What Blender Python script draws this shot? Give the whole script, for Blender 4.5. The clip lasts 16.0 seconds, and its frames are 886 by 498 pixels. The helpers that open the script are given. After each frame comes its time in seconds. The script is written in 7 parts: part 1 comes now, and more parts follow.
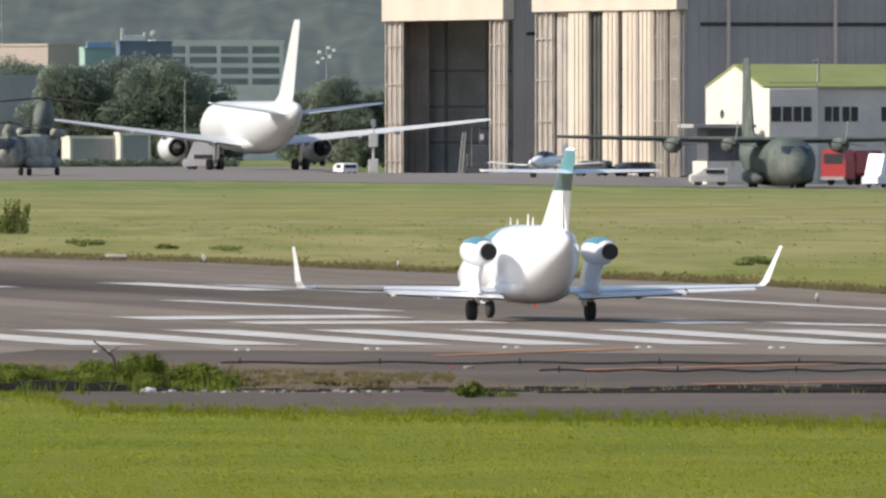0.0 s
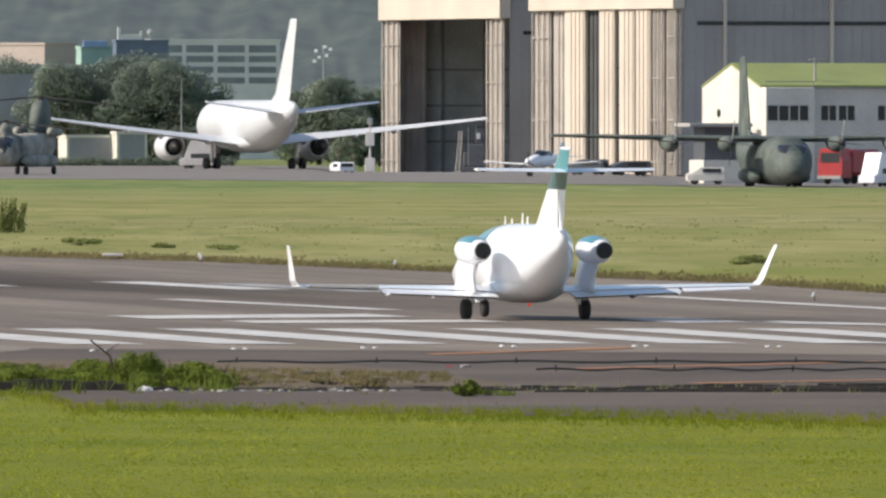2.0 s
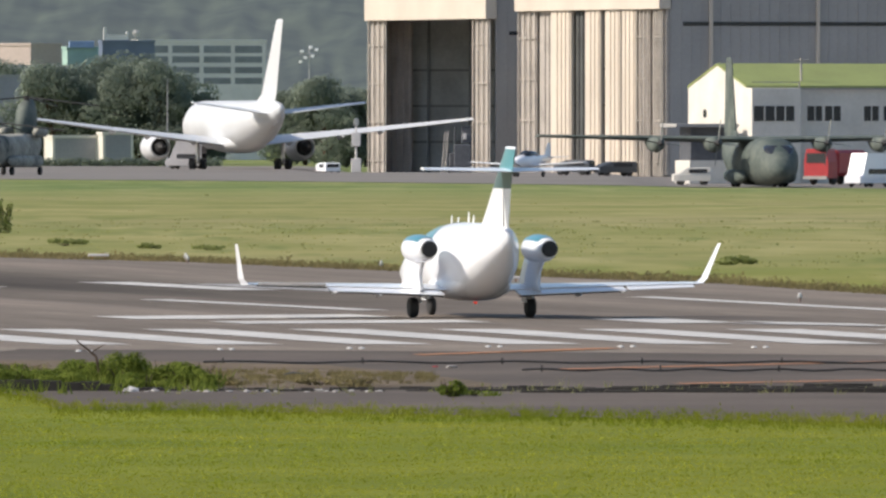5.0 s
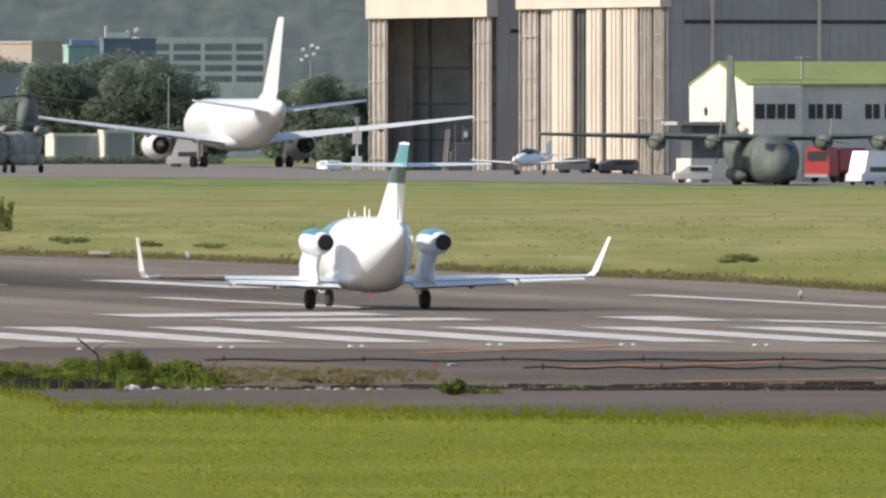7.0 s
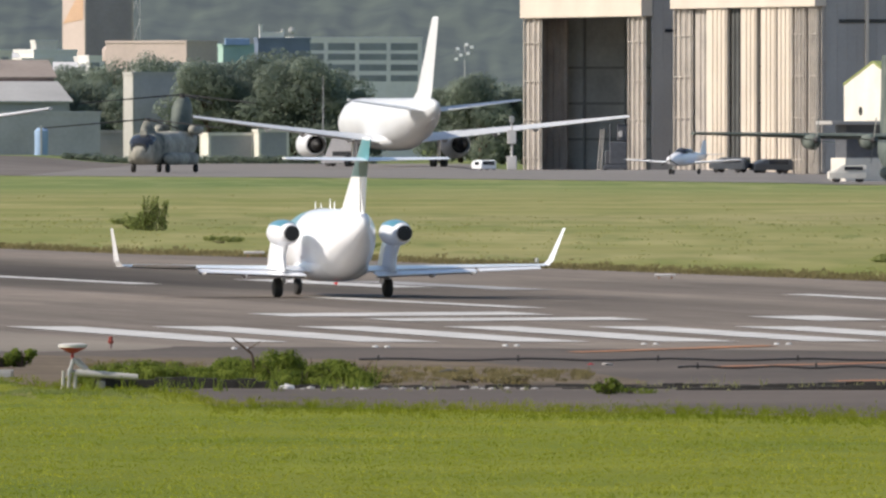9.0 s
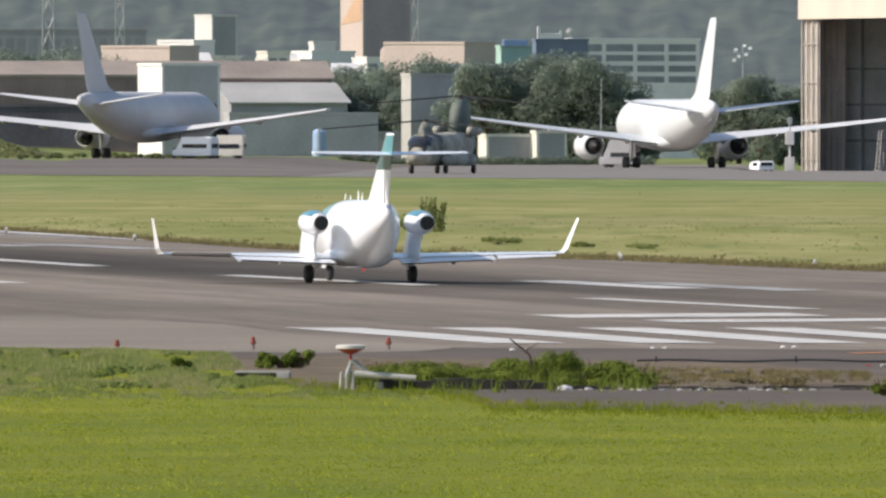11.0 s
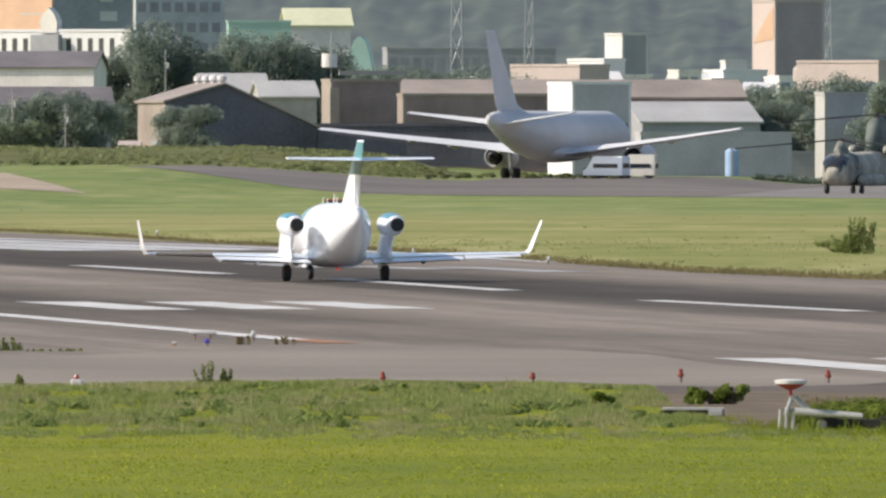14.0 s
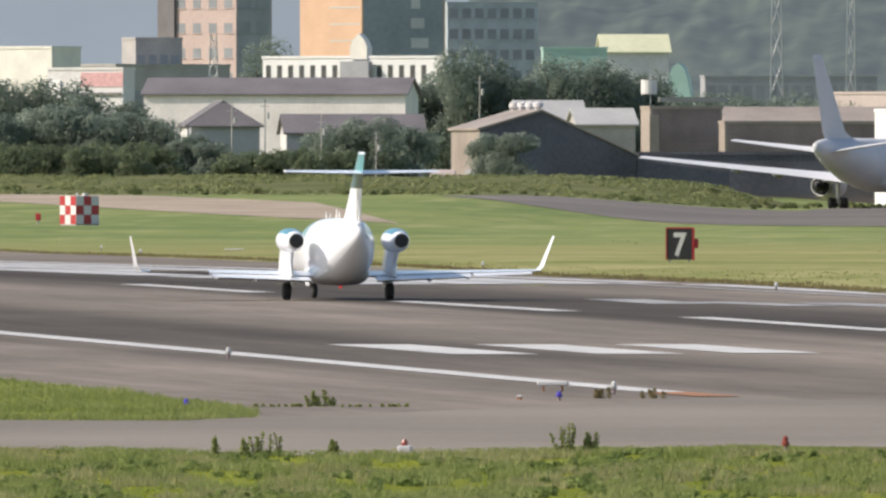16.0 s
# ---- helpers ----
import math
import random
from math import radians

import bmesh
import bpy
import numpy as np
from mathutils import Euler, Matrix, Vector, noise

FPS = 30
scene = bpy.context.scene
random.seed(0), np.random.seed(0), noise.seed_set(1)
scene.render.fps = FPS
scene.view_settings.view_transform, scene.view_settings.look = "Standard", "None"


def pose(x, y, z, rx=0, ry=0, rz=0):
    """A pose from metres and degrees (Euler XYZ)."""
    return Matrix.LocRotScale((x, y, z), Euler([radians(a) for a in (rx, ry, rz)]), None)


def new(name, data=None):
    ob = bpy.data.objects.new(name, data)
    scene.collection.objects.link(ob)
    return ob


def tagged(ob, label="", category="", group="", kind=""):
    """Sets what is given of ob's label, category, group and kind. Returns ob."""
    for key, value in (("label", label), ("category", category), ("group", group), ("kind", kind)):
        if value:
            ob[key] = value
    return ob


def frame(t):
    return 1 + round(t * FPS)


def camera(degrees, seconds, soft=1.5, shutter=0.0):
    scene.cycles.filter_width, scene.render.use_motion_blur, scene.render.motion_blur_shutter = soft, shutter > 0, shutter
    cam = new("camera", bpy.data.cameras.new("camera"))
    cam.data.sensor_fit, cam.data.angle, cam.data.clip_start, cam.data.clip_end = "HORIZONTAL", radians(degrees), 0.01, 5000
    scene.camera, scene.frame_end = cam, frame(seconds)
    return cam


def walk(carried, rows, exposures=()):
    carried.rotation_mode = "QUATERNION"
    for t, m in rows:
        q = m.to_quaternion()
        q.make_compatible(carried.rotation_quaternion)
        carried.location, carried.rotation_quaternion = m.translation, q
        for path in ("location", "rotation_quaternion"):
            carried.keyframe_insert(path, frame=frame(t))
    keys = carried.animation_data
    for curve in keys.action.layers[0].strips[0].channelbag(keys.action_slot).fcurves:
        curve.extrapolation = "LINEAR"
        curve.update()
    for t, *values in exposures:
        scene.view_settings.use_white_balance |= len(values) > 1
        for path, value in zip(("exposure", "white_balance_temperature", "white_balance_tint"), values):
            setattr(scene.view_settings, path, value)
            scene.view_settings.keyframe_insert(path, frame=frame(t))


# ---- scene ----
# ---- camera ----
cam = camera(2.8335, 16.0, soft=2.55)
walk(cam, [
    (0.0, pose(0.00, -0.00, 4.800, 89.6042, 0, 0.0000)),
    (0.5, pose(0.00, -0.00, 4.800, 89.6036, 0, 0.0007)),
    (1.0, pose(0.00, -0.00, 4.800, 89.6031, 0, -0.0000)),
    (1.5, pose(0.00, -0.00, 4.800, 89.6001, 0, 0.0001)),
    (2.0, pose(0.00, -0.00, 4.800, 89.6008, 0, -0.0108)),
    (2.5, pose(0.00, -0.00, 4.800, 89.6021, 0, -0.0360)),
    (3.0, pose(0.00, -0.00, 4.800, 89.6038, 0, -0.0526)),
    (3.5, pose(0.00, -0.00, 4.800, 89.6036, 0, -0.0548)),
    (4.0, pose(0.00, -0.00, 4.800, 89.6033, 0, -0.0549)),
    (6.5, pose(0.00, -0.00, 4.800, 89.5981, 0, -0.0560)),
    (7.0, pose(0.00, -0.00, 4.800, 89.5958, 0, -0.0518)),
    (7.5, pose(0.00, -0.00, 4.800, 89.5946, 0, -0.0439)),
    (8.0, pose(0.00, -0.00, 4.800, 89.5946, 0, 0.0068)),
    (8.5, pose(0.00, -0.00, 4.800, 89.5941, 0, 0.1761)),
    (9.0, pose(0.00, -0.00, 4.800, 89.5941, 0, 0.4425)),
    (9.5, pose(0.00, -0.00, 4.800, 89.5947, 0, 0.7831)),
    (9.7, pose(0.00, -0.00, 4.800, 89.5951, 0, 0.8784)),
    (11.8, pose(0.00, -0.00, 4.800, 89.5991, 0, 1.6252)),
    (12.0, pose(0.00, -0.00, 4.800, 89.5994, 0, 1.7106)),
    (12.5, pose(0.00, -0.00, 4.800, 89.6004, 0, 1.8898)),
    (12.8, pose(0.00, 0.00, 4.800, 89.6016, 0, 2.0197)),
    (13.0, pose(-0.01, 0.38, 4.800, 89.6054, 0, 2.1119)),
    (13.2, pose(-0.16, 4.29, 4.775, 89.6139, 0, 2.2042)),
    (13.4, pose(-0.42, 10.55, 4.751, 89.6229, 0, 2.3003)),
    (13.6, pose(-0.72, 17.05, 4.723, 89.6347, 0, 2.4057)),
    (13.8, pose(-1.06, 24.11, 4.690, 89.6496, 0, 2.5208)),
    (14.0, pose(-1.44, 31.28, 4.655, 89.6641, 0, 2.6376)),
    (14.2, pose(-1.84, 38.27, 4.621, 89.6771, 0, 2.7534)),
    (14.4, pose(-2.27, 45.26, 4.586, 89.6888, 0, 2.8688)),
    (14.6, pose(-2.73, 52.34, 4.550, 89.6976, 0, 2.9815)),
    (14.8, pose(-3.21, 59.48, 4.512, 89.7032, 0, 3.0923)),
    (15.0, pose(-3.72, 66.57, 4.474, 89.7090, 0, 3.1972)),
    (15.2, pose(-4.23, 73.52, 4.436, 89.7159, 0, 3.2935)),
    (15.4, pose(-4.75, 80.39, 4.397, 89.7241, 0, 3.3834)),
    (15.6, pose(-5.29, 87.23, 4.358, 89.7359, 0, 3.4681)),
    (15.8, pose(-5.83, 94.04, 4.318, 89.7517, 0, 3.5466)),
    (16.0, pose(-6.37, 100.65, 4.278, 89.7680, 0, 3.6241)),
], exposures=[(0.0, -0.06), (9.5, -0.04), (12.5, 0.09), (16.0, 0.1)])

# ---- world and sun ----
SUN_AZ, SUN_EL = radians(-103), radians(36)      # clockwise from +Y
world = bpy.data.worlds.new("world")
scene.world = world
world.use_nodes = True
wn = world.node_tree.nodes
sky = wn.new("ShaderNodeTexSky")
sky.sky_type, sky.sun_disc = "NISHITA", False
sky.sun_elevation, sky.sun_rotation = SUN_EL, SUN_AZ
sky.air_density, sky.dust_density = 1.0, 1.3
world.node_tree.links.new(sky.outputs[0], wn["Background"].inputs[0])
wn["Background"].inputs[1].default_value = 0.15
sun_data = bpy.data.lights.new("sun", "SUN")
sun_data.energy, sun_data.angle, sun_data.color = 4.9, radians(0.53), (1.0, 0.895, 0.77)
sun = new("sun", sun_data)
sun_dir = Vector((math.sin(SUN_AZ) * math.cos(SUN_EL), math.cos(SUN_AZ) * math.cos(SUN_EL), math.sin(SUN_EL)))
sun.matrix_world = Matrix.Translation((-300, 300, 400)) @ sun_dir.to_track_quat("Z", "Y").to_matrix().to_4x4()


# ---- materials ----
def mat(name, color, rough=0.6, metal=0.0, vary=0.12, scale=2.0, fine=30.0, bump=0.0, tint=None, emit=0.0, rand=0.0, coat=0.0):
    """A surface with broad stains and fine grain; tint is the colour of the stains."""
    m = bpy.data.materials.new(name)
    m.use_nodes = True
    nt = m.node_tree
    nd, lk = nt.nodes, nt.links
    b = nd["Principled BSDF"]
    tc = nd.new("ShaderNodeTexCoord")
    n1, n2 = nd.new("ShaderNodeTexNoise"), nd.new("ShaderNodeTexNoise")
    n1.inputs["Scale"].default_value, n1.inputs["Detail"].default_value = scale, 5
    n2.inputs["Scale"].default_value, n2.inputs["Detail"].default_value = fine, 3
    for n in (n1, n2):
        lk.new(tc.outputs["Object"], n.inputs["Vector"])
    add = nd.new("ShaderNodeMath")
    add.operation = "MULTIPLY_ADD"
    lk.new(n2.outputs[0], add.inputs[0])
    add.inputs[1].default_value = 0.45
    lk.new(n1.outputs[0], add.inputs[2])
    ramp = nd.new("ShaderNodeMapRange")
    ramp.inputs[1].default_value, ramp.inputs[2].default_value = 0.45, 1.0
    lk.new(add.outputs[0], ramp.inputs[0])
    mix = nd.new("ShaderNodeMix")
    mix.data_type = "RGBA"
    c2 = tint or tuple(c * (1 - 2.2 * vary) for c in color)
    mix.inputs[6].default_value = (*[min(1, c * (1 + vary)) for c in color], 1)
    mix.inputs[7].default_value = (*c2, 1)
    lk.new(ramp.outputs[0], mix.inputs[0])
    out = mix.outputs[2]
    if rand:
        oi, hs = nd.new("ShaderNodeObjectInfo"), nd.new("ShaderNodeHueSaturation")
        mr = nd.new("ShaderNodeMapRange")
        mr.inputs[3].default_value, mr.inputs[4].default_value = 1 - rand, 1 + rand
        lk.new(oi.outputs["Random"], mr.inputs[0])
        lk.new(mr.outputs[0], hs.inputs["Value"])
        lk.new(out, hs.inputs["Color"])
        out = hs.outputs[0]
    lk.new(out, b.inputs["Base Color"])
    b.inputs["Roughness"].default_value, b.inputs["Metallic"].default_value = rough, metal
    b.inputs["Specular IOR Level"].default_value = 0.15 if rough > 0.86 else 0.5
    b.inputs["Coat Weight"].default_value = coat
    if bump:
        bp = nd.new("ShaderNodeBump")
        bp.inputs["Strength"].default_value, bp.inputs["Distance"].default_value = bump, 0.05
        lk.new(add.outputs[0], bp.inputs["Height"])
        lk.new(bp.outputs[0], b.inputs["Normal"])
    if emit:
        lk.new(out, b.inputs["Emission Color"])
        b.inputs["Emission Strength"].default_value = emit
    return m


def leaf_mat(name, dark, light, scale=0.3, thin=0.42, island=0.3):
    """Leaves or grass: colour varies from leaf to leaf and in broad drifts."""
    m = bpy.data.materials.new(name)
    m.use_nodes = True
    nd, lk = m.node_tree.nodes, m.node_tree.links
    b = nd["Principled BSDF"]
    geo, tc = nd.new("ShaderNodeNewGeometry"), nd.new("ShaderNodeTexCoord")
    n = nd.new("ShaderNodeTexNoise")
    n.inputs["Scale"].default_value, n.inputs["Detail"].default_value = scale, 4
    lk.new(tc.outputs["Object"], n.inputs["Vector"])
    add = nd.new("ShaderNodeMath")
    add.operation = "MULTIPLY_ADD"
    lk.new(geo.outputs["Random Per Island"], add.inputs[0])
    add.inputs[1].default_value = island
    lk.new(n.outputs[0], add.inputs[2])
    ramp = nd.new("ShaderNodeMapRange")
    ramp.inputs[1].default_value, ramp.inputs[2].default_value = 0.35 + island * 0.17, 0.65 + island
    lk.new(add.outputs[0], ramp.inputs[0])
    mix = nd.new("ShaderNodeMix")
    mix.data_type = "RGBA"
    mix.inputs[6].default_value, mix.inputs[7].default_value = (*dark, 1), (*light, 1)
    lk.new(ramp.outputs[0], mix.inputs[0])
    lk.new(mix.outputs[2], b.inputs["Base Color"])
    b.inputs["Roughness"].default_value = 0.8
    b.inputs["Specular IOR Level"].default_value = 0.12
    tr, ms = nd.new("ShaderNodeBsdfTranslucent"), nd.new("ShaderNodeMixShader")
    lk.new(mix.outputs[2], tr.inputs["Color"])
    ms.inputs[0].default_value = thin
    lk.new(b.outputs[0], ms.inputs[1])
    lk.new(tr.outputs[0], ms.inputs[2])
    lk.new(ms.outputs[0], nd["Material Output"].inputs["Surface"])
    return m


def turf_mat():
    """Field grass seen at a low angle: drifts of green, straw and dark weeds at several scales."""
    m = bpy.data.materials.new("turf")
    m.use_nodes = True
    nd, lk = m.node_tree.nodes, m.node_tree.links
    b = nd["Principled BSDF"]
    tc = nd.new("ShaderNodeTexCoord")

    # mowing and growth leave drifts drawn out along the field
    drawn = nd.new("ShaderNodeMapping")
    drawn.inputs["Scale"].default_value = (1.0, 0.12, 1.0)
    lk.new(tc.outputs["Object"], drawn.inputs["Vector"])

    def layer(scale, detail, lo, hi, seed, coords=None):
        n, r = nd.new("ShaderNodeTexNoise"), nd.new("ShaderNodeMapRange")
        n.noise_dimensions = "4D"
        n.inputs["W"].default_value = seed
        n.inputs["Scale"].default_value, n.inputs["Detail"].default_value = scale, detail
        lk.new(coords or tc.outputs["Object"], n.inputs["Vector"])
        r.inputs[1].default_value, r.inputs[2].default_value = lo, hi
        lk.new(n.outputs[0], r.inputs[0])
        return r.outputs[0]

    def blend(fac, a, c):
        x = nd.new("ShaderNodeMix")
        x.data_type = "RGBA"
        lk.new(fac, x.inputs[0])
        for s, v in ((6, a), (7, c)):
            if isinstance(v, tuple):
                x.inputs[s].default_value = (*v, 1)
            else:
                lk.new(v, x.inputs[s])
        return x.outputs[2]

    # straw grows out in the field, the near lawn is greener, and it is green again towards the apron
    sep, far, end = nd.new("ShaderNodeSeparateXYZ"), nd.new("ShaderNodeMapRange"), nd.new("ShaderNodeMapRange")
    lk.new(tc.outputs["Object"], sep.inputs[0])
    far.inputs[1].default_value, far.inputs[2].default_value = 430, 560
    end.inputs[1].default_value, end.inputs[2].default_value = 950, 1350
    for r in (far, end):
        lk.new(sep.outputs["Y"], r.inputs[0])
    lawn = blend(layer(0.035, 6, 0.36, 0.62, 1), (0.125, 0.158, 0.016), (0.205, 0.212, 0.024))
    lawn = blend(layer(0.22, 6, 0.50, 0.74, 3), lawn, (0.115, 0.15, 0.02))
    lawn = blend(layer(1.6, 4, 0.50, 0.95, 4), lawn, (0.12, 0.14, 0.022))
    field = blend(layer(0.03, 6, 0.38, 0.62, 2), (0.182, 0.202, 0.058), (0.30, 0.275, 0.115))
    field = blend(layer(0.012, 5, 0.50, 0.70, 6), field, (0.30, 0.262, 0.14))
    field = blend(layer(0.16, 3, 0.48, 0.74, 8), field, (0.190, 0.195, 0.066))
    green = blend(layer(0.02, 5, 0.40, 0.60, 7), (0.135, 0.185, 0.058), (0.21, 0.236, 0.082))
    field = blend(layer(0.30, 5, 0.50, 0.72, 11, drawn.outputs[0]), field, (0.33, 0.305, 0.135))
    field = blend(layer(0.55, 5, 0.54, 0.74, 12, drawn.outputs[0]), field, (0.150, 0.178, 0.052))
    green = blend(layer(0.26, 5, 0.50, 0.70, 13, drawn.outputs[0]), green, (0.28, 0.285, 0.125))
    green = blend(layer(0.5, 5, 0.54, 0.74, 14, drawn.outputs[0]), green, (0.115, 0.158, 0.056))
    lawn = blend(layer(0.12, 5, 0.48, 0.74, 15), lawn, (0.20, 0.22, 0.028))
    c = blend(far.outputs[0], lawn, blend(end.outputs[0], field, green))
    lk.new(c, b.inputs["Base Color"])
    b.inputs["Roughness"].default_value = 0.95
    b.inputs["Specular IOR Level"].default_value = 0.1
    return m


M_GRASS = leaf_mat("grass blades", (0.175, 0.222, 0.02), (0.335, 0.335, 0.042), 0.16, 0.78, 0.12)
M_GRASS_FAR = leaf_mat("dry far grass", (0.27, 0.30, 0.10), (0.40, 0.385, 0.155), 0.05, 0.75, 0.15)
M_MOWN = leaf_mat("mown grass blades", (0.27, 0.325, 0.03), (0.43, 0.43, 0.06), 0.16, 0.85, 0.1)
M_WEED = leaf_mat("mixed weeds", (0.18, 0.225, 0.06), (0.35, 0.37, 0.15), 0.22, 0.5)
M_TURF = turf_mat()
M_TAXI = mat("taxiway asphalt", (0.236, 0.205, 0.170), 0.9, 0, 0.16, 0.06, 5.0, 0.1, tint=(0.162, 0.141, 0.118))
M_APRON = mat("apron concrete", (0.20, 0.18, 0.162), 0.85, 0, 0.12, 0.03, 0.5)
M_LINE = mat("white line paint", (0.62, 0.60, 0.57), 0.7, 0, 0.1, 0.6, 9.0, tint=(0.40, 0.39, 0.37))
M_PALE = mat("pale far paint", (0.52, 0.51, 0.50), 0.7, 0, 0.15, 0.3, 5.0)
M_WORN = mat("worn white paint", (0.36, 0.35, 0.34), 0.7, 0, 0.2, 0.5, 7.0, tint=(0.18, 0.175, 0.17))
M_ORANGE = mat("worn orange paint", (0.42, 0.17, 0.06), 0.75, 0, 0.25, 0.8, 6.0, tint=(0.2, 0.11, 0.06))
M_ROAD = mat("far taxiway asphalt", (0.175, 0.155, 0.14), 0.9, 0, 0.15, 0.03, 0.5)
M_OVERRUN = mat("brown overrun asphalt", (0.125, 0.103, 0.088), 0.9, 0, 0.2, 0.12, 3.0, 0.1, tint=(0.078, 0.066, 0.058))
M_BARE = mat("dry bare soil", (0.40, 0.325, 0.25), 0.95, 0, 0.2, 0.08, 1.0)
M_WHITE = mat("white aircraft paint", (0.86, 0.88, 0.92), 0.25, 0, 0.02, 0.6, 8.0, coat=0.4)
M_TEAL_D = mat("dark teal paint", (0.055, 0.12, 0.14), 0.35, 0.2, 0.05, 0.8, 8.0, coat=0.4)
M_TEAL = mat("metallic teal paint", (0.10, 0.33, 0.40), 0.3, 0.25, 0.05, 0.8, 8.0, coat=0.6)
M_DARK = mat("dark metal", (0.035, 0.035, 0.036), 0.55, 0.3, 0.1, 4.0, 40.0)
M_STEEL = mat("polished metal", (0.5, 0.5, 0.5), 0.35, 0.9, 0.1, 4.0, 40.0)
M_RUBBER = mat("tyre rubber", (0.032, 0.031, 0.031), 0.8, 0, 0.2, 6.0, 60.0)
M_GLASS = mat("dark window glass", (0.03, 0.035, 0.045), 0.12, 0, 0.1, 1.0, 8.0)
M_GREY = mat("pale grey aircraft paint", (0.56, 0.56, 0.575), 0.6, 0, 0.06, 0.2, 3.0)
M_OFFWHITE = mat("off-white aircraft paint", (0.625, 0.645, 0.665), 0.4, 0, 0.04, 0.2, 3.0)
M_CAMO = mat("green camouflage paint", (0.125, 0.14, 0.12), 0.75, 0, 0.25, 0.4, 2.0, tint=(0.03, 0.052, 0.05))
M_CREAM = mat("cream painted steel", (0.64, 0.565, 0.475), 0.6, 0, 0.06, 0.15, 3.0)
M_CLAD = mat("grey ribbed cladding", (0.40, 0.385, 0.37), 0.6, 0, 0.08, 0.15, 3.0)
M_CLAD_D = mat("dark hangar steelwork", (0.40, 0.39, 0.37), 0.7, 0, 0.15, 0.3, 3.0)
M_WALL = mat("cream rendered wall", (0.70, 0.67, 0.605), 0.8, 0, 0.08, 0.3, 3.0)
M_ROOF_G = mat("lime green metal roof", (0.27, 0.31, 0.10), 0.5, 0, 0.1, 0.2, 3.0)
# dark shed colour; on the old hangar's gable it holds the shade
M_DARK_SHED = mat("dark shed wall, shaded gable", (0.14, 0.138, 0.162), 0.9, 0, 0.2, 0.1, 2.0)
M_RED = mat("red paint", (0.40, 0.03, 0.035), 0.45, 0, 0.1, 1.0, 9.0)
M_ORNG = mat("orange cladding", (0.51, 0.335, 0.225), 0.6, 0, 0.06, 0.2, 2.0)
M_CONC = mat("weathered concrete", (0.38, 0.36, 0.34), 0.85, 0, 0.15, 0.2, 3.0)
M_BLUE = mat("blue paint", (0.30, 0.42, 0.62), 0.5, 0, 0.1, 0.5, 4.0)
M_BRICK = mat("brown brickwork", (0.26, 0.20, 0.19), 0.85, 0, 0.2, 0.2, 4.0)
M_BARK = mat("bark", (0.11, 0.08, 0.06), 0.9, 0, 0.2, 2.0, 20.0)
# leaf colour lifted and greyed to stand in for distance haze
M_LEAF = leaf_mat("hazed tree leaves", (0.225, 0.27, 0.225), (0.30, 0.345, 0.275), 0.10, 0.72)
M_BUSH = leaf_mat("bush leaves", (0.065, 0.10, 0.016), (0.23, 0.285, 0.05), 0.8)
M_STRAW = leaf_mat("dry weeds", (0.14, 0.12, 0.06), (0.30, 0.25, 0.12), 0.6)


# ---- mesh helpers ----
def mesh_ob(name, verts, faces, material, parent=None, label="", smooth=False):
    me = bpy.data.meshes.new(name)
    me.from_pydata([tuple(v) for v in verts], [], faces)
    me.materials.append(material)
    me.polygons.foreach_set("use_smooth", [smooth] * len(me.polygons))
    me.update()
    ob = new(name, me)
    if parent:
        ob.parent = parent
    if label:
        ob["label"] = label
    return ob


def part(name, bm, material, parent, label="", smooth=False):
    me = bpy.data.meshes.new(name)
    bmesh.ops.recalc_face_normals(bm, faces=bm.faces)
    bm.to_mesh(me)
    bm.free()
    me.materials.append(material)
    if smooth:
        me.polygons.foreach_set("use_smooth", [True] * len(me.polygons))
    ob = new(name, me)
    ob.parent = parent
    if label:
        ob["label"] = label
    return ob


def thing(name, m, label, category, group="", kind=""):
    ob = new(name)
    ob.matrix_basis = m
    return tagged(ob, label, category, group, kind)


def box(bm, x0, x1, y0, y1, z0, z1, bevel=0.0, m=None):
    """A box between two corners, with its edges bevelled."""
    r = bmesh.ops.create_cube(bm, size=1)
    vs = r["verts"]
    bmesh.ops.transform(bm, matrix=Matrix.Translation(((x0 + x1) / 2, (y0 + y1) / 2, (z0 + z1) / 2)) @ Matrix.Diagonal((abs(x1 - x0), abs(y1 - y0), abs(z1 - z0), 1)), verts=vs)
    if bevel:
        es = list({e for v in vs for e in v.link_edges})
        bv = bmesh.ops.bevel(bm, geom=es, offset=bevel, segments=1, affect="EDGES")
        vs = list({v for f in bv["faces"] for v in f.verts} | {v for v in vs if v.is_valid})
    if m is not None:
        bmesh.ops.transform(bm, matrix=m, verts=vs)
    return bm


def boxed(*a, **k):
    return box(bmesh.new(), *a, **k)


def tube(bm, p, q, r0, r1=None, n=10, cap=True):
    """A round bar from p to q."""
    p, q = Vector(p), Vector(q)
    d = q - p
    bmesh.ops.create_cone(bm, cap_ends=cap, segments=n, radius1=r0, radius2=r0 if r1 is None else r1, depth=d.length,
                          matrix=Matrix.Translation((p + q) / 2) @ d.to_track_quat("Z", "Y").to_matrix().to_4x4())
    return bm


def loft(bm, rings, cap=True):
    """Skin through rings of equally many points."""
    rows = [[bm.verts.new(p) for p in r] for r in rings]
    n = len(rows[0])
    for a, b in zip(rows, rows[1:]):
        for i in range(n):
            bm.faces.new((a[i], a[(i + 1) % n], b[(i + 1) % n], b[i]))
    if cap:
        bm.faces.new(rows[0][::-1])
        bm.faces.new(rows[-1])
    return bm


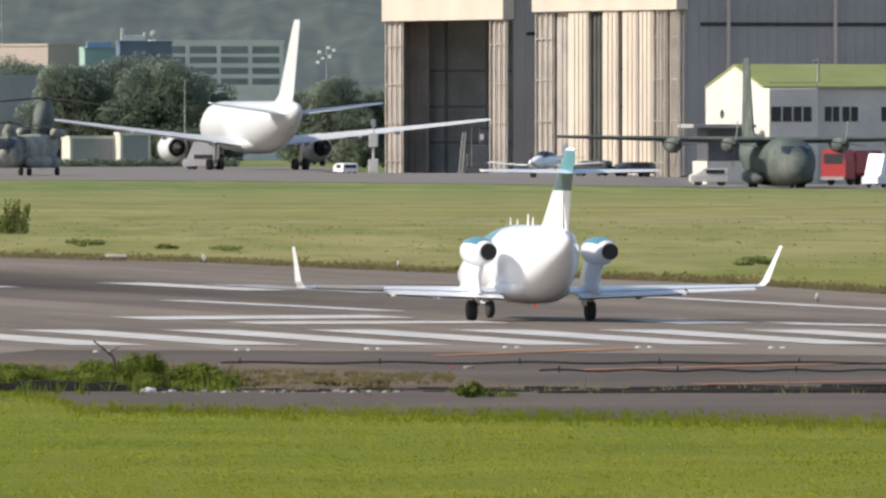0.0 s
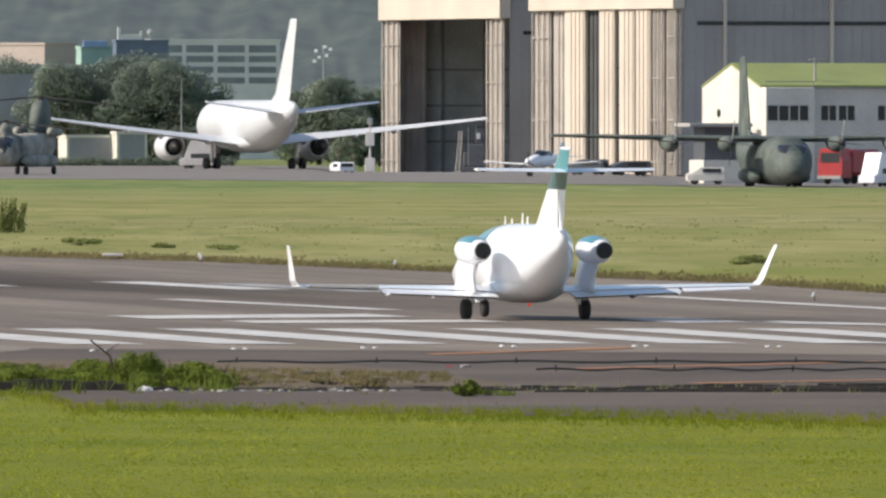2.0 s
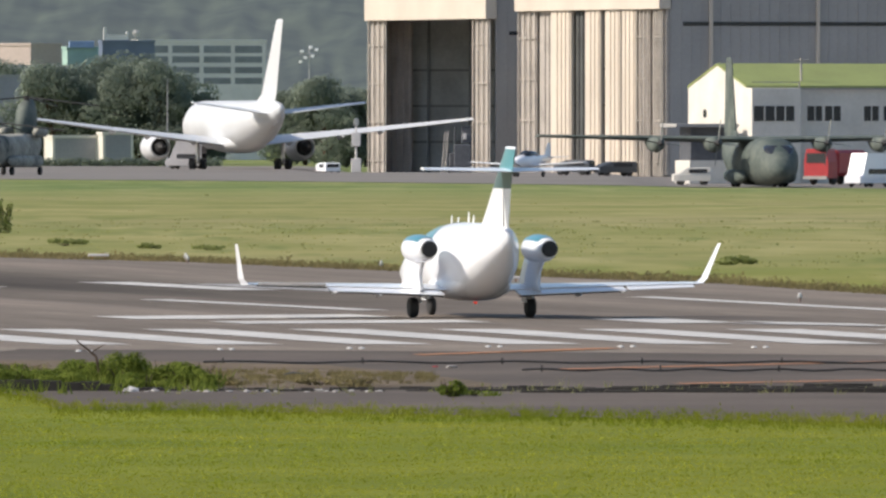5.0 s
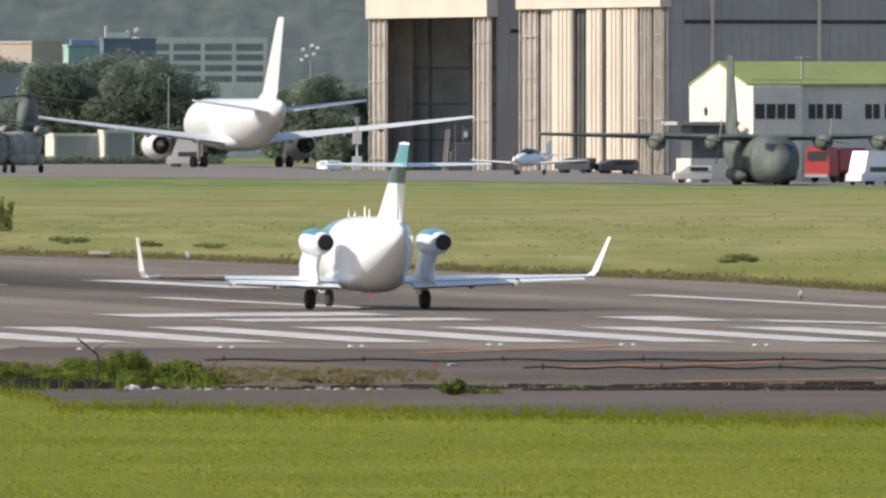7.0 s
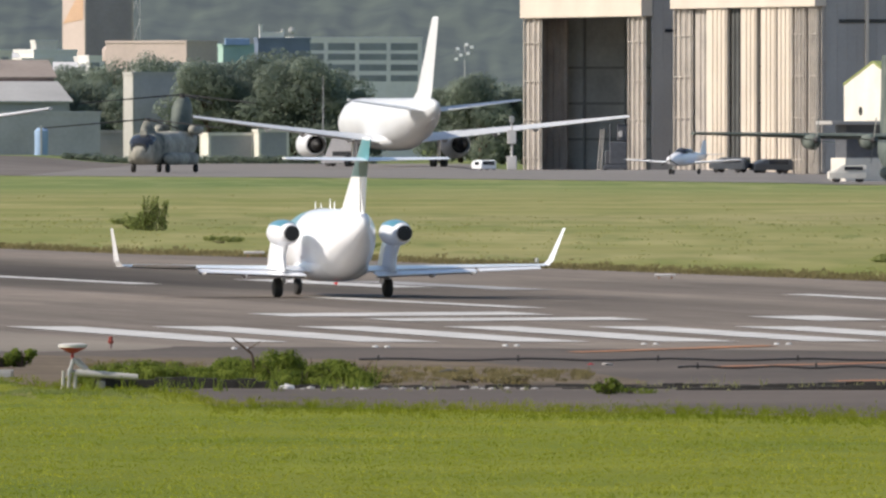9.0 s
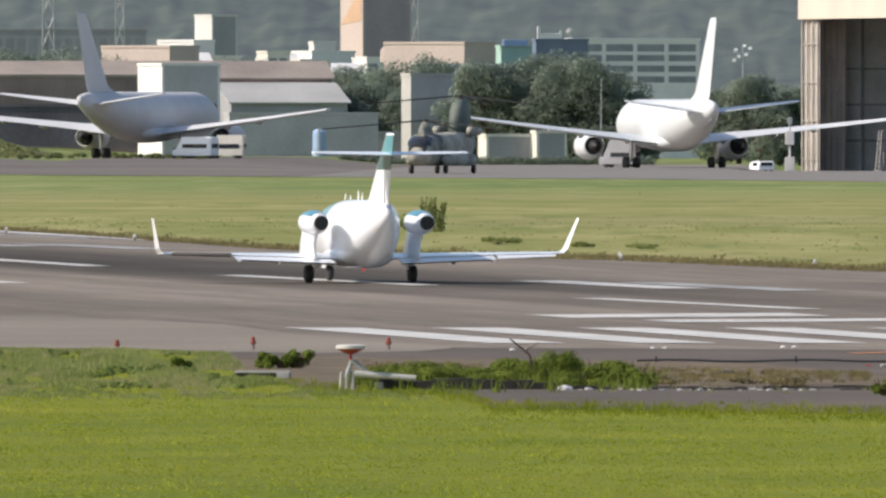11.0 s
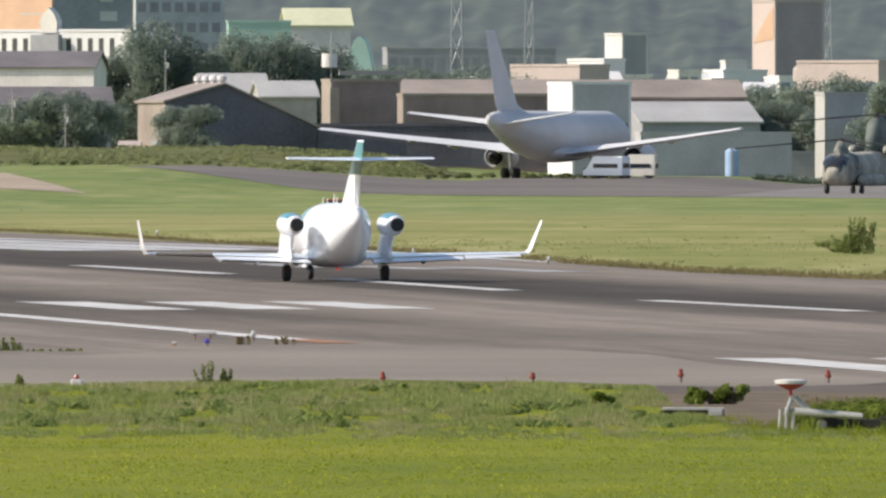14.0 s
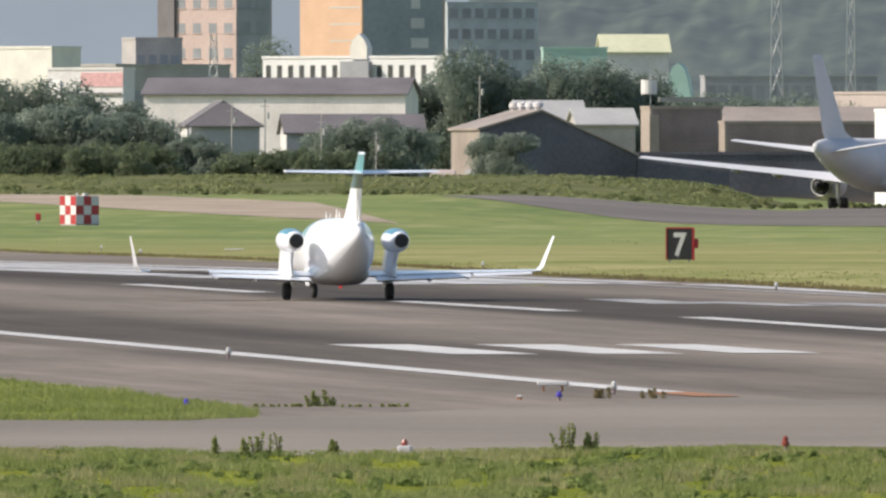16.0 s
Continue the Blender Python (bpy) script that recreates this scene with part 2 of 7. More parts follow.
def body(bm, secs, n=28, e=2.2):
    """A fuselage along Y: rows of (y, x, z, half width, half height)."""
    rings = []
    for y, x, z, w, h in secs:
        r = []
        for i in range(n):
            a = 2 * math.pi * i / n
            c, s = math.cos(a), math.sin(a)
            r.append((x + w * math.copysign(abs(c) ** (2 / e), c), y, z + h * math.copysign(abs(s) ** (2 / e), s)))
        rings.append(r)
    return loft(bm, rings)


def foil(bm, secs, up=False, n=8, drop=0.045):
    """A wing or fin: rows of (place of the leading edge, chord, thickness); up: a fin, thick across x. drop: how far the trailing edge hangs."""
    rings = []
    for (x, y, z), c, t in secs:
        top, low = [], []
        for i in range(n + 1):
            f = (i / n) ** 1.4
            h = max(t * 2.95 * (0.5 * math.sqrt(f) - 0.37 * f - 0.13 * f * f), 0.03 * t)
            if up:
                top.append((x + h, y - f * c, z))
                low.append((x - h, y - f * c, z))
            else:
                top.append((x, y - f * c, z + h - drop * f * c))
                low.append((x, y - f * c, z - h * 0.75 - drop * f * c))
        rings.append(top + low[::-1])
    return loft(bm, rings)


def spin(bm, prof, centre, axis="Y", n=20):
    """A turned body about an axis through centre: rows of (place along the axis, radius)."""
    rings = []
    for a, r in prof:
        ring = []
        for i in range(n):
            t = 2 * math.pi * i / n
            u, v = r * math.cos(t), r * math.sin(t)
            o = {"Y": (u, a, v), "X": (a, u, v), "Z": (u, v, a)}[axis]
            ring.append((centre[0] + o[0], centre[1] + o[1], centre[2] + o[2]))
        rings.append(ring)
    return loft(bm, rings)


def smoothstep(a, b, v):
    t = min(1, max(0, (v - a) / (b - a)))
    return t * t * (3 - 2 * t)


# height of the airfield, which rises gently and falls to the apron
KNOTS = ((0, -1.0), (170, -1.0), (650, 0.966), (750, 1.0), (850, 0.9), (1000, 0.62), (1150, 0.27), (1300, 0.03), (1400, 0.0), (6000, 0.0))


def ground_z(y, x=0.0):
    z = float(np.interp(y, [k[0] for k in KNOTS], [k[1] for k in KNOTS]))
    low = max(smoothstep(16, 24, x), smoothstep(1790, 1900, y)) * smoothstep(-14, -8, x) * smoothstep(1350, 1500, y)
    return z - 0.75 * low + 0.6 * (smoothstep(1250, 1440, y) - smoothstep(1700, 1930, y)) * smoothstep(84, 112, -x) + 0.9 * smoothstep(1700, 1960, y) * smoothstep(52, 66, -x) + 1.6 * smoothstep(1450, 1930, y) * smoothstep(84, 116, -x)


def on_ground(x, y, lift=0.0):
    return (x, y, ground_z(y, x) + lift)


# ---- ground ----
def sheet(name, rows, lift, material, label="", parent=None, category=""):
    """A strip that lies on the ground: rows of (y, x from, x to), with rows put in between."""
    ys = sorted({r[0] for r in rows} | {y for y, _ in KNOTS if rows[0][0] < y < rows[-1][0]})
    vs, fs = [], []
    for y in ys:
        a = np.interp(y, [r[0] for r in rows], [r[1] for r in rows])
        b = np.interp(y, [r[0] for r in rows], [r[2] for r in rows])
        vs += [on_ground(a, y, lift), on_ground(b, y, lift)]
    for i in range(len(ys) - 1):
        fs.append((2 * i, 2 * i + 1, 2 * i + 3, 2 * i + 2))
    ob = mesh_ob(name, vs, fs, material, parent)
    if label:
        tagged(ob, label, category or name, kind="structure")
    return ob


def runway_mat():
    """Asphalt with tyre rubber in bands along the runway and streaks drawn out the same way."""
    m = mat("runway asphalt", (0.226, 0.190, 0.158), 0.9, 0, 0.14, 0.05, 5.0, 0.1, tint=(0.160, 0.135, 0.113))
    nd, lk = m.node_tree.nodes, m.node_tree.links
    b = nd["Principled BSDF"]
    tc = nd.new("ShaderNodeTexCoord")

    def dot(v):
        d = nd.new("ShaderNodeVectorMath")
        d.operation = "DOT_PRODUCT"
        d.inputs[1].default_value = v
        lk.new(tc.outputs["Object"], d.inputs[0])
        return d.outputs["Value"]

    def calc(op, a, c):
        n = nd.new("ShaderNodeMath")
        n.operation = op
        for i, v in enumerate((a, c)):
            if isinstance(v, (int, float)):
                n.inputs[i].default_value = v
            else:
                lk.new(v, n.inputs[i])
        return n.outputs[0]

    across, along = dot((1 / WIDEN, -RX / WIDEN, 0)), dot((RX / WIDEN, 1 / WIDEN, 0))
    off = calc("SUBTRACT", across, (R0[0] - RX * R0[1]) / WIDEN)
    cv, n = nd.new("ShaderNodeCombineXYZ"), nd.new("ShaderNodeTexNoise")
    lk.new(calc("MULTIPLY", off, 0.35), cv.inputs[0])
    lk.new(calc("MULTIPLY", along, 0.012), cv.inputs[1])
    lk.new(cv.outputs[0], n.inputs["Vector"])
    n.inputs["Scale"].default_value, n.inputs["Detail"].default_value = 1.0, 7
    streak = nd.new("ShaderNodeMapRange")
    streak.inputs[1].default_value, streak.inputs[2].default_value = 0.35, 0.7
    streak.inputs[3].default_value, streak.inputs[4].default_value = 1.12, 0.68
    lk.new(n.outputs[0], streak.inputs[0])
    # fine scratches and patches
    cf, nf, fine = nd.new("ShaderNodeCombineXYZ"), nd.new("ShaderNodeTexNoise"), nd.new("ShaderNodeMapRange")
    lk.new(calc("MULTIPLY", off, 1.6), cf.inputs[0])
    lk.new(calc("MULTIPLY", along, 0.16), cf.inputs[1])
    lk.new(cf.outputs[0], nf.inputs["Vector"])
    nf.inputs["Scale"].default_value, nf.inputs["Detail"].default_value, nf.inputs["Roughness"].default_value = 1.0, 8, 0.65
    fine.inputs[1].default_value, fine.inputs[2].default_value = 0.3, 0.7
    fine.inputs[3].default_value, fine.inputs[4].default_value = 1.17, 0.82
    lk.new(nf.outputs[0], fine.inputs[0])
    # bands of rubber across the width, from left shoulder to right
    sc, ramp = nd.new("ShaderNodeMapRange"), nd.new("ShaderNodeValToRGB")
    sc.inputs[1].default_value, sc.inputs[2].default_value = -30, 30
    lk.new(calc("ADD", off, calc("MULTIPLY", n.outputs[0], 4.0)), sc.inputs[0])
    lk.new(sc.outputs[0], ramp.inputs[0])
    el = ramp.color_ramp.elements
    el[0].position, el[0].color = 0.0, (1, 1, 1, 1)
    el[1].position, el[1].color = 1.0, (1, 1, 1, 1)
    for at, v in ((0.13, 0.98), (0.18, 0.50), (0.27, 0.45), (0.34, 1.02), (0.40, 1.16), (0.45, 1.0), (0.49, 0.44), (0.56, 0.29), (0.62, 0.38), (0.69, 0.98)):
        e = el.new(at)
        e.color = (v, v, v, 1)
    fade = nd.new("ShaderNodeMapRange")
    fade.inputs[1].default_value, fade.inputs[2].default_value = 405, 500
    lk.new(along, fade.inputs[0])
    band = calc("ADD", 1.0, calc("MULTIPLY", fade.outputs[0], calc("SUBTRACT", ramp.outputs[0], 1.0)))
    hs = nd.new("ShaderNodeHueSaturation")
    lk.new(b.inputs["Base Color"].links[0].from_socket, hs.inputs["Color"])
    lk.new(calc("MULTIPLY", fine.outputs[0], calc("MULTIPLY", streak.outputs[0], band)), hs.inputs["Value"])
    lk.new(hs.outputs[0], b.inputs["Base Color"])
    return m


# the runway leads away to the left: its centre line passes R0 with slope RX in plan
RX, R0 = -0.236, (-20.6, 528.0)
WIDEN = math.sqrt(1 + RX * RX)
M_RUNWAY = runway_mat()
def land():
    """The whole field as one sheet out to the horizon."""
    ys = sorted({-400, 6000, *[k[0] for k in KNOTS], *range(1250, 1970, 20)})
    xs = [-3500, -600, -300, -150, *range(-130, -68, 4), *range(-68, -48, 2), *range(-14, -6), 0, 8, *range(16, 26, 2), 60, 100, 300, 600, 3500]
    vs = [on_ground(x, y) for y in ys for x in xs]
    n = len(xs)
    fs = [(j * n + i, j * n + i + 1, j * n + n + i + 1, j * n + n + i) for j in range(len(ys) - 1) for i in range(n - 1)]
    return tagged(mesh_ob("ground", vs, fs, M_TURF), "mown airfield grass reaching to the far buildings", "ground", kind="structure")


land()

def paved(name, pairs, lift, material, label, steps=24):
    """A paved area between a near and a far border, given point by point from left to right."""
    vs, fs, fine = [], [], []
    for (p, q), (p2, q2) in zip(pairs, pairs[1:]):
        fine += [((p[0] + (p2[0] - p[0]) * f, p[1] + (p2[1] - p[1]) * f), (q[0] + (q2[0] - q[0]) * f, q[1] + (q2[1] - q[1]) * f)) for f in [i / 10 for i in range(10)]]
    pairs = fine + [pairs[-1]]
    for p, q in pairs:
        for f in [i / steps for i in range(steps + 1)]:
            vs.append(on_ground(p[0] + (q[0] - p[0]) * f, p[1] + (q[1] - p[1]) * f, lift))
    for i in range(len(pairs) - 1):
        for k in range(steps):
            a = i * (steps + 1) + k
            fs.append((a, a + steps + 1, a + steps + 2, a + 1))
    return tagged(mesh_ob(name, vs, fs, material), label, name, kind="structure")


runway = paved("runway", [((-41.20, 388.16), (-130.47, 1294.64)), ((-33.92, 388.80), (-74.80, 901.95)), ((-23.40, 405.04), (-39.69, 687.18)), ((-17.73, 405.21), (-27.38, 625.89)), ((-12.87, 390.02), (-19.26, 583.46)), ((-9.30, 375.80), (-14.00, 565.92)), ((-5.10, 375.91), (-7.49, 552.33)),
    ((-1.00, 375.91), (-1.41, 531.00)), ((2.56, 375.91), (3.51, 515.06)), ((6.12, 375.85), (8.16, 501.24)), ((9.21, 372.41), (11.88, 480.15)), ((11.83, 369.03), (14.97, 467.02))], 0.010, M_RUNWAY, "grey asphalt runway streaked with dark tyre rubber", 120)
paved("taxiway", [((-41.60, 392.86), (-43.14, 415.0)), ((-34.09, 390.85), (-35.80, 413.49)), ((-26.49, 381.89), (-28.66, 417.06)), ((-19.90, 390.53), (-22.31, 437.89)), ((-15.71, 387.72), (-17.42, 429.81)), ((-13.63, 384.17), (-15.00, 422.81)), ((-11.64, 382.79), (-12.33, 405.38)), ((-9.52, 384.97), (-9.70, 392.31)), ((-8.88, 388.58), (-8.91, 390.07))], 0.019, M_TAXI, "pale brownish grey asphalt of the taxiway")
paved("overrun", [((-13.69, 384.17), (-14.88, 417.65)), ((-12.40, 362.50), (-14.41, 421.09)), ((-10.44, 343.17), (-12.33, 405.38)), ((-8.46, 342.08), (-9.67, 390.82)), ((-7.42, 336.52), (-8.60, 390.07)), ((-6.65, 324.83), (-7.97, 389.39)),
    ((-3.29, 322.36), (-3.97, 388.64)), ((0.00, 319.84), (0.00, 387.21)), ((4.15, 315.88), (5.05, 385.03)), ((9.94, 310.09), (12.18, 379.93))], 0.0145, M_OVERRUN, "brown stained asphalt of the overrun")
paved("grass_island", [((-43.05, 414.0), (-51.65, 503.64)), ((-35.60, 413.5), (-39.69, 464.56)), ((-32.40, 413.0), (-34.86, 446.73)), ((-30.85, 412.76), (-32.21, 433.16)), ((-30.17, 414.91), (-30.72, 423.38))], 0.022, M_TURF, "rough grass island beside the runway")
paved("apron", [((-50, 1595), (-50, 2060)), ((-20, 1535), (-20, 2060)), ((-8, 1500), (-8, 2060)), ((0, 1470), (0, 2060)), ((16, 1407), (16, 2060)), ((24, 1376), (24, 2060)), ((33, 1341), (33, 2060)), ((60, 1240), (60, 2060)), ((400, 1000), (400, 2060))], 0.03, M_APRON, "pale concrete apron before the hangars")
paved("road", [((-118, 1868), (-120, 1885)), ((-105, 1790), (-111, 1905)), ((-75, 1650), (-80, 1900)), ((-50, 1595), (-50, 1890))], 0.035, M_ROAD, "grey perimeter taxiway across the far grass")
paved("stand", [((-84.13, 1888), (-84.13, 2060)), ((-62.92, 1880), (-62.92, 2060)), ((-49.5, 1880), (-49.5, 2060))], 0.045, M_ROAD, "grey parking stand of the far tanker")
paved("track", [((-330, 1890), (-340, 1960)), ((-163, 1825), (-173, 1937)), ((-136, 1690), (-148, 1880)), ((-112, 1570), (-124, 1770)), ((-101, 1540), (-106, 1590))], 0.035, M_BARE, "strip of dry bare soil in the far grass")


def mark(name, p, q, width, material, across=False):
    """Paint from p to q on the runway; its ends lie square to the runway, or along it where across is set."""
    (x0, y0), (x1, y1) = p, q
    wx, wy = (width / WIDEN, 0.0) if not across else (0.0, width)
    if across:
        c = [(x0, y0), (x1, y1), (x1 + RX * wy, y1 + wy), (x0 + RX * wy, y0 + wy)]
    else:
        c = [(x0 - wx / 2, y0), (x0 + wx / 2, y0), (x1 + wx / 2, y1), (x1 - wx / 2, y1)]
    if (c[1][0] - c[0][0]) * (c[2][1] - c[1][1]) - (c[1][1] - c[0][1]) * (c[2][0] - c[1][0]) < 0:
        c.reverse()
    vs, fs, n = [], [], 12
    # cut into short lengths, so that it follows the ground
    a, b, d, e = (c[0], c[1], c[2], c[3]) if abs(c[1][1] - c[2][1]) > abs(c[0][1] - c[1][1]) else (c[1], c[2], c[3], c[0])
    for i in range(n + 1):
        f = i / n
        vs += [on_ground(a[0] + (e[0] - a[0]) * f, a[1] + (e[1] - a[1]) * f, 0.026), on_ground(b[0] + (d[0] - b[0]) * f, b[1] + (d[1] - b[1]) * f, 0.026)]
    fs = [(2 * i, 2 * i + 1, 2 * i + 3, 2 * i + 2) for i in range(n)]
    return mesh_ob(name, vs, fs, material, runway)


for k in range(8):
    (xa, ya), (xb, yb) = (-12.54, 417.31), (-7.32, 395.35)
    (xc, yc), (xd, yd) = (4.42, 417.42), (9.29, 396.44)
    f = k / 5
    mark("threshold_stripe", (xa + f * (xc - xa), ya + f * (yc - ya)), (xb + f * (xd - xb), yb + f * (yd - yb)), 1.8, M_LINE)
for p, q in (((-50.52, 647.64), (-44.85, 623.94)), ((-39.23, 600.80), (-33.27, 577.21)), ((-29.19, 563.85), (-22.84, 536.10)), ((-18.10, 514.72), (-11.93, 492.64)), ((-7.06, 467.13), (-1.33, 447.87))):
    mark("centre_dash", p, q, 0.9, M_LINE)
for p, q in (((-34.10, 511.3), (-30.20, 495.3)), ((-30.70, 511.3), (-27.05, 496.2)), ((-27.50, 511.6), (-24.03, 497.3))):
    mark("touchdown_stripe", p, q, 2.0, M_LINE)
for p, q in (((-33.56, 606.36), (-31.05, 594.62)), ((-30.72, 599.84), (-27.18, 589.67)), ((-27.39, 597.37), (-22.98, 582.37))):
    mark("far_touchdown_stripe", p, q, 1.8, M_WORN)
mark("edge_line", (-53.15, 569.61), (-23.87, 443.87), 0.9, M_LINE)
mark("edge_line_end", (-23.80, 443.54), (-22.57, 438.87), 0.9, M_ORANGE)
mark("far_edge_line", (-36.85, 654.55), (-26.23, 612.03), 0.6, M_WORN)
def off_centre(off, along):
    """A point of the runway by its distance from the centre line and along it."""
    d = along - (RX * R0[0] + R0[1]) / WIDEN
    return (R0[0] + (off + RX * d) / WIDEN, R0[1] + (d - RX * off) / WIDEN)


for k in range(5):
    for o in (6.5, 9.5, 12.5):
        mark("far_touchdown_stripe", off_centre(o, 640 + 45 * k), off_centre(o, 682 + 45 * k), 2.8, M_PALE)
mark("far_edge_line", off_centre(15.5, 600), off_centre(15.5, 1000), 1.2, M_PALE)
mark("far_stripe", (-9.02, 502.45), (-4.66, 485.88), 1.6, M_LINE)
mark("far_stripe", (-6.04, 498.84), (-1.43, 481.35), 1.6, M_WORN)
mark("far_edge_line", (5.68, 472.52), (12.07, 446.78), 0.9, M_LINE)
mark("numeral_stroke", (-6.99, 432.73), (-0.67, 436.00), 5.0, M_LINE, True)
mark("numeral_stroke", (-4.32, 425.62), (1.63, 427.86), 4.0, M_LINE, True)
mark("block_mark", (5.64, 426.48), (7.47, 427.34), 7.0, M_LINE, True)
mark("numeral_stroke", (7.53, 425.56), (10.84, 421.21), 2.0, M_WORN, True)
mark("numeral_stroke", (8.47, 425.56), (11.38, 421.15), 4.5, M_LINE, True)
mark("taxi_line", (-0.05, 381.47), (4.26, 390.13), 1.2, M_ORANGE, True)
mark("taxi_line", (2.54, 363.93), (10.09, 373.73), 1.0, M_ORANGE, True)
mark("taxi_line", (5.01, 348.51), (9.52, 352.63), 0.9, M_ORANGE, True)


# ---- aircraft ----
def wheel(name, parent, x, y, r, w, m=M_RUBBER):
    ob = part(name, spin(bmesh.new(), [(-w / 2, r * 0.55), (-w / 2, r * 0.86), (-w * 0.3, r), (w * 0.3, r), (w / 2, r * 0.86), (w / 2, r * 0.55)], (0, 0, 0), "X", 22), m, parent, smooth=True)
    ob.location = (x, y, r)
    part("rim", spin(bmesh.new(), [(-w * 0.46, r * 0.2), (-w * 0.46, r * 0.52), (w * 0.46, r * 0.52), (w * 0.46, r * 0.2)], (0, 0, 0), "X", 14), M_STEEL, ob)
    return ob


def light_jet():
    j = thing("light_jet", pose(0, 0, 0), "white twin-engine light jet with teal fin top rolling on the runway", "airplane")
    part("fuselage", body(bmesh.new(), [(6.95, 0, 0.98, 0.05, 0.05), (6.75, 0, 1.0, 0.2, 0.17), (6.3, 0, 1.02, 0.32, 0.28), (5.6, 0, 1.09, 0.44, 0.43), (4.9, 0, 1.17, 0.53, 0.57),
         (4.0, 0, 1.25, 0.60, 0.70), (3.2, 0, 1.30, 0.67, 0.79), (2.3, 0, 1.34, 0.75, 0.88), (1.2, 0, 1.37, 0.82, 0.93), (0.3, 0, 1.37, 0.85, 0.94), (-0.8, 0, 1.38, 0.85, 0.93), (-1.4, 0, 1.44, 0.80, 0.87), (-2.0, 0, 1.54, 0.70, 0.76),
         (-2.6, 0, 1.66, 0.56, 0.62), (-3.1, 0, 1.79, 0.40, 0.47), (-3.6, 0, 1.93, 0.20, 0.30), (-3.95, 0, 2.02, 0.07, 0.15)], 36, 2.25), M_WHITE, j, "gloss white fuselage", True)
    # paint of the nose and crown, a thin shell over the fuselage
    bm = bmesh.new()
    rings = []
    for y, z, w, h in ((6.5, 1.00, 0.26, 0.22), (5.6, 1.09, 0.445, 0.435), (4.9, 1.17, 0.535, 0.575), (4.0, 1.25, 0.605, 0.705), (3.2, 1.30, 0.675, 0.795), (2.3, 1.34, 0.755, 0.885), (1.2, 1.37, 0.822, 0.932)):
        f = 0.36 if y > 3 else 0.30
        rings.append([(w * 1.006 * math.copysign(abs(math.cos(a)) ** 0.889, math.cos(a)), y, z + h * 1.006 * abs(math.sin(a)) ** 0.889) for a in [math.pi * (f * 0.35 + (1 - f * 0.7) * i / 14) for i in range(15)]])
    rows = [[bm.verts.new(p) for p in r] for r in rings]
    for a, b in zip(rows, rows[1:]):
        for i in range(14):
            bm.faces.new((a[i], a[i + 1], b[i + 1], b[i]))
    part("crown_paint", bm, M_TEAL, j, "metallic teal crown and nose", True)
    # windscreen
    part("windscreen", body(bmesh.new(), [(5.6, 0, 1.38, 0.32, 0.1), (5.2, 0, 1.46, 0.42, 0.22), (4.8, 0, 1.53, 0.47, 0.26), (4.6, 0, 1.55, 0.45, 0.22)], 20), M_GLASS, j, "dark windscreen", True)
    # belly fairing at the wing
    part("belly_fairing", body(bmesh.new(), [(2.4, 0, 0.75, 0.3, 0.16), (1.5, 0, 0.74, 0.74, 0.29), (0, 0, 0.72, 0.84, 0.32), (-0.9, 0, 0.80, 0.76, 0.30), (-1.6, 0, 1.0, 0.6, 0.26), (-2.1, 0, 1.2, 0.3, 0.12)], 24, 2.9), M_WHITE, j, smooth=True)
    for sx in (-1, 1):
        wing = part("wing", foil(bmesh.new(), [((sx * 0.6, 1.25, 0.70), 1.95, 0.27), ((sx * 1.55, 1.08, 0.74), 1.62, 0.19), ((sx * 3.6, 0.72, 0.79), 1.15, 0.12), ((sx * 5.72, 0.3, 0.83), 0.78, 0.075)], drop=0.015), M_WHITE, j, smooth=False)
        part("winglet", foil(bmesh.new(), [((sx * 5.68, 0.28, 0.815), 0.76, 0.10), ((sx * 5.80, 0.1, 0.95), 0.6, 0.085), ((sx * 5.91, -0.25, 1.35), 0.42, 0.06), ((sx * 6.04, -0.6, 1.80), 0.26, 0.045)], True), M_WHITE, wing)
        # flaps, set down a little behind the wing; a dark strip imitates their shadow
        part("flap", loft(bmesh.new(), [[(sx * x, y, z + t), (sx * x, y - c, z - d + 0.008), (sx * x, y - c, z - d - 0.008), (sx * x, y, z - t)] for x, y, z, c, d, t in ((0.95, -0.62, 0.645, 0.58, 0.085, 0.03), (3.7, -0.38, 0.735, 0.42, 0.07, 0.022))]), M_WHITE, wing)
        part("flap_shadow", foil(bmesh.new(), [((sx * 0.95, -0.95, 0.525), 0.14, 0.045), ((sx * 3.7, -0.62, 0.635), 0.10, 0.035)]), M_DARK, wing, "dark strip for the shadow under the flap")
        # the ailerons are held over: one trailing edge up, the other down
        part("aileron", loft(bmesh.new(), [[(sx * x, y, z + 0.02), (sx * x, y - c, z - sx * d + 0.006), (sx * x, y - c, z - sx * d - 0.006), (sx * x, y, z - 0.02)] for x, y, z, c, d in ((3.78, -0.36, 0.755, 0.36, 0.085), (5.45, -0.38, 0.80, 0.24, 0.065))]), M_WHITE, wing)
        # another dark strip stands in for shade in the aileron gap
        part("aileron_shade", foil(bmesh.new(), [((sx * 3.75, -0.33, 0.735), 0.12, 0.05), ((sx * 5.5, -0.36, 0.785), 0.10, 0.035)]), M_DARK, wing, "dark strip for shade in the aileron gap")
        for hx, hz in ((1.3, 0.55), (2.5, 0.61), (3.6, 0.68)):
            part("flap_hinge", body(bmesh.new(), [(-0.2, sx * hx, hz, 0.02, 0.02), (-0.6, sx * hx, hz - 0.05, 0.05, 0.05), (-1.05, sx * hx, hz - 0.05, 0.02, 0.02)], 8), M_GREY, wing)
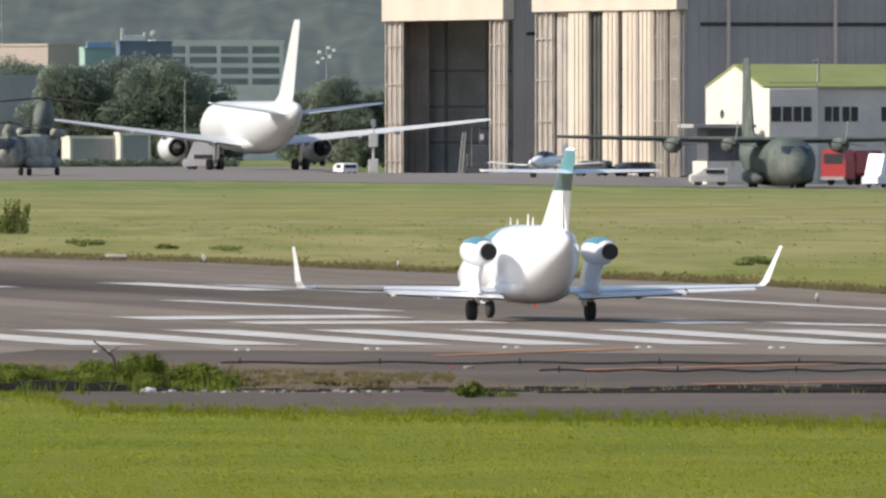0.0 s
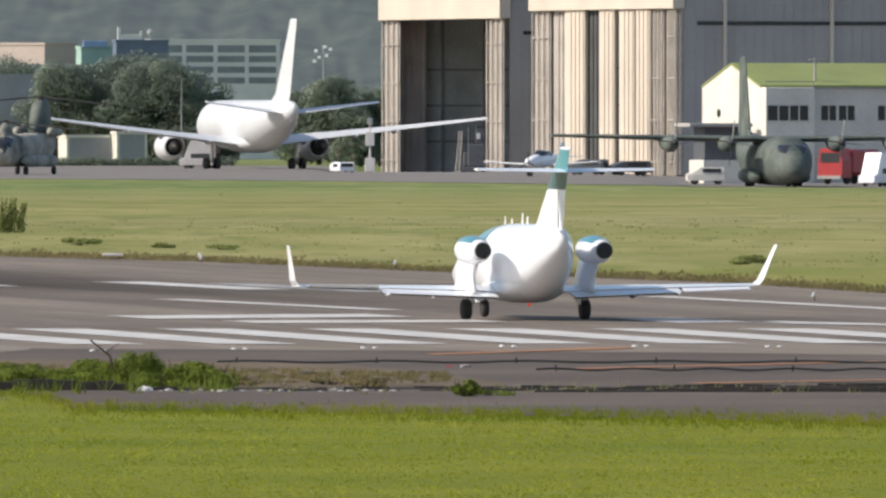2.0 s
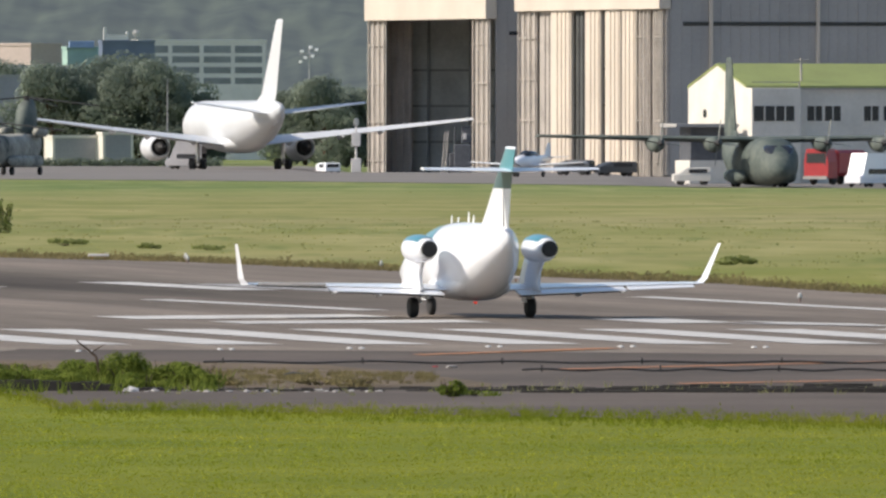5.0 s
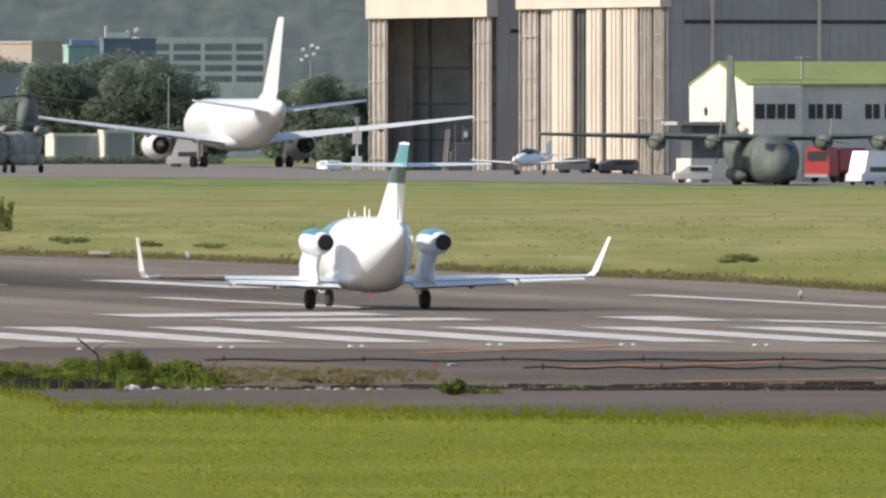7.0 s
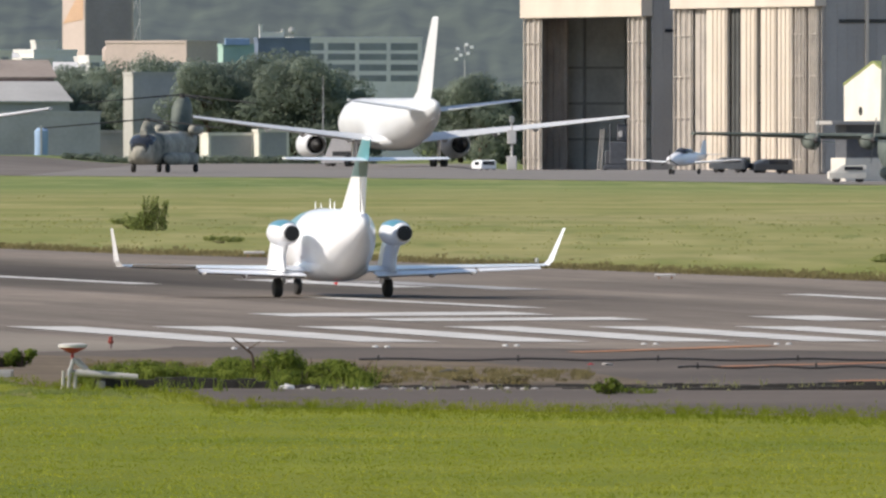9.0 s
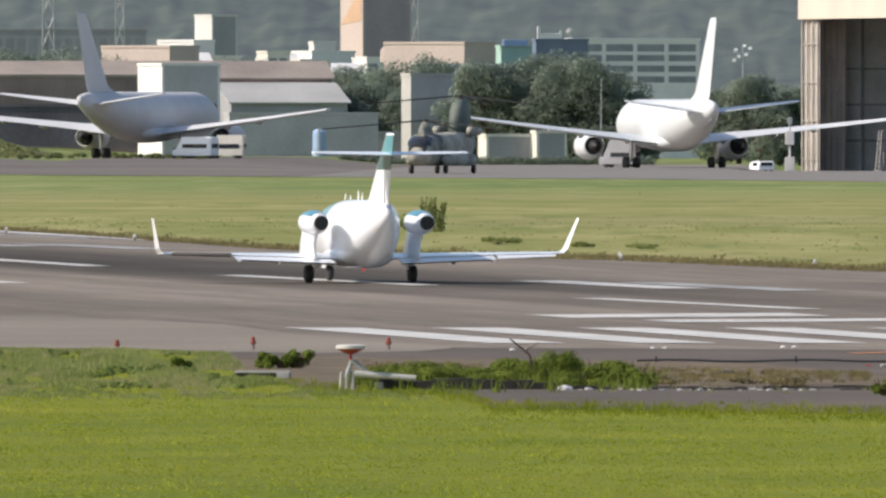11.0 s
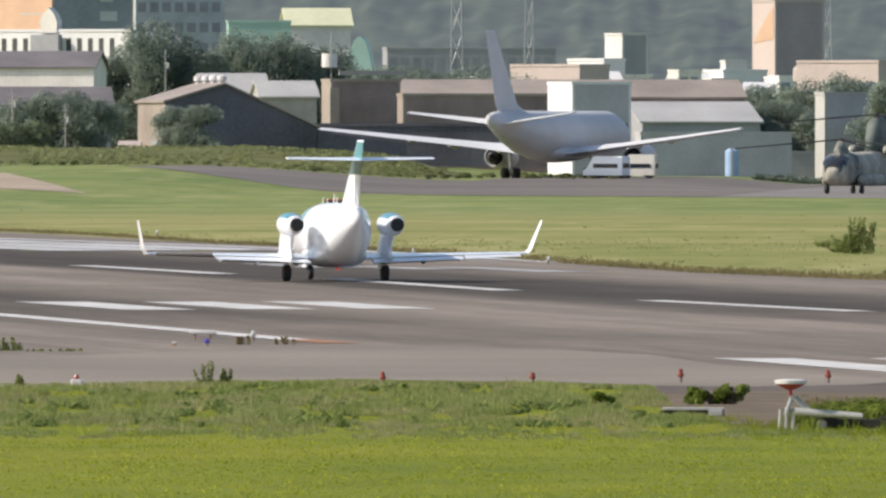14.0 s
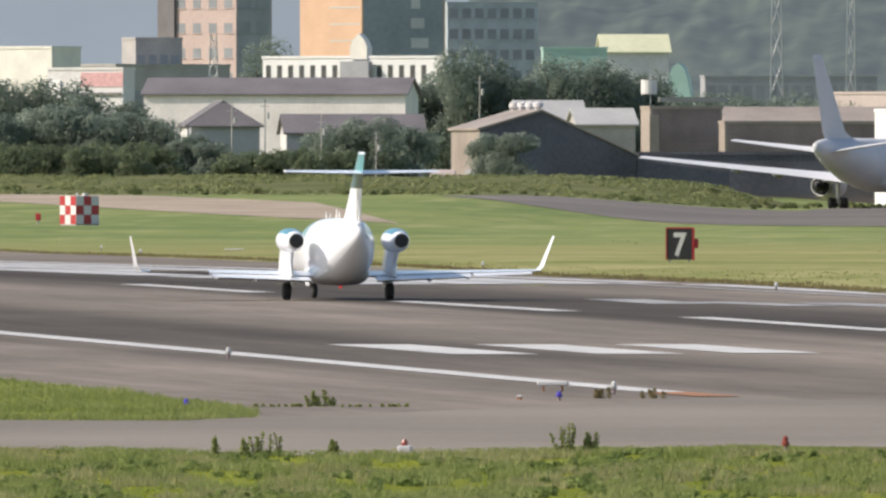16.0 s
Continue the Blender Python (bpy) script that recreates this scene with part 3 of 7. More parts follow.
        # engine on its post above the wing
        n = part("engine_nacelle", spin(bmesh.new(), [(0.55, 0.25), (0.52, 0.285), (0.4, 0.315), (0.1, 0.34), (-0.3, 0.345), (-0.7, 0.32), (-1.02, 0.26), (-1.25, 0.21)], (sx * 1.50, -0.6, 1.68), "Y", 28), M_WHITE, j, "white engine nacelle", True)
        bm = bmesh.new()
        rows = []
        for y, r in ((0.48, 0.30), (0.4, 0.321), (0.1, 0.346), (-0.3, 0.351), (-0.7, 0.326), (-0.96, 0.278)):
            rows.append([bm.verts.new((sx * 1.50 + r * math.cos(a), -0.6 + y, 1.68 + r * math.sin(a))) for a in [math.pi * (0.2 + 0.6 * i / 12) for i in range(13)]])
        for a, b in zip(rows, rows[1:]):
            for i in range(12):
                bm.faces.new((a[i], a[i + 1], b[i + 1], b[i]))
        part("nacelle_paint", bm, M_TEAL, n, "teal upper nacelle", True)
        part("intake", spin(bmesh.new(), [(0.556, 0.245), (0.3, 0.23), (0.3, 0.02)], (sx * 1.50, -0.6, 1.68), "Y", 24), M_DARK, n, "dark intake")
        part("exhaust", spin(bmesh.new(), [(-1.1, 0.195), (-1.25, 0.198), (-1.33, 0.19), (-1.335, 0.18), (-1.3, 0.02)], (sx * 1.50, -0.6, 1.68), "Y", 24), M_DARK, n, "black exhaust nozzle", True)
        part("exhaust_ring", spin(bmesh.new(), [(-1.2, 0.218), (-1.27, 0.21), (-1.27, 0.196), (-1.2, 0.196)], (sx * 1.50, -0.6, 1.68), "Y", 24), M_STEEL, n, "bare metal ring")
        part("engine_pylon", loft(bmesh.new(), [[(sx * (1.50 - 0.04 * (1.5 - z) + 0.13 * c), 0.45 + (y - 0.45) * k + dy, z) for c, y in ((0, 0.45), (1, 0.2), (1.15, -0.6), (0.5, -1.35), (0, -1.45), (-0.5, -1.35), (-1.15, -0.6), (-1, 0.2))]
             for dy, z, k in ((0.5, 0.66, 1.05), (0.42, 0.82, 0.90), (0.24, 1.1, 0.82), (0.08, 1.3, 0.86), (-0.1, 1.5, 0.95))]), M_WHITE, j, "white engine pylon", True)
        # main gear
        part("gear_leg", tube(tube(bmesh.new(), (sx * 1.47, 0, 0.75), (sx * 1.47, 0, 0.26), 0.05), (sx * 1.47, 0, 0.26), (sx * 1.40, 0, 0.26), 0.035), M_STEEL, j, "metal gear leg")
        part("gear_door", box(bmesh.new(), sx * 1.30, sx * 1.325, -0.25, 0.22, 0.36, 0.70, 0.006), M_WHITE, j)
        wheel("main_wheel", j, sx * 1.47, 0, 0.25, 0.21)
        part("stabilizer", foil(bmesh.new(), [((0, -3.3, 3.62), 0.95, 0.13), ((sx * 2.17, -3.73, 3.65), 0.55, 0.075)]), M_WHITE, j, "white tailplane")
    part("fin", foil(bmesh.new(), [((0, -0.1, 2.05), 3.7, 0.2), ((0, -1.25, 2.35), 2.6, 0.19), ((0, -2.3, 3.16), 1.75, 0.16)], True), M_WHITE, j, "white fin")
    part("fin_band", foil(bmesh.new(), [((0, -2.3, 3.162), 1.75, 0.162), ((0, -2.86, 3.6), 1.4, 0.142)], True), M_TEAL_D, j, "dark teal fin band")
    part("fin_top", foil(bmesh.new(), [((0, -2.86, 3.602), 1.4, 0.142), ((0, -3.55, 4.12), 0.95, 0.10), ((0, -3.7, 4.16), 0.76, 0.04)], True), M_TEAL, j, "teal fin top")
    part("rudder_gap", boxed(-0.05, 0.05, -3.50, -3.47, 2.2, 3.12), M_DARK, j)
    part("tail_tip", spin(bmesh.new(), [(-3.5, 0.02), (-3.8, 0.05), (-4.45, 0.04), (-4.55, 0.01)], (0, 0, 4.14), "Y", 10), M_WHITE, j)
    # nose gear
    part("nose_leg", tube(tube(bmesh.new(), (0, 4.3, 0.75), (0, 4.25, 0.22), 0.045), (0, 4.25, 0.22), (0.1, 4.25, 0.22), 0.03), M_STEEL, j, "metal nose gear leg")
    part("nose_gear_door", box(bmesh.new(), -0.19, -0.17, 4.0, 4.6, 0.36, 0.62, 0.006), M_WHITE, j)
    wheel("nose_wheel", j, 0, 4.25, 0.22, 0.16)
    for y, z, h in ((2.2, 2.2, 0.27), (1.5, 2.27, 0.16), (0.4, 2.3, 0.27), (-0.1, 2.3, 0.2)):
        part("antenna", foil(bmesh.new(), [((0, y, z), 0.16, 0.02), ((0, y - 0.08, z + h), 0.07, 0.01)], True, 4), M_WHITE, j)
    part("belly_beacon", spin(bmesh.new(), [(0.37, 0.05), (0.33, 0.045), (0.31, 0.02)], (0, -0.4, 0.02), "Z", 10), mat("lit red beacon", (0.8, 0.05, 0.03), 0.3, emit=0.7), j, "red beacon lens")
    for sx in (-1, 1):
        part("static_wick", tube(bmesh.new(), (sx * 5.6, -0.45, 0.83), (sx * 5.62, -0.75, 0.82), 0.008, n=5), M_DARK, j)
    return j


def wide_body(name, paint, label, wing_paint=None):
    """A twin-engine tanker about 48 m long; the origin lies on the ground between the main wheels."""
    a = thing(name, pose(0, 0, 0), label, "airplane")
    R = 2.52
    part("fuselage", body(bmesh.new(), [(26.2, 0, 4.2, 0.1, 0.1), (25.6, 0, 4.25, 0.8, 0.75), (24.2, 0, 4.4, 1.5, 1.45), (22, 0, 4.6, 2.15, 2.2), (19.5, 0, 4.75, R, 2.6), (10, 0, 4.75, R, 2.6), (0, 0, 4.75, R, 2.6), (-6, 0, 4.75, R, 2.6),
         (-10, 0, 4.95, 2.4, 2.4), (-14, 0, 5.4, 1.95, 1.95), (-18, 0, 5.9, 1.35, 1.45), (-21, 0, 6.2, 0.75, 0.95), (-22.8, 0, 6.4, 0.3, 0.45)], 40, 2.0), paint, a, smooth=True)
    part("belly_fairing", body(bmesh.new(), [(9, 0, 2.9, 0.6, 0.4), (6, 0, 2.75, 2.2, 0.9), (0, 0, 2.7, 2.5, 1.0), (-4, 0, 2.85, 2.1, 0.85), (-7, 0, 3.1, 0.6, 0.4)], 24, 2.6), paint, a, smooth=True)
    part("cockpit_window", body(bmesh.new(), [(24.5, 0, 5.45, 1.2, 0.35), (23.4, 0, 5.85, 1.6, 0.4), (22.9, 0, 5.95, 1.6, 0.3)], 20), M_GLASS, a, "dark cockpit windows")
    for sx in (-1, 1):
        wing = part("wing", foil(bmesh.new(), [((sx * 2.0, 7.2, 3.0), 9.6, 1.3), ((sx * 7.6, 3.6, 3.6), 6.3, 0.85), ((sx * 15.5, -1.4, 4.45), 4.0, 0.60), ((sx * 23.8, -6.6, 5.4), 2.1, 0.36)]), wing_paint or paint, a)
        for hx, yy, hz in ((5.2, -1.4, 3.0), (10.5, -2.6, 3.6), (14.6, -4.0, 4.15)):
            part("flap_fairing", body(bmesh.new(), [(yy + 2.4, sx * hx, hz, 0.1, 0.1), (yy + 1, sx * hx, hz - 0.15, 0.28, 0.3), (yy - 1.6, sx * hx, hz - 0.1, 0.05, 0.06)], 10), paint, wing)
        n = part("engine", spin(bmesh.new(), [(9.3, 1.2), (9.2, 1.32), (8.4, 1.46), (7, 1.48), (5.6, 1.36), (4.6, 1.16), (4.3, 1.08), (4.35, 0.95), (5.2, 0.9)], (sx * 7.9, 0, 2.35), "Y", 28), paint, a, smooth=True)
        part("intake", spin(bmesh.new(), [(9.32, 1.17), (8.2, 1.15), (8.2, 0.05)], (sx * 7.9, 0, 2.35), "Y", 24), M_DARK, n, "dark intake")
        part("exhaust_core", spin(bmesh.new(), [(5.1, 0.95), (5.0, 0.72), (3.6, 0.55), (3.5, 0.4), (2.9, 0.06)], (sx * 7.9, 0, 2.35), "Y", 20), M_DARK, n, "dark exhaust core")
        part("pylon", loft(bmesh.new(), [[(sx * (7.9 + 0.22 * c), y, z + k) for c, y, k in ((0, 8.2, 0), (1, 6.8, 0), (1, 3.6, 0), (0, 2.4, 0), (-1, 3.6, 0), (-1, 6.8, 0))] for z in (3.3, 3.9)]), paint, a)
        part("stabilizer", foil(bmesh.new(), [((sx * 0.5, -14.6, 6.1), 5.6, 0.5), ((sx * 9.3, -20.6, 7.15), 2.0, 0.22)]), wing_paint or paint, a)
        part("gear_leg", tube(bmesh.new(), (sx * 4.65, 0, 3.0), (sx * 4.65, 0, 0.6), 0.22), M_STEEL, a)
        for dx in (-0.57, 0.57):
            for dy in (-0.7, 0.7):
                wheel("main_wheel", a, sx * 4.65 + dx, dy, 0.58, 0.42)
        wheel("nose_wheel", a, sx * 0.3, 22.0, 0.46, 0.3)
    part("nose_leg", tube(bmesh.new(), (0, 22, 2.6), (0, 22, 0.46), 0.14), M_STEEL, a)
    part("fin", foil(bmesh.new(), [((0, -9.2, 7.1), 10.0, 0.8), ((0, -12.6, 8.0), 7.6, 0.75), ((0, -20.4, 15.75), 3.3, 0.36), ((0, -20.8, 15.95), 2.7, 0.12)], True), paint, a)
    part("refuelling_boom", tube(tube(bmesh.new(), (0, -9.5, 2.9), (0, -19.5, 4.9), 0.3, 0.2), (0, -19.5, 4.9), (0, -21.0, 5.2), 0.12), M_GREY, a, "grey refuelling boom")
    return a


M_HELI = mat("pale and dark camouflage paint", (0.42, 0.40, 0.34), 0.8, 0, 0.2, 0.38, 2.0, tint=(0.03, 0.045, 0.04))
M_SPIN = mat("grey propeller blades", (0.16, 0.17, 0.16), 0.6)


def transport():
    """A four-engine high-wing transport, 30 m long."""
    a = thing("transport_plane", pose(0, 0, 0), "dark green camouflaged four-propeller transport parked on the apron", "airplane")
    part("fuselage", body(bmesh.new(), [(11.6, 0, 1.55, 0.1, 0.1), (11.2, 0, 1.60, 0.75, 0.7), (10.2, 0, 1.80, 1.35, 1.3), (8.8, 0, 2.05, 1.85, 1.85), (7.2, 0, 2.25, 2.15, 2.15), (0, 0, 2.25, 2.15, 2.15), (-5, 0, 2.30, 2.15, 2.15), (-9, 0, 2.95, 1.75, 1.6), (-13, 0, 3.55, 1.0, 1.0), (-17, 0, 4.05, 0.35, 0.4)], 32, 2.15), M_CAMO, a, smooth=True)
    part("windscreen", body(bmesh.new(), [(10.1, 0, 2.80, 0.9, 0.3), (9.2, 0, 3.25, 1.35, 0.42), (8.6, 0, 3.45, 1.3, 0.4)], 18), M_GLASS, a, "dark cockpit glazing")
    part("fin", foil(bmesh.new(), [((0, -9.6, 3.75), 7.0, 0.7), ((0, -11.8, 5.05), 5.4, 0.65), ((0, -13.7, 11.25), 2.8, 0.34), ((0, -14.1, 11.55), 2.0, 0.1)], True), M_CAMO, a)
    for sx in (-1, 1):
        part("wing", foil(bmesh.new(), [((sx * 0.2, 2.9, 4.20), 4.9, 0.75), ((sx * 10, 2.5, 4.35), 4.3, 0.6), ((sx * 20.2, 1.6, 4.55), 2.4, 0.3)]), M_CAMO, a)
        part("stabilizer", foil(bmesh.new(), [((0, -11.4, 4.25), 4.2, 0.45), ((sx * 8.0, -12.6, 4.35), 2.2, 0.25)]), M_CAMO, a)
        part("gear_pod", body(bmesh.new(), [(4.4, sx * 2.1, 0.90, 0.1, 0.08), (3.4, sx * 2.2, 0.90, 0.5, 0.52), (0, sx * 2.25, 0.90, 0.6, 0.68), (-3, sx * 2.2, 1.00, 0.5, 0.52), (-4.6, sx * 2.1, 1.20, 0.1, 0.08)], 14), M_CAMO, a, smooth=True)
        for y in (0.9, -0.9):
            wheel("main_wheel", a, sx * 2.15, y, 0.55, 0.45)
        wheel("nose_wheel", a, sx * 0.28, 8.6, 0.42, 0.3)
        for ex in (4.95, 10.1):
            n = part("engine", body(bmesh.new(), [(6.2, sx * ex, 3.90, 0.25, 0.25), (5.9, sx * ex, 3.85, 0.5, 0.55), (4.4, sx * ex, 3.75, 0.6, 0.72), (2, sx * ex, 3.80, 0.55, 0.6), (-0.8, sx * ex, 4.05, 0.2, 0.15)], 16), M_CAMO, a, smooth=True)
            for k in range(4):
                ang = math.pi * (0.04 + k / 2)
                c, s = math.cos(ang), math.sin(ang)
                part("propeller_blade", loft(bmesh.new(), [[(sx * ex + r * c - w * s, 6.35 + d, 3.9 + r * s + w * c) for w, d in ((-h, -0.05), (h, 0.05), (h, 0.09), (-h, -0.01))] for r, h in ((0.2, 0.04), (0.9, 0.06), (2.05, 0.035))]), M_SPIN, n)
            part("spinner", spin(bmesh.new(), [(6.2, 0.3), (6.5, 0.25), (6.8, 0.05)], (sx * ex, 0, 3.9), "Y", 12), M_DARK, n)
    return a


jet = light_jet()
tanker = wide_body("tanker_plane", M_OFFWHITE, "off-white wide-body twin-jet tanker parked tail-on on the apron")
tanker.matrix_basis = pose(-19.85, 1919, 0.03, 0, 0, 11.5)
# wings paler than the body: sunlight on their tops is in the colour
tanker_grey = wide_body("tanker_plane", M_GREY, "pale grey wide-body twin-jet tanker parked on the far apron", mat("sunlit wing grey", (0.66, 0.66, 0.67), 0.6, 0, 0.06, 0.2, 3.0))
tanker_grey.matrix_basis = pose(-79.2, 1975, 0.92, 0, 0, -15)
cargo = transport()
cargo.matrix_basis = pose(29.7, 1593, -0.72, 0, 0, 189.5)


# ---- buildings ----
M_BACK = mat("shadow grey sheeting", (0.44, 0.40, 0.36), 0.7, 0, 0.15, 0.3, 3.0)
M_COLUMN = mat("weathered column steel", (0.46, 0.42, 0.37), 0.7, 0, 0.15, 0.4, 3.0)
M_STACK = mat("brown folded door steel", (0.68, 0.60, 0.53), 0.7, 0, 0.12, 0.4, 3.0)
M_INSIDE = mat("pale hangar lining", (0.72, 0.72, 0.68), 0.8, 0, 0.12, 0.3, 3.0)
M_GAP = mat("dark gap shade", (0.075, 0.078, 0.076), 0.8, 0, 0.15, 0.3, 3.0)
# far window glass, paled to imitate haze over the town
M_HAZE_W = mat("haze-paled window glass", (0.24, 0.255, 0.28), 0.3, 0, 0.1, 0.5, 4.0)

M_SHADOWY = mat("dull dark blue paint, recess shade", (0.09, 0.095, 0.11), 0.6)


def block_frame(xm, y, phi, z=0.0):
    """The pose of a building whose near corner stands at (xm, y): local x runs along its shaded front, y along its sunlit side."""
    return pose(xm, y, z, 0, 0, phi)


def hangar(name, xm, y, phi, length, width, clear, top, doors, label):
    h = thing(name, block_frame(xm, y, phi, -0.75), label, "hangar", kind="structure")
    part("fascia", box(box(bmesh.new(), -0.35, 1.0, -0.35, length, clear, top, 0.06), -0.5, 1.2, -0.5, length + 0.15, top, top + 0.4), M_CREAM, h, "cream steel fascia over the doors")
    wall = part("side_wall", boxed(1.0, width, 0, 0.4, 0, top), M_CLAD, h, "grey ribbed side wall")
    for i in range(int(width / 1.1)):
        part("rib", boxed(1.2 + i * 1.1, 1.3 + i * 1.1, -0.05, 0.0, 0.3, top - 0.2), M_CLAD, wall)
    for i in range(int(width / 12)):
        part("pilaster", boxed(5.4 + i * 12, 5.75 + i * 12, -0.35, -0.05, 0, top), M_CREAM, wall)
    part("window_band", boxed(2.5, width - 1, -0.10, -0.055, clear - 1.75, clear - 1.35), M_GLASS, wall, "dark strip window")
    part("back_wall", boxed(width - 0.4, width, 0.4, length, 0, top), M_CREAM, h)
    part("far_wall", boxed(1.0, width, length - 0.4, length, 0, top), M_INSIDE, h)
    for i in range(9):
        part("interior_rib", boxed(2 + i * width / 9, 2.3 + i * width / 9, length - 0.7, length - 0.4, 0, top - 0.5), M_CLAD_D, h)
    for z in (3.5, 7.5, 11.5):
        part("interior_girt", boxed(1.2, width - 0.5, length - 0.55, length - 0.41, z, z + 0.25), M_CLAD_D, h)
    part("roof", boxed(-0.3, width + 0.2, -0.3, length + 0.2, top + 0.42, top + 0.9), M_CLAD, h, "flat grey roof")
    part("floor", boxed(0, width, 0.4, length - 0.4, 0.0, 0.03), M_CONC, h)
    for y0, y1, x, m in doors:
        d = part("door_leaf", boxed(x, x + 0.35, y0 * length, y1 * length, 0.15, clear), m, h)
        for i in range(max(1, int((y1 - y0) * length / 1.4))):
            yy = y0 * length + 0.3 + i * 1.4
            part("stiffener", boxed(x - 0.12, x, yy, yy + 0.12, 0.2, clear - 0.1), m, d)
    return h


def column(h, y0, y1, clear, x=0.0):
    """A braced lattice column in the door line."""
    c = part("lattice_column", boxed(x + 0.05, x + 0.2, y0, y0 + 0.25, 0, clear), M_COLUMN, h, "cream lattice column")
    n = 3
    for i in range(1, n + 1):
        yy = y0 + (y1 - y0 - 0.25) * i / n
        part("post", boxed(x + 0.05, x + 0.2, yy, yy + 0.25, 0, clear), M_COLUMN, c)
    for i in range(4):
        z = 1.5 + i * clear / 4
        part("tie", boxed(x + 0.06, x + 0.19, y0, y1, z, z + 0.12), M_COLUMN, c)
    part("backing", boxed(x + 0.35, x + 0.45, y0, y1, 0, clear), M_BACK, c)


# the near corner of each hangar; the sunlit door line runs back to the left
ha = hangar("hangar", 6.73, 1957, 18, 42.9, 44, 17.1, 24.7, [], "tall aircraft hangar with cream fascia and open dark doorway")
column(ha, 37.0, 42.9, 17.1)
column(ha, 0, 5.5, 17.1)
stack = part("door_stack", boxed(0.6, 4.6, 40.6, 41.0, 0.15, 17.0), M_STACK, ha, "folded brown door leaves inside the doorway")
for i in range(6):
    part("stiffener", boxed(0.7 + 0.7 * i, 0.9 + 0.7 * i, 40.3, 40.6, 0.2, 16.9), M_STACK, stack)
# M_GAP panels behind the door gaps stand in for the dark interior
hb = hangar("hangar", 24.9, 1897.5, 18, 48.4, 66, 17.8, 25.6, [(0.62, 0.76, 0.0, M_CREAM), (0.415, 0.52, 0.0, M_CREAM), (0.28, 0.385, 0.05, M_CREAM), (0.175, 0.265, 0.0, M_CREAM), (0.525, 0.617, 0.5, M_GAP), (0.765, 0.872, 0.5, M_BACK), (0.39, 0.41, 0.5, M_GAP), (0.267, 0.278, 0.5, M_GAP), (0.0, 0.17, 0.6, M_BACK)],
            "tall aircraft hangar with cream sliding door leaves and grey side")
column(hb, 42.5, 48.4, 17.8)
column(hb, 0.2, 2.6, 17.8)
column(hb, 4.4, 8.4, 17.8)


def windows(w, xs, z0, z1, y=-0.02, frame_m=None):
    for x0, x1 in xs:
        win = part("window", boxed(x0, x1, y, y + 0.1, z0, z1), M_GLASS, w, "dark window pane")
        part("window_frame", box(box(box(bmesh.new(), x0 - 0.08, x1 + 0.08, y - 0.05, y + 0.08, z0 - 0.1, z0), x0 - 0.08, x1 + 0.08, y - 0.05, y + 0.08, z1, z1 + 0.08), (x0 + x1) / 2 - 0.05, (x0 + x1) / 2 + 0.05, y - 0.05, y + 0.08, z0, z1), frame_m or M_WALL, win)


def gable_block(name, xm, y, phi, width, length, eave, ridge, wall_m, roof_m, label, front_m=None, z=0.0, over=0.4):
    """A building with its ridge along local x, so that the sunlit end is a gable."""
    h = thing(name, block_frame(xm, y, phi, z), label, "building", kind="structure")
    part("front_wall", boxed(0, width, 0, 0.3, 0, eave), front_m or wall_m, h)
    part("back_wall", boxed(0, width, length - 0.3, length, 0, eave), wall_m, h)
    for x0, x1 in ((-0.003, 0.3), (width - 0.3, width + 0.003)):
        bm = bmesh.new()
        loft(bm, [[(x, 0.002, 0), (x, length - 0.002, 0), (x, length - 0.002, eave), (x, length / 2, ridge), (x, 0.002, eave)] for x in (x0, x1)])
        part("gable_wall", bm, wall_m, h)
    for s in (0, 1):
        a, b = (-over, length / 2) if s == 0 else (length + over, length / 2)
        k = (ridge - eave) / (length / 2)
        za = eave - over * k
        bm = bmesh.new()
        loft(bm, [[(x, a, za + 0.02), (x, b, ridge + 0.02), (x, b, ridge + 0.22), (x, a, za + 0.22)] for x in (-over, width + over)])
        part("roof_slope", bm, roof_m, h)
    return h


hs = gable_block("airfield_house", 30.1, 1680, 22, 26, 14.1, 9.0, 11.1, M_WALL, M_ROOF_G, "two-storey cream house with lime green metal roof", z=-0.75, over=0.06)
windows(hs, [(6.2, 7.7), (8.0, 9.6)], 5.9, 7.3)
windows(hs, [(12, 13.5), (14, 15.5)], 5.9, 7.3)
annex = part("stair_block", boxed(-0.4, 4.6, -2.2, 0, 0, 9.0, bevel=0.05), M_WALL, hs, "cream stair block with a dark window band")
part("window_band", boxed(-0.2, 3.9, -2.26, -2.2, 5.9, 7.3), M_GLASS, annex, "dark window band")
for x in (0.8, 1.9, 2.9):
    part("mullion", boxed(x, x + 0.12, -2.3, -2.26, 5.9, 7.3), M_WALL, annex)
part("roof_rail", box(box(bmesh.new(), -0.4, 4.6, -2.2, -2.12, 9.5, 9.58), 4.4, 4.5, -2.2, -2.1, 9.0, 9.6), M_CONC, annex)
part("gutter", boxed(0, 26, -0.42, -0.28, 8.85, 9.0), M_CONC, hs)
for y in (4.0, 10.0):
    part("gable_vent", spin(bmesh.new(), [(-0.06, 0.1), (-0.06, 0.42), (0.0, 0.42)], (0.0, y, 6.6), "X", 14), M_GLASS, hs, "dark round vent")
part("rooftop_mast", tube(tube(bmesh.new(), (6.2, 1.5, 9), (6.2, 1.5, 11.8), 0.12), (5.6, 1.5, 11.6), (7.0, 1.5, 11.6), 0.08), M_CONC, hs)
part("entrance_canopy", box(bmesh.new(), -7.6, -1.2, -1.0, 3.0, 5.3, 5.65, 0.04), M_CLAD, hs, "pale flat canopy")
part("low_wing", boxed(-6.0, -0.9, -0.5, 3.0, 0, 2.2), M_WALL, hs)
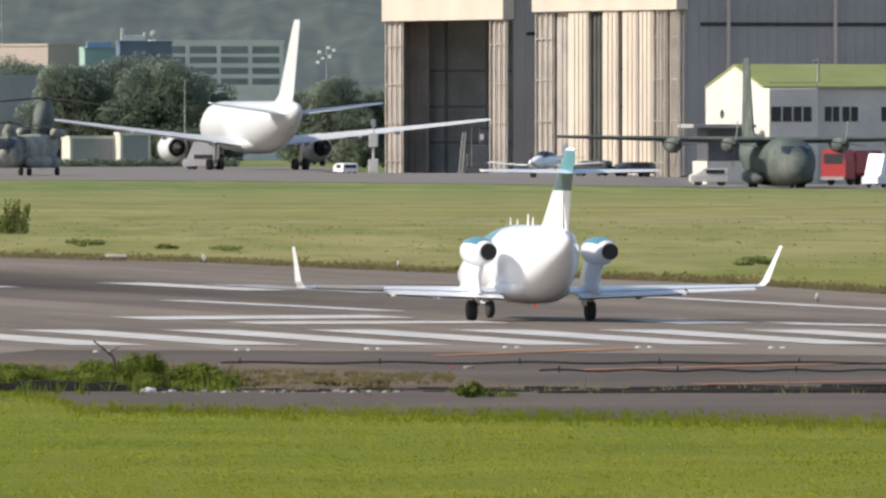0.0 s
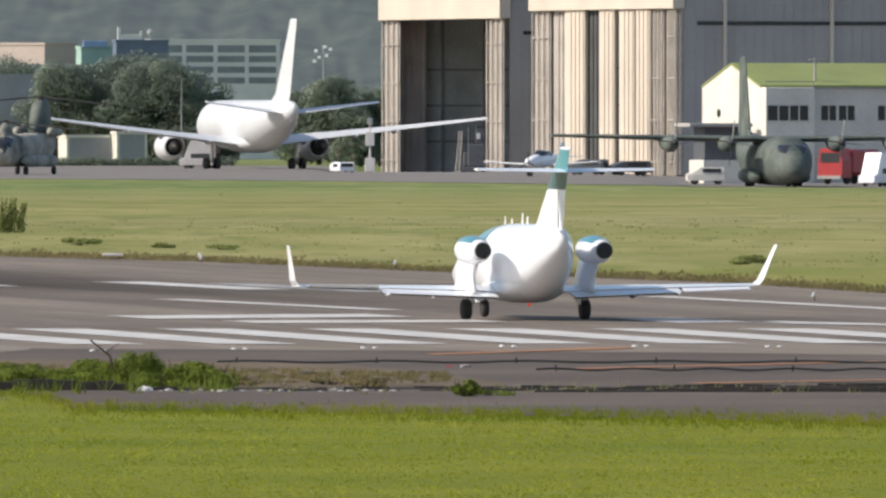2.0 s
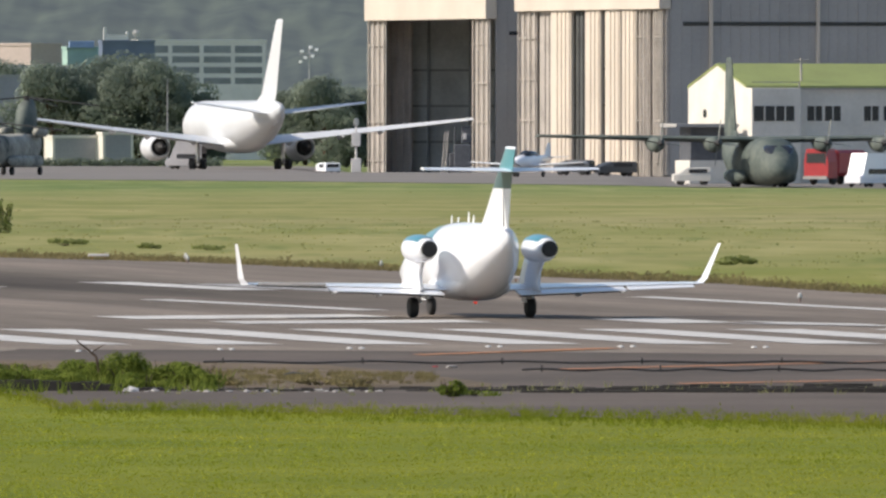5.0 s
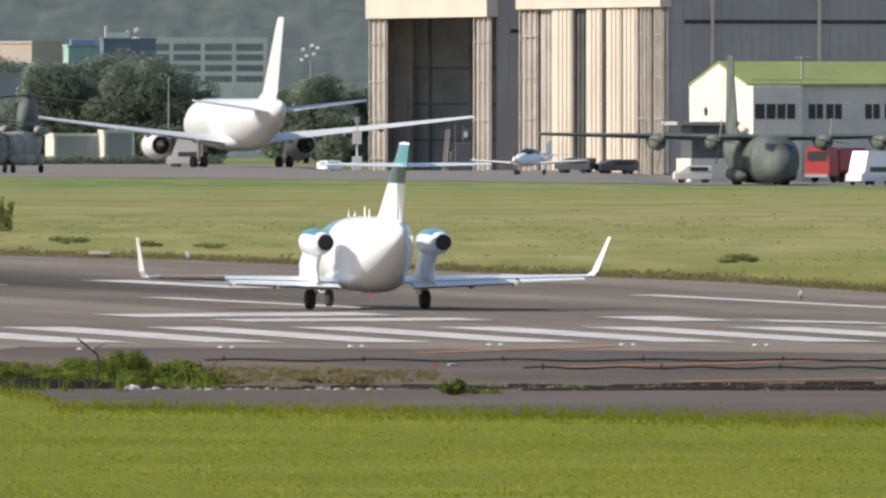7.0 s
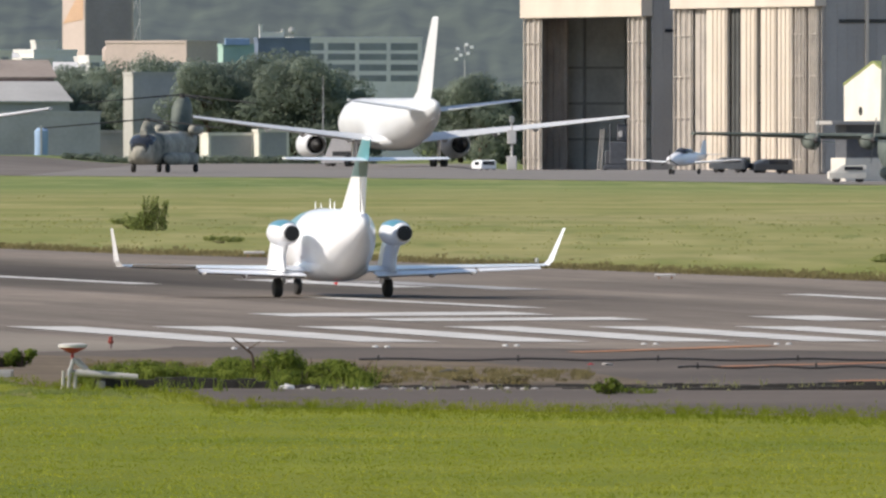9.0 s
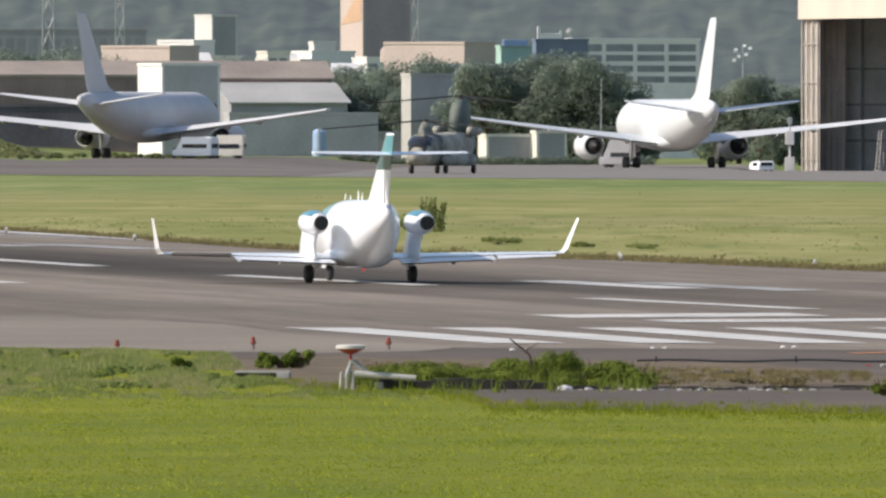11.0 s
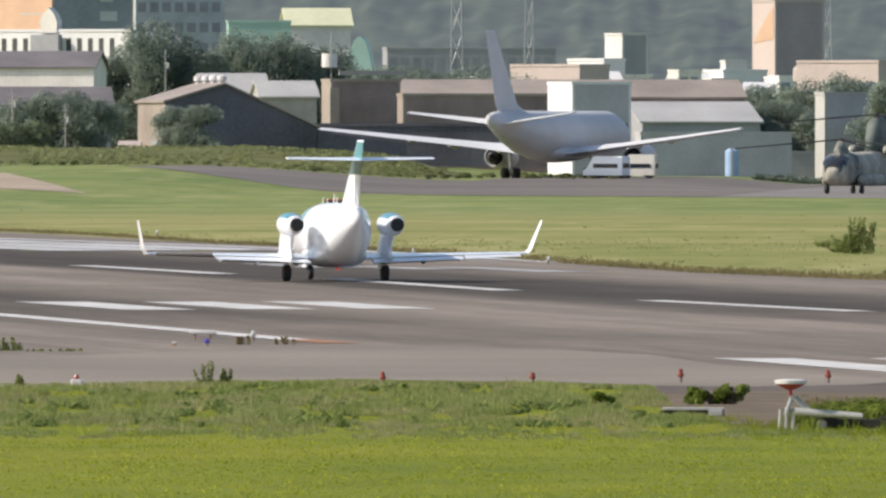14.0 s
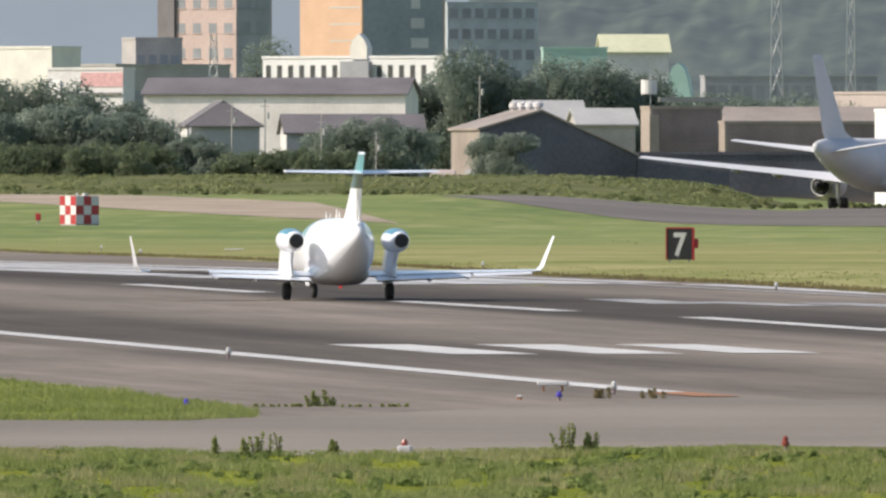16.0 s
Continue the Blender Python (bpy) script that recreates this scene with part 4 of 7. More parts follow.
# the shade below the canopy is put into this wall's dark colour
part("canopy_wall", boxed(-5.6, -1.4, 0.2, 2.9, 2.2, 5.3), M_SHADOWY, hs, "wall darkened as shade under the canopy")


def gable_front(name, xm, y, phi, width, length, eave, ridge, wall_m, roof_m, label, apex=0.5, front_m=None, z=0.0, over=0.3, low=None):
    """A building with its ridge along local y, so that the gable is the shaded front."""
    h = thing(name, block_frame(xm, y, phi, z), label, "building", kind="structure")
    ax = width * apex
    low = eave if low is None else low
    for y0, y1 in ((0.0, 0.3), (length - 0.3, length)):
        part("gable_wall", loft(bmesh.new(), [[(0, yy, -0.3), (width, yy, -0.3), (width, yy, low), (ax, yy, ridge), (0, yy, eave)] for yy in (y0, y1)]), front_m or wall_m, h)
    part("side_wall", boxed(-0.003, 0.3, 0.3, length - 0.3, -0.3, eave), wall_m, h)
    part("side_wall", boxed(width - 0.3, width + 0.003, 0.3, length - 0.3, -0.3, low), wall_m, h)
    for a, b, e in ((-over, ax, eave), (width + over, ax, low)):
        part("roof_slope", loft(bmesh.new(), [[(a, yy, e - 0.1), (b, yy, ridge + 0.02), (b, yy, ridge + 0.25), (a, yy, e + 0.13)] for yy in (-over, length + over)]), roof_m, h)
    return h


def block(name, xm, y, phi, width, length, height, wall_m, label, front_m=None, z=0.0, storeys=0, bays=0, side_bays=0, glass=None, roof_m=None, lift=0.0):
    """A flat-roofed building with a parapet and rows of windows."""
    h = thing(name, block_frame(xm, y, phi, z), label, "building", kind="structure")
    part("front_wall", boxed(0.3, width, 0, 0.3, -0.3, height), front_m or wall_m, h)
    part("side_wall", boxed(0, 0.3, 0, length, -0.3, height), wall_m, h)
    part("back_wall", boxed(0.3, width, length - 0.3, length, -0.3, height), wall_m, h)
    part("end_wall", boxed(width, width + 0.3, 0, length, -0.3, height), wall_m, h)
    part("roof", boxed(0.3, width, 0.3, length - 0.3, height - 0.6, height - 0.3), roof_m or M_CONC, h)
    part("parapet", box(box(bmesh.new(), -0.12, width + 0.4, -0.12, 0.2, height, height + 0.35), -0.12, 0.2, 0.2, length, height, height + 0.35), wall_m, h)
    if storeys:
        st = (height - lift) / storeys
        for k in range(storeys):
            z0 = lift + k * st + st * 0.32
            for i in range(bays):
                w = width / bays
                win = part("window", boxed(i * w + w * 0.16, i * w + w * 0.84, -0.03, 0.0, z0, z0 + st * 0.48), glass or M_HAZE_W, h)
                part("window_sill", boxed(i * w + w * 0.12, i * w + w * 0.88, -0.15, 0.0, z0 - 0.12, z0), front_m or wall_m, win)
            for i in range(side_bays):
                w = length / side_bays
                win = part("window", boxed(-0.03, 0.0, i * w + w * 0.25, i * w + w * 0.75, z0, z0 + st * 0.4), glass or M_HAZE_W, h)
                part("window_sill", boxed(-0.15, 0.0, i * w + w * 0.2, i * w + w * 0.8, z0 - 0.12, z0), wall_m, win)
    return h


# ---- hills and city ----
def backdrop(name, y, x0, x1, heights, material, label, lump=9.0, rows=10, cols=260):
    """A wooded ridge: a slope with rounded crowns on it."""
    vs, fs = [], []
    for j in range(rows + 1):
        f = j / rows
        for i in range(cols + 1):
            x = x0 + (x1 - x0) * i / cols
            top = float(np.interp(x, [h[0] for h in heights], [h[1] for h in heights]))
            z = top * f
            n = noise.noise((x / lump, z / lump * 1.4, y)) * 2.4 + noise.noise((x / lump * 2.7, z / lump * 3.1, y + 5)) * 1.1
            vs.append((x, y + 260 * f - n * 1.3, z + n * (0.55 if 0 < j < rows else 0.5)))
    for j in range(rows):
        for i in range(cols):
            a = j * (cols + 1) + i
            fs.append((a, a + 1, a + cols + 2, a + cols + 1))
    return tagged(mesh_ob(name, vs, fs, material, smooth=True), label, "hill", kind="structure")


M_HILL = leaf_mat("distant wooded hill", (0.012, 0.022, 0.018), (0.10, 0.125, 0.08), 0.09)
# the blue-grey glow stands in for haze over the hill
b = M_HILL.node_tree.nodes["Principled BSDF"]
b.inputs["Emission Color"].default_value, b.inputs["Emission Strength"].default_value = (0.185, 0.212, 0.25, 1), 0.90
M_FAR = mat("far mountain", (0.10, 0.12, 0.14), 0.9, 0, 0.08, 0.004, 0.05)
# haze before the mountain is put in as a pale blue glow
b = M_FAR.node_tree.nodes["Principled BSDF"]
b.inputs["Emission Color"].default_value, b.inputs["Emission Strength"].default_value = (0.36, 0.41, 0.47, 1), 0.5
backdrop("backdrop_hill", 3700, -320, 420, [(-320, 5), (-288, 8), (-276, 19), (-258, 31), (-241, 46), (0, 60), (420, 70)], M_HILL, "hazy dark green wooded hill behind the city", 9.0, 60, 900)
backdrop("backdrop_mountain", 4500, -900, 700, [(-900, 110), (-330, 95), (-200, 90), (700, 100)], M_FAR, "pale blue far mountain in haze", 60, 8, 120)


def leaves(bm_v, bm_f, centre, rx, ry, rz, n, size, rng):
    """Small leaf clumps, each a bent pair of faces, lying roughly outwards on an uneven round volume."""
    for _ in range(n):
        p = Vector((rng.gauss(0, 1), rng.gauss(0, 1), rng.gauss(0, 1))).normalized()
        q = p * rng.uniform(0.62, 1.0)
        c = Vector((centre[0] + q.x * rx, centre[1] + q.y * ry, centre[2] + q.z * rz))
        w = (p + Vector((rng.gauss(0, 0.28), rng.gauss(0, 0.28), rng.gauss(0, 0.28) + 0.2))).normalized()
        u = w.cross(Vector((rng.gauss(0, 1), rng.gauss(0, 1), rng.gauss(0, 1)))).normalized()
        v = w.cross(u)
        s = size * rng.uniform(0.6, 1.4)
        k = len(bm_v)
        bm_v += [c - u * s, c + v * s * 0.75, c + u * s, c - v * s * 0.75 + Vector((0, 0, -0.15 * s))]
        bm_f += [(k, k + 1, k + 2), (k, k + 2, k + 3)]


def tree(x, y, z, height, width, label, seed, n=1600, leaf=None, size=None, low=0.1):
    """A trunk with limbs and a crown of many small clumps."""
    rng = random.Random(seed)
    t = thing("tree", pose(x, y, z), label, "tree")
    bm = bmesh.new()
    tube(bm, (0, 0, -0.2), (0, 0, height * 0.55), height * 0.03, height * 0.014, 8)
    lobes = []
    for k in range(14):
        a, f = rng.uniform(0, 6.283), rng.uniform(low, 0.86)
        r = width * 0.5 * rng.uniform(0.3, 0.8) * (1 - 0.6 * max(0, f - 0.4))
        lobes.append((math.cos(a) * r, math.sin(a) * r, height * f, width * rng.uniform(0.20, 0.30), height * rng.uniform(0.12, 0.19)))
        tube(bm, (0, 0, height * f * 0.6), lobes[-1][:3], height * 0.012, height * 0.004, 5)
    lobes.append((0, 0, height * 0.82, width * 0.26, height * 0.18))
    lobes.append((0, 0, height * 0.5, width * 0.36, height * 0.26))
    part("trunk", bm, M_BARK, t, "brown trunk and limbs")
    vs, fs = [], []
    for lx, ly, lz, lr, lh in lobes:
        leaves(vs, fs, (lx, ly, lz), lr, lr, lh, int(n * 3.6) // len(lobes), size or max(0.14, width * 0.02), rng)
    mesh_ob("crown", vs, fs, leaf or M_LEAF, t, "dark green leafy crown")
    return t


def clump(xa, xb, y, z, top, label, seed, count, n=1400, leaf=None, dome=0.45):
    """A row of trees that fills the stretch from xa to xb."""
    rng = random.Random(seed)
    step = (xb - xa) / count
    for i in range(count):
        u = 2 * (i + 0.5) / count - 1
        h = (top - z) * rng.uniform(0.88, 1.03) * (1 - dome * u * u)
        tagged(tree(xa + step * (i + 0.5), y + rng.uniform(-6, 6), z, h, max(step * 2.4, min(0.85 * h, 9.0)), label, seed * 50 + i, n, leaf), group=label)


def blk(name, xs, y, top, phi, wall_m, label, **kw):
    """A flat-roofed building between bearings: its sunlit side runs from xs[0] to the near corner xs[1], its front to xs[2]."""
    z = kw.pop("z", ground_z(y, xs[1]))
    return block(name, xs[1], y, phi, (xs[2] - xs[1]) / math.cos(radians(phi)), max(2.0, (xs[1] - xs[0]) / math.sin(radians(phi))) if phi > 0 else 8.0, top - z, wall_m, label, z=z, **kw)


M_DUSK = mat("brownish grey shaded front", (0.32, 0.28, 0.295), 0.7, 0, 0.1, 0.2, 2.0)
M_OPEN = mat("grey shade of open decks", (0.26, 0.28, 0.30), 0.8, 0, 0.15, 0.3, 2.0)
M_NAVY = mat("dark blue cladding", (0.14, 0.18, 0.26), 0.6, 0, 0.1, 0.3, 2.0)
M_PINK = mat("pale pink render", (0.48, 0.40, 0.365), 0.8, 0, 0.08, 0.1, 1.5)
M_TOWN = mat("pale town render", (0.62, 0.60, 0.59), 0.8, 0, 0.12, 0.1, 1.5)
M_SLATE = mat("dark slate roof", (0.165, 0.15, 0.155), 0.8, 0, 0.15, 0.2, 3.0)
M_TEALR = mat("teal metal roof", (0.34, 0.50, 0.44), 0.6, 0, 0.1, 0.1, 1.0)
M_PALER = mat("pale yellow roof", (0.62, 0.62, 0.42), 0.6, 0, 0.08, 0.1, 1.0)
M_TANR = mat("tan metal roof", (0.33, 0.275, 0.235), 0.6, 0, 0.15, 0.15, 2.0)
M_ZINC = mat("pale zinc roof", (0.44, 0.43, 0.41), 0.55, 0, 0.1, 0.15, 2.0)
M_SHEETB = mat("blue-grey glazed panels", (0.40, 0.44, 0.48), 0.5, 0, 0.12, 0.3, 2.0)
# grey sheeting; as front_m on pale buildings it puts shade into the colour
M_SHADE = mat("grey sheet wall and shaded fronts", (0.33, 0.33, 0.35), 0.7, 0, 0.1, 0.2, 3.0)
# lifted towards pale blue: the haze is in the glass colour
M_DKGLASS = mat("hazed dark curtain glass", (0.28, 0.31, 0.35), 0.25, 0, 0.15, 0.1, 1.0)
M_PALEG = mat("pale grey sheeting and shaded front", (0.46, 0.455, 0.465), 0.7, 0, 0.1, 0.2, 2.0)
M_WHITEW = mat("white rendered wall", (0.74, 0.73, 0.72), 0.8, 0, 0.06, 0.2, 2.0)
M_MAST = mat("galvanised steel", (0.42, 0.43, 0.44), 0.5, 0.4, 0.1, 1.0, 8.0)

# car park frame building behind the trees
deck = blk("office_building", (-40.35, -39.27, -22.18), 2450, 16.09, 14, M_WHITEW, "concrete frame office building with open decks")
w_ = (-22.18 - (-39.27)) / math.cos(radians(14))
# the decks are not open: grey panels carry the shade inside them
for k, (za, zb) in enumerate(((14.62, 15.62), (13.30, 14.15), (11.83, 12.69), (10.37, 11.22))):
    for i in range(4):
        part("deck_shade", boxed(0.35 + i * w_ / 4, (i + 1) * w_ / 4 - 0.2, -0.02, 0.0, za, zb), M_OPEN, deck, "dark panel for the shade inside an open deck")
for i in range(5):
    part("deck_column", boxed(i * w_ / 4 - 0.25, i * w_ / 4 + 0.3, -0.14, -0.025, 0, 16.09 - 0.3), M_WHITEW, deck)
blue = blk("shop_building", (-49.17, -48.41, -44.13), 2420, 15.0, 14, M_TEALR, "low teal shop building with a pale blue sign")
part("roof_sign", box(bmesh.new(), 0.2, 3.6, -0.4, 0.0, 15.2, 16.1, 0.04), M_BLUE, blue, "pale blue sign board")
blue2 = blk("shop_building", (-44.02, -43.49, -36.80), 2410, 15.83, 14, M_NAVY, "low dark blue shop building")
part("roof_sign", box(box(box(bmesh.new(), 0.2, 3.6, 0, 0.3, 16.0, 16.9, 0.03), 0.2, 0.6, 0, 0.3, 16.9, 17.9), 3.3, 3.6, 0, 0.3, 16.9, 17.3), M_WHITEW, blue2, "white rooftop sign panel")
part("roof_dish", spin(bmesh.new(), [(0, 0.1), (0.15, 0.5), (0.2, 0.5)], (4.7, 0, 17.12), "Y", 12), M_TOWN, blue2, "white dish")
part("dish_post", tube(bmesh.new(), (4.7, 0.1, 15.29), (4.7, 0.1, 17.27), 0.06), M_MAST, blue2)
blk("shop_building", (-63.91, -52.93, -49.14), 2400, 15.40, 60, M_PINK, "long low pink building", storeys=1, bays=3, side_bays=9)
blk("shop_building", (-58.35, -57.26, -46.73), 2320, 12.2, 15, M_TOWN, "low grey town house", storeys=2, bays=6)
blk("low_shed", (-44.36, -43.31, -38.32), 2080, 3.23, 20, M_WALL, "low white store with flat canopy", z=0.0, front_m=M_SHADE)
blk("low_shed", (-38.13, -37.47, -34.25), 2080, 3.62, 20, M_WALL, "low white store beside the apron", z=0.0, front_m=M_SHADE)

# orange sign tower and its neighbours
# the tower's front is coloured dark for its shaded side
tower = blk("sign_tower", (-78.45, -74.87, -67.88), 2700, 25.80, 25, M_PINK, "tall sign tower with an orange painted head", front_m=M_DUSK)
part("orange_panel", loft(bmesh.new(), [[(x, a, b) for a, b in ((0.5, 20.26 - 0.9), (8.2, 19.67 - 0.9), (2.5, 23.93 - 0.9), (0.5, 24.95 - 0.9))] for x in (-0.06, 0.0)]), M_ORNG, tower, "orange painted panel")
blk("town_house", (-84.19, -81.02, -74.99), 2650, 15.21, 30, M_WHITEW, "white low town building", storeys=2, bays=6, side_bays=4)
blk("town_house", (-82.16, -81.32, -78.38), 2670, 16.67, 20, M_TOWN, "white low roof building")
blk("town_house", (-65.70, -57.33, -56.10), 2600, 16.16, 60, M_PINK, "long pink low building", side_bays=8, storeys=1)
tank = thing("water_tank", pose(-66.01, 2500, 0.9), "cream round water tank on a stand", "tank")
part("vessel", spin(bmesh.new(), [(13.04 - 0.9, 0.3), (13.36 - 0.9, 0.85), (14.93 - 0.9, 0.85), (15.41 - 0.9, 0.5)], (0, 0, 0), "Z", 16), M_PINK, tank)
part("stand", tube(bmesh.new(), (0, 0, 0), (0, 0, 13.36 - 0.9), 0.5, 0.35), M_CONC, tank)


def pylon(x, y, z, height, half, label):
    """A lattice mast of four legs with ties and diagonals."""
    p = thing("lattice_mast", pose(x, y, z), label, "mast", "lattice masts")
    half = half * 0.62
    top = half * 0.35
    for sx in (-1, 1):
        for sy in (-1, 1):
            part("leg", tube(bmesh.new(), (sx * half, sy * half, 0), (sx * top, sy * top, height), 0.09, 0.06, 5), M_MAST, p)
    n = 9
    for i in range(n):
        a, b = i / n, (i + 1) / n
        ra, rb = half + (top - half) * a, half + (top - half) * b
        for sy in (-1, 1):
            part("brace", tube(tube(bmesh.new(), (-ra, sy * ra, a * height), (rb, sy * rb, b * height), 0.04, n=4), (ra, sy * ra, a * height), (-rb, sy * rb, b * height), 0.04, n=4), M_MAST, p)
    return p


pylon(-68.36, 2750, 0.9, 45, 1.5, "grey lattice radio mast rising behind the town")
pylon(-131.38, 2900, 0.9, 48, 2.0, "grey lattice power mast behind the town")
pylon(-119.77, 2900, 0.9, 48, 1.5, "grey lattice power mast behind the town")
pylon(-204.45, 2700, 0.9, 24, 1.9, "thin grey lattice mast beside the flats")

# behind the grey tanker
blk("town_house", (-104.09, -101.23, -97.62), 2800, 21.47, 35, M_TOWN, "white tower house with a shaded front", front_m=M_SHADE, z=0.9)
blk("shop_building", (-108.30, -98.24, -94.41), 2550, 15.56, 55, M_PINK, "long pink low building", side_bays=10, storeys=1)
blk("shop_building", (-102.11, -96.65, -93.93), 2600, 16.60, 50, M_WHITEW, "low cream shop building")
# the block's shaded front is imitated with a greyer wall
blk("storage_block", (-86.91, -83.73, -77.15), 2150, 11.69, 26, M_WHITEW, "tall white storage block with front greyed as shade", front_m=M_PALEG)
ware = gable_block("warehouse", -78.22, 2230, 15, (-65.06 - (-79.50)) / 0.97, 16, 7.32 - 0.9, 9.68 - 0.9, M_SHADE, M_ZINC, "long warehouse with pale zinc roof", z=0.9)
blk("low_shed", (-76.03, -75.26, -57.91), 2140, 5.77, 15, M_PALEG, "long grey sheet-metal shed")
blk("low_shed", (-59.20, -58.72, -54.75), 2170, 3.47, 10, M_SHADE, "low grey shed")
blk("stair_tower", (-55.31, -54.10, -48.20), 2160, 10.49, 22, M_ZINC, "tall grey windowless concrete tower", front_m=M_PALEG)
drum = thing("blue_tank", pose(-63.62, 2110, 0.90), "upright blue steel tank beside the shed", "tank")
part("vessel", spin(bmesh.new(), [(0, 0.6), (0, 0.8), (3.79 - 0.9, 0.8), (4.12 - 0.9, 0.45)], (0, 0, 0), "Z", 18), M_BLUE, drum)
part("ladder", boxed(-0.12, 0.12, -0.9, -0.82, 0.1, 3.6), M_MAST, drum)
brick_hall = blk("brick_hall", (-116.27, -114.96, -106.93), 2200, 12.21, 20, M_TANR, "brown brick hall with cream corner piers", front_m=M_BRICK)
part("corner_pier", boxed(-0.2, 1.0, -0.35, 0.0, -0.3, 9), M_TANR, brick_hall, "cream pier")
part("cornice", boxed(1.0, 9.4, -0.3, 0.0, 11.42 - 0.9, 11.97 - 0.9), M_CONC, brick_hall)
part("roof_tank", spin(bmesh.new(), [(12.37 - 0.9, 0.95), (14.04 - 0.9, 0.95)], (0.6, 2.5, 0), "Z", 16), M_TOWN, brick_hall, "white rooftop tank")
part("roof_mast", tube(bmesh.new(), (0.8, 2.5, 8), (0.8, 2.5, 15.78), 0.06), M_MAST, brick_hall)
long_hall = blk("brick_hall", (-106.58, -105.74, -88.30), 2190, 10.42, 14, M_TANR, "long dark brick hall with low roof", front_m=M_BRICK)
gable_block("workshop", -107.59, 2240, 10, 42, 14, 10.38 - 0.9, 12.43 - 0.9, M_BRICK, M_TANR, "long workshop with rusty tan roof", z=0.9)
blk("low_shed", (-112.50, -111.94, -90.30), 2090, 6.69, 6, M_DARK_SHED, "long low dark shed")
gable_block("workshop", -126.78, 2260, 12, 7, 8, 9.74 - 0.9, 11.56 - 0.9, M_CONC, M_ZINC, "small shed with pale roof", z=1.70)
gable_block("workshop", -134.42, 2270, 12, 8, 8, 9.91 - 0.9, 12.19 - 0.9, M_CONC, M_ZINC, "small shed with pale roof", z=2.05)

# small pale houses packed along the foot of the hill
rng = random.Random(404)
for k, x in enumerate((-113.0, -109.8, -105.2, -101.4, -97.6, -94.2, -90.9, -87.4, -84.6, -80.6, -77.2, -72.9, -70.4)):
    y, w, top = 2560 + 22 * (k % 4), rng.uniform(2.6, 5.4), rng.uniform(12.8, 15.4)
    wall, roof = rng.choice((M_WHITEW, M_TOWN, M_WALL, M_PALEG)), rng.choice((M_ZINC, M_SLATE, M_TOWN, M_WHITEW))
    if k % 3 == 1:
        gable_block("town_house", x, y, 14, w, 6, top - 2.2, top - 0.9, wall, roof, "small pale town house under the wooded hill", z=0.9, over=0.2)
    else:
        blk("town_house", (x - 1.6, x, x + w), y, top, rng.choice((18, 30, 40)), wall, "small flat-roofed town house under the wooded hill", storeys=4, bays=2, side_bays=1, z=0.9, roof_m=roof)

# the old aircraft shed, its gable coloured dark for shade
shed = gable_front("old_hangar", -126.38, 2060, 16, 17.6, 15, 7.4, 9.35, M_TANR, M_TANR, "old hangar with tan roof and shade-darkened gable", apex=0.39, front_m=M_DARK_SHED, z=2.05, low=4.5)
part("lean_to", loft(bmesh.new(), [[(17.65, yy, -0.3), (28, yy, -0.3), (28, yy, 2.6), (17.65, yy, 4.0)] for yy in (-0.2, 10)]), M_DARK_SHED, shed, "dark lean-to")
part("side_door", boxed(-0.07, -0.01, 4.0, 7.5, 0, 3.0), M_SHADE, shed)
for k in range(4):
    v = part("roof_vent", spin(bmesh.new(), [(0, 0.35), (0.5, 0.35), (0.55, 0.62), (1.0, 0.55), (1.2, 0.1)], (6.86, 1.6 + 4.0 * k, 9.3), "Z", 12), M_TOWN, shed, "white roof ventilator")
wt = thing("fuel_tank", pose(-129.79, 2050, 2.05), "pale round-ended tank beside the old hangar", "tank")
part("vessel", spin(bmesh.new(), [(-1.5, 0.2), (-1.3, 1.1), (1.3, 1.1), (1.5, 0.2)], (0, 0, 1.9), "X", 18), M_PINK, wt)
for sx in (-1, 1):
    part("saddle", boxed(sx * 0.95 - 0.15, sx * 0.95 + 0.15, -0.8, 0.8, 0, 1.2), M_CONC, wt)

# town at the far end
# front whiter than the other walls: sunlight is put into its colour
wh = gable_block("warehouse", -182.6, 2300, -4, 32.5, 12, 13.2 - 0.9, 15.12 - 0.9, M_WALL, M_SLATE, "long cream warehouse with dark slate roof", z=2.05, front_m=mat("brightened front wall", (0.86, 0.78, 0.75), 0.8, 0, 0.1, 0.2, 2.0))
for i in range(8):
    part("wall_post", boxed(1 + i * 3.9, 1.15 + i * 3.9, -0.2, 0, 0, 5), M_SLATE, wh)
part("white_panel", boxed(20.5, 25, -0.08, -0.01, 1.6, 4.2), M_TOWN, wh)
windows(wh, [(21, 21.9), (22.4, 23.3), (23.8, 24.6)], 2.4, 3.6, -0.14, M_TOWN)
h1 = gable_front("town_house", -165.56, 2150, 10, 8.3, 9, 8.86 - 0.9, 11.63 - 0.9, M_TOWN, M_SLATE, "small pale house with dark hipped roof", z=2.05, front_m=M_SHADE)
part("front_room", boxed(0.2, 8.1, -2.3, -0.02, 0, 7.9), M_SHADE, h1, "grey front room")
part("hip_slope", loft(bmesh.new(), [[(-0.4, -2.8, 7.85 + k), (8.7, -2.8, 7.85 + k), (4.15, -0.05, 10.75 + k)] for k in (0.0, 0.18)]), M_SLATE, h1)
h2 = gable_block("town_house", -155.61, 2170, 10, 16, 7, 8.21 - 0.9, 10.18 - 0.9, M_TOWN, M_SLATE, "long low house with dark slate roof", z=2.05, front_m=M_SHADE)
part("garden_wall", boxed(-12, 0, -1, -0.7, 0, 1.7), M_CONC, h1, "pale garden wall")
part("garden_wall", boxed(-8, 8, -2, -1.7, 0, 1.3), M_CONC, h2, "pale garden wall")
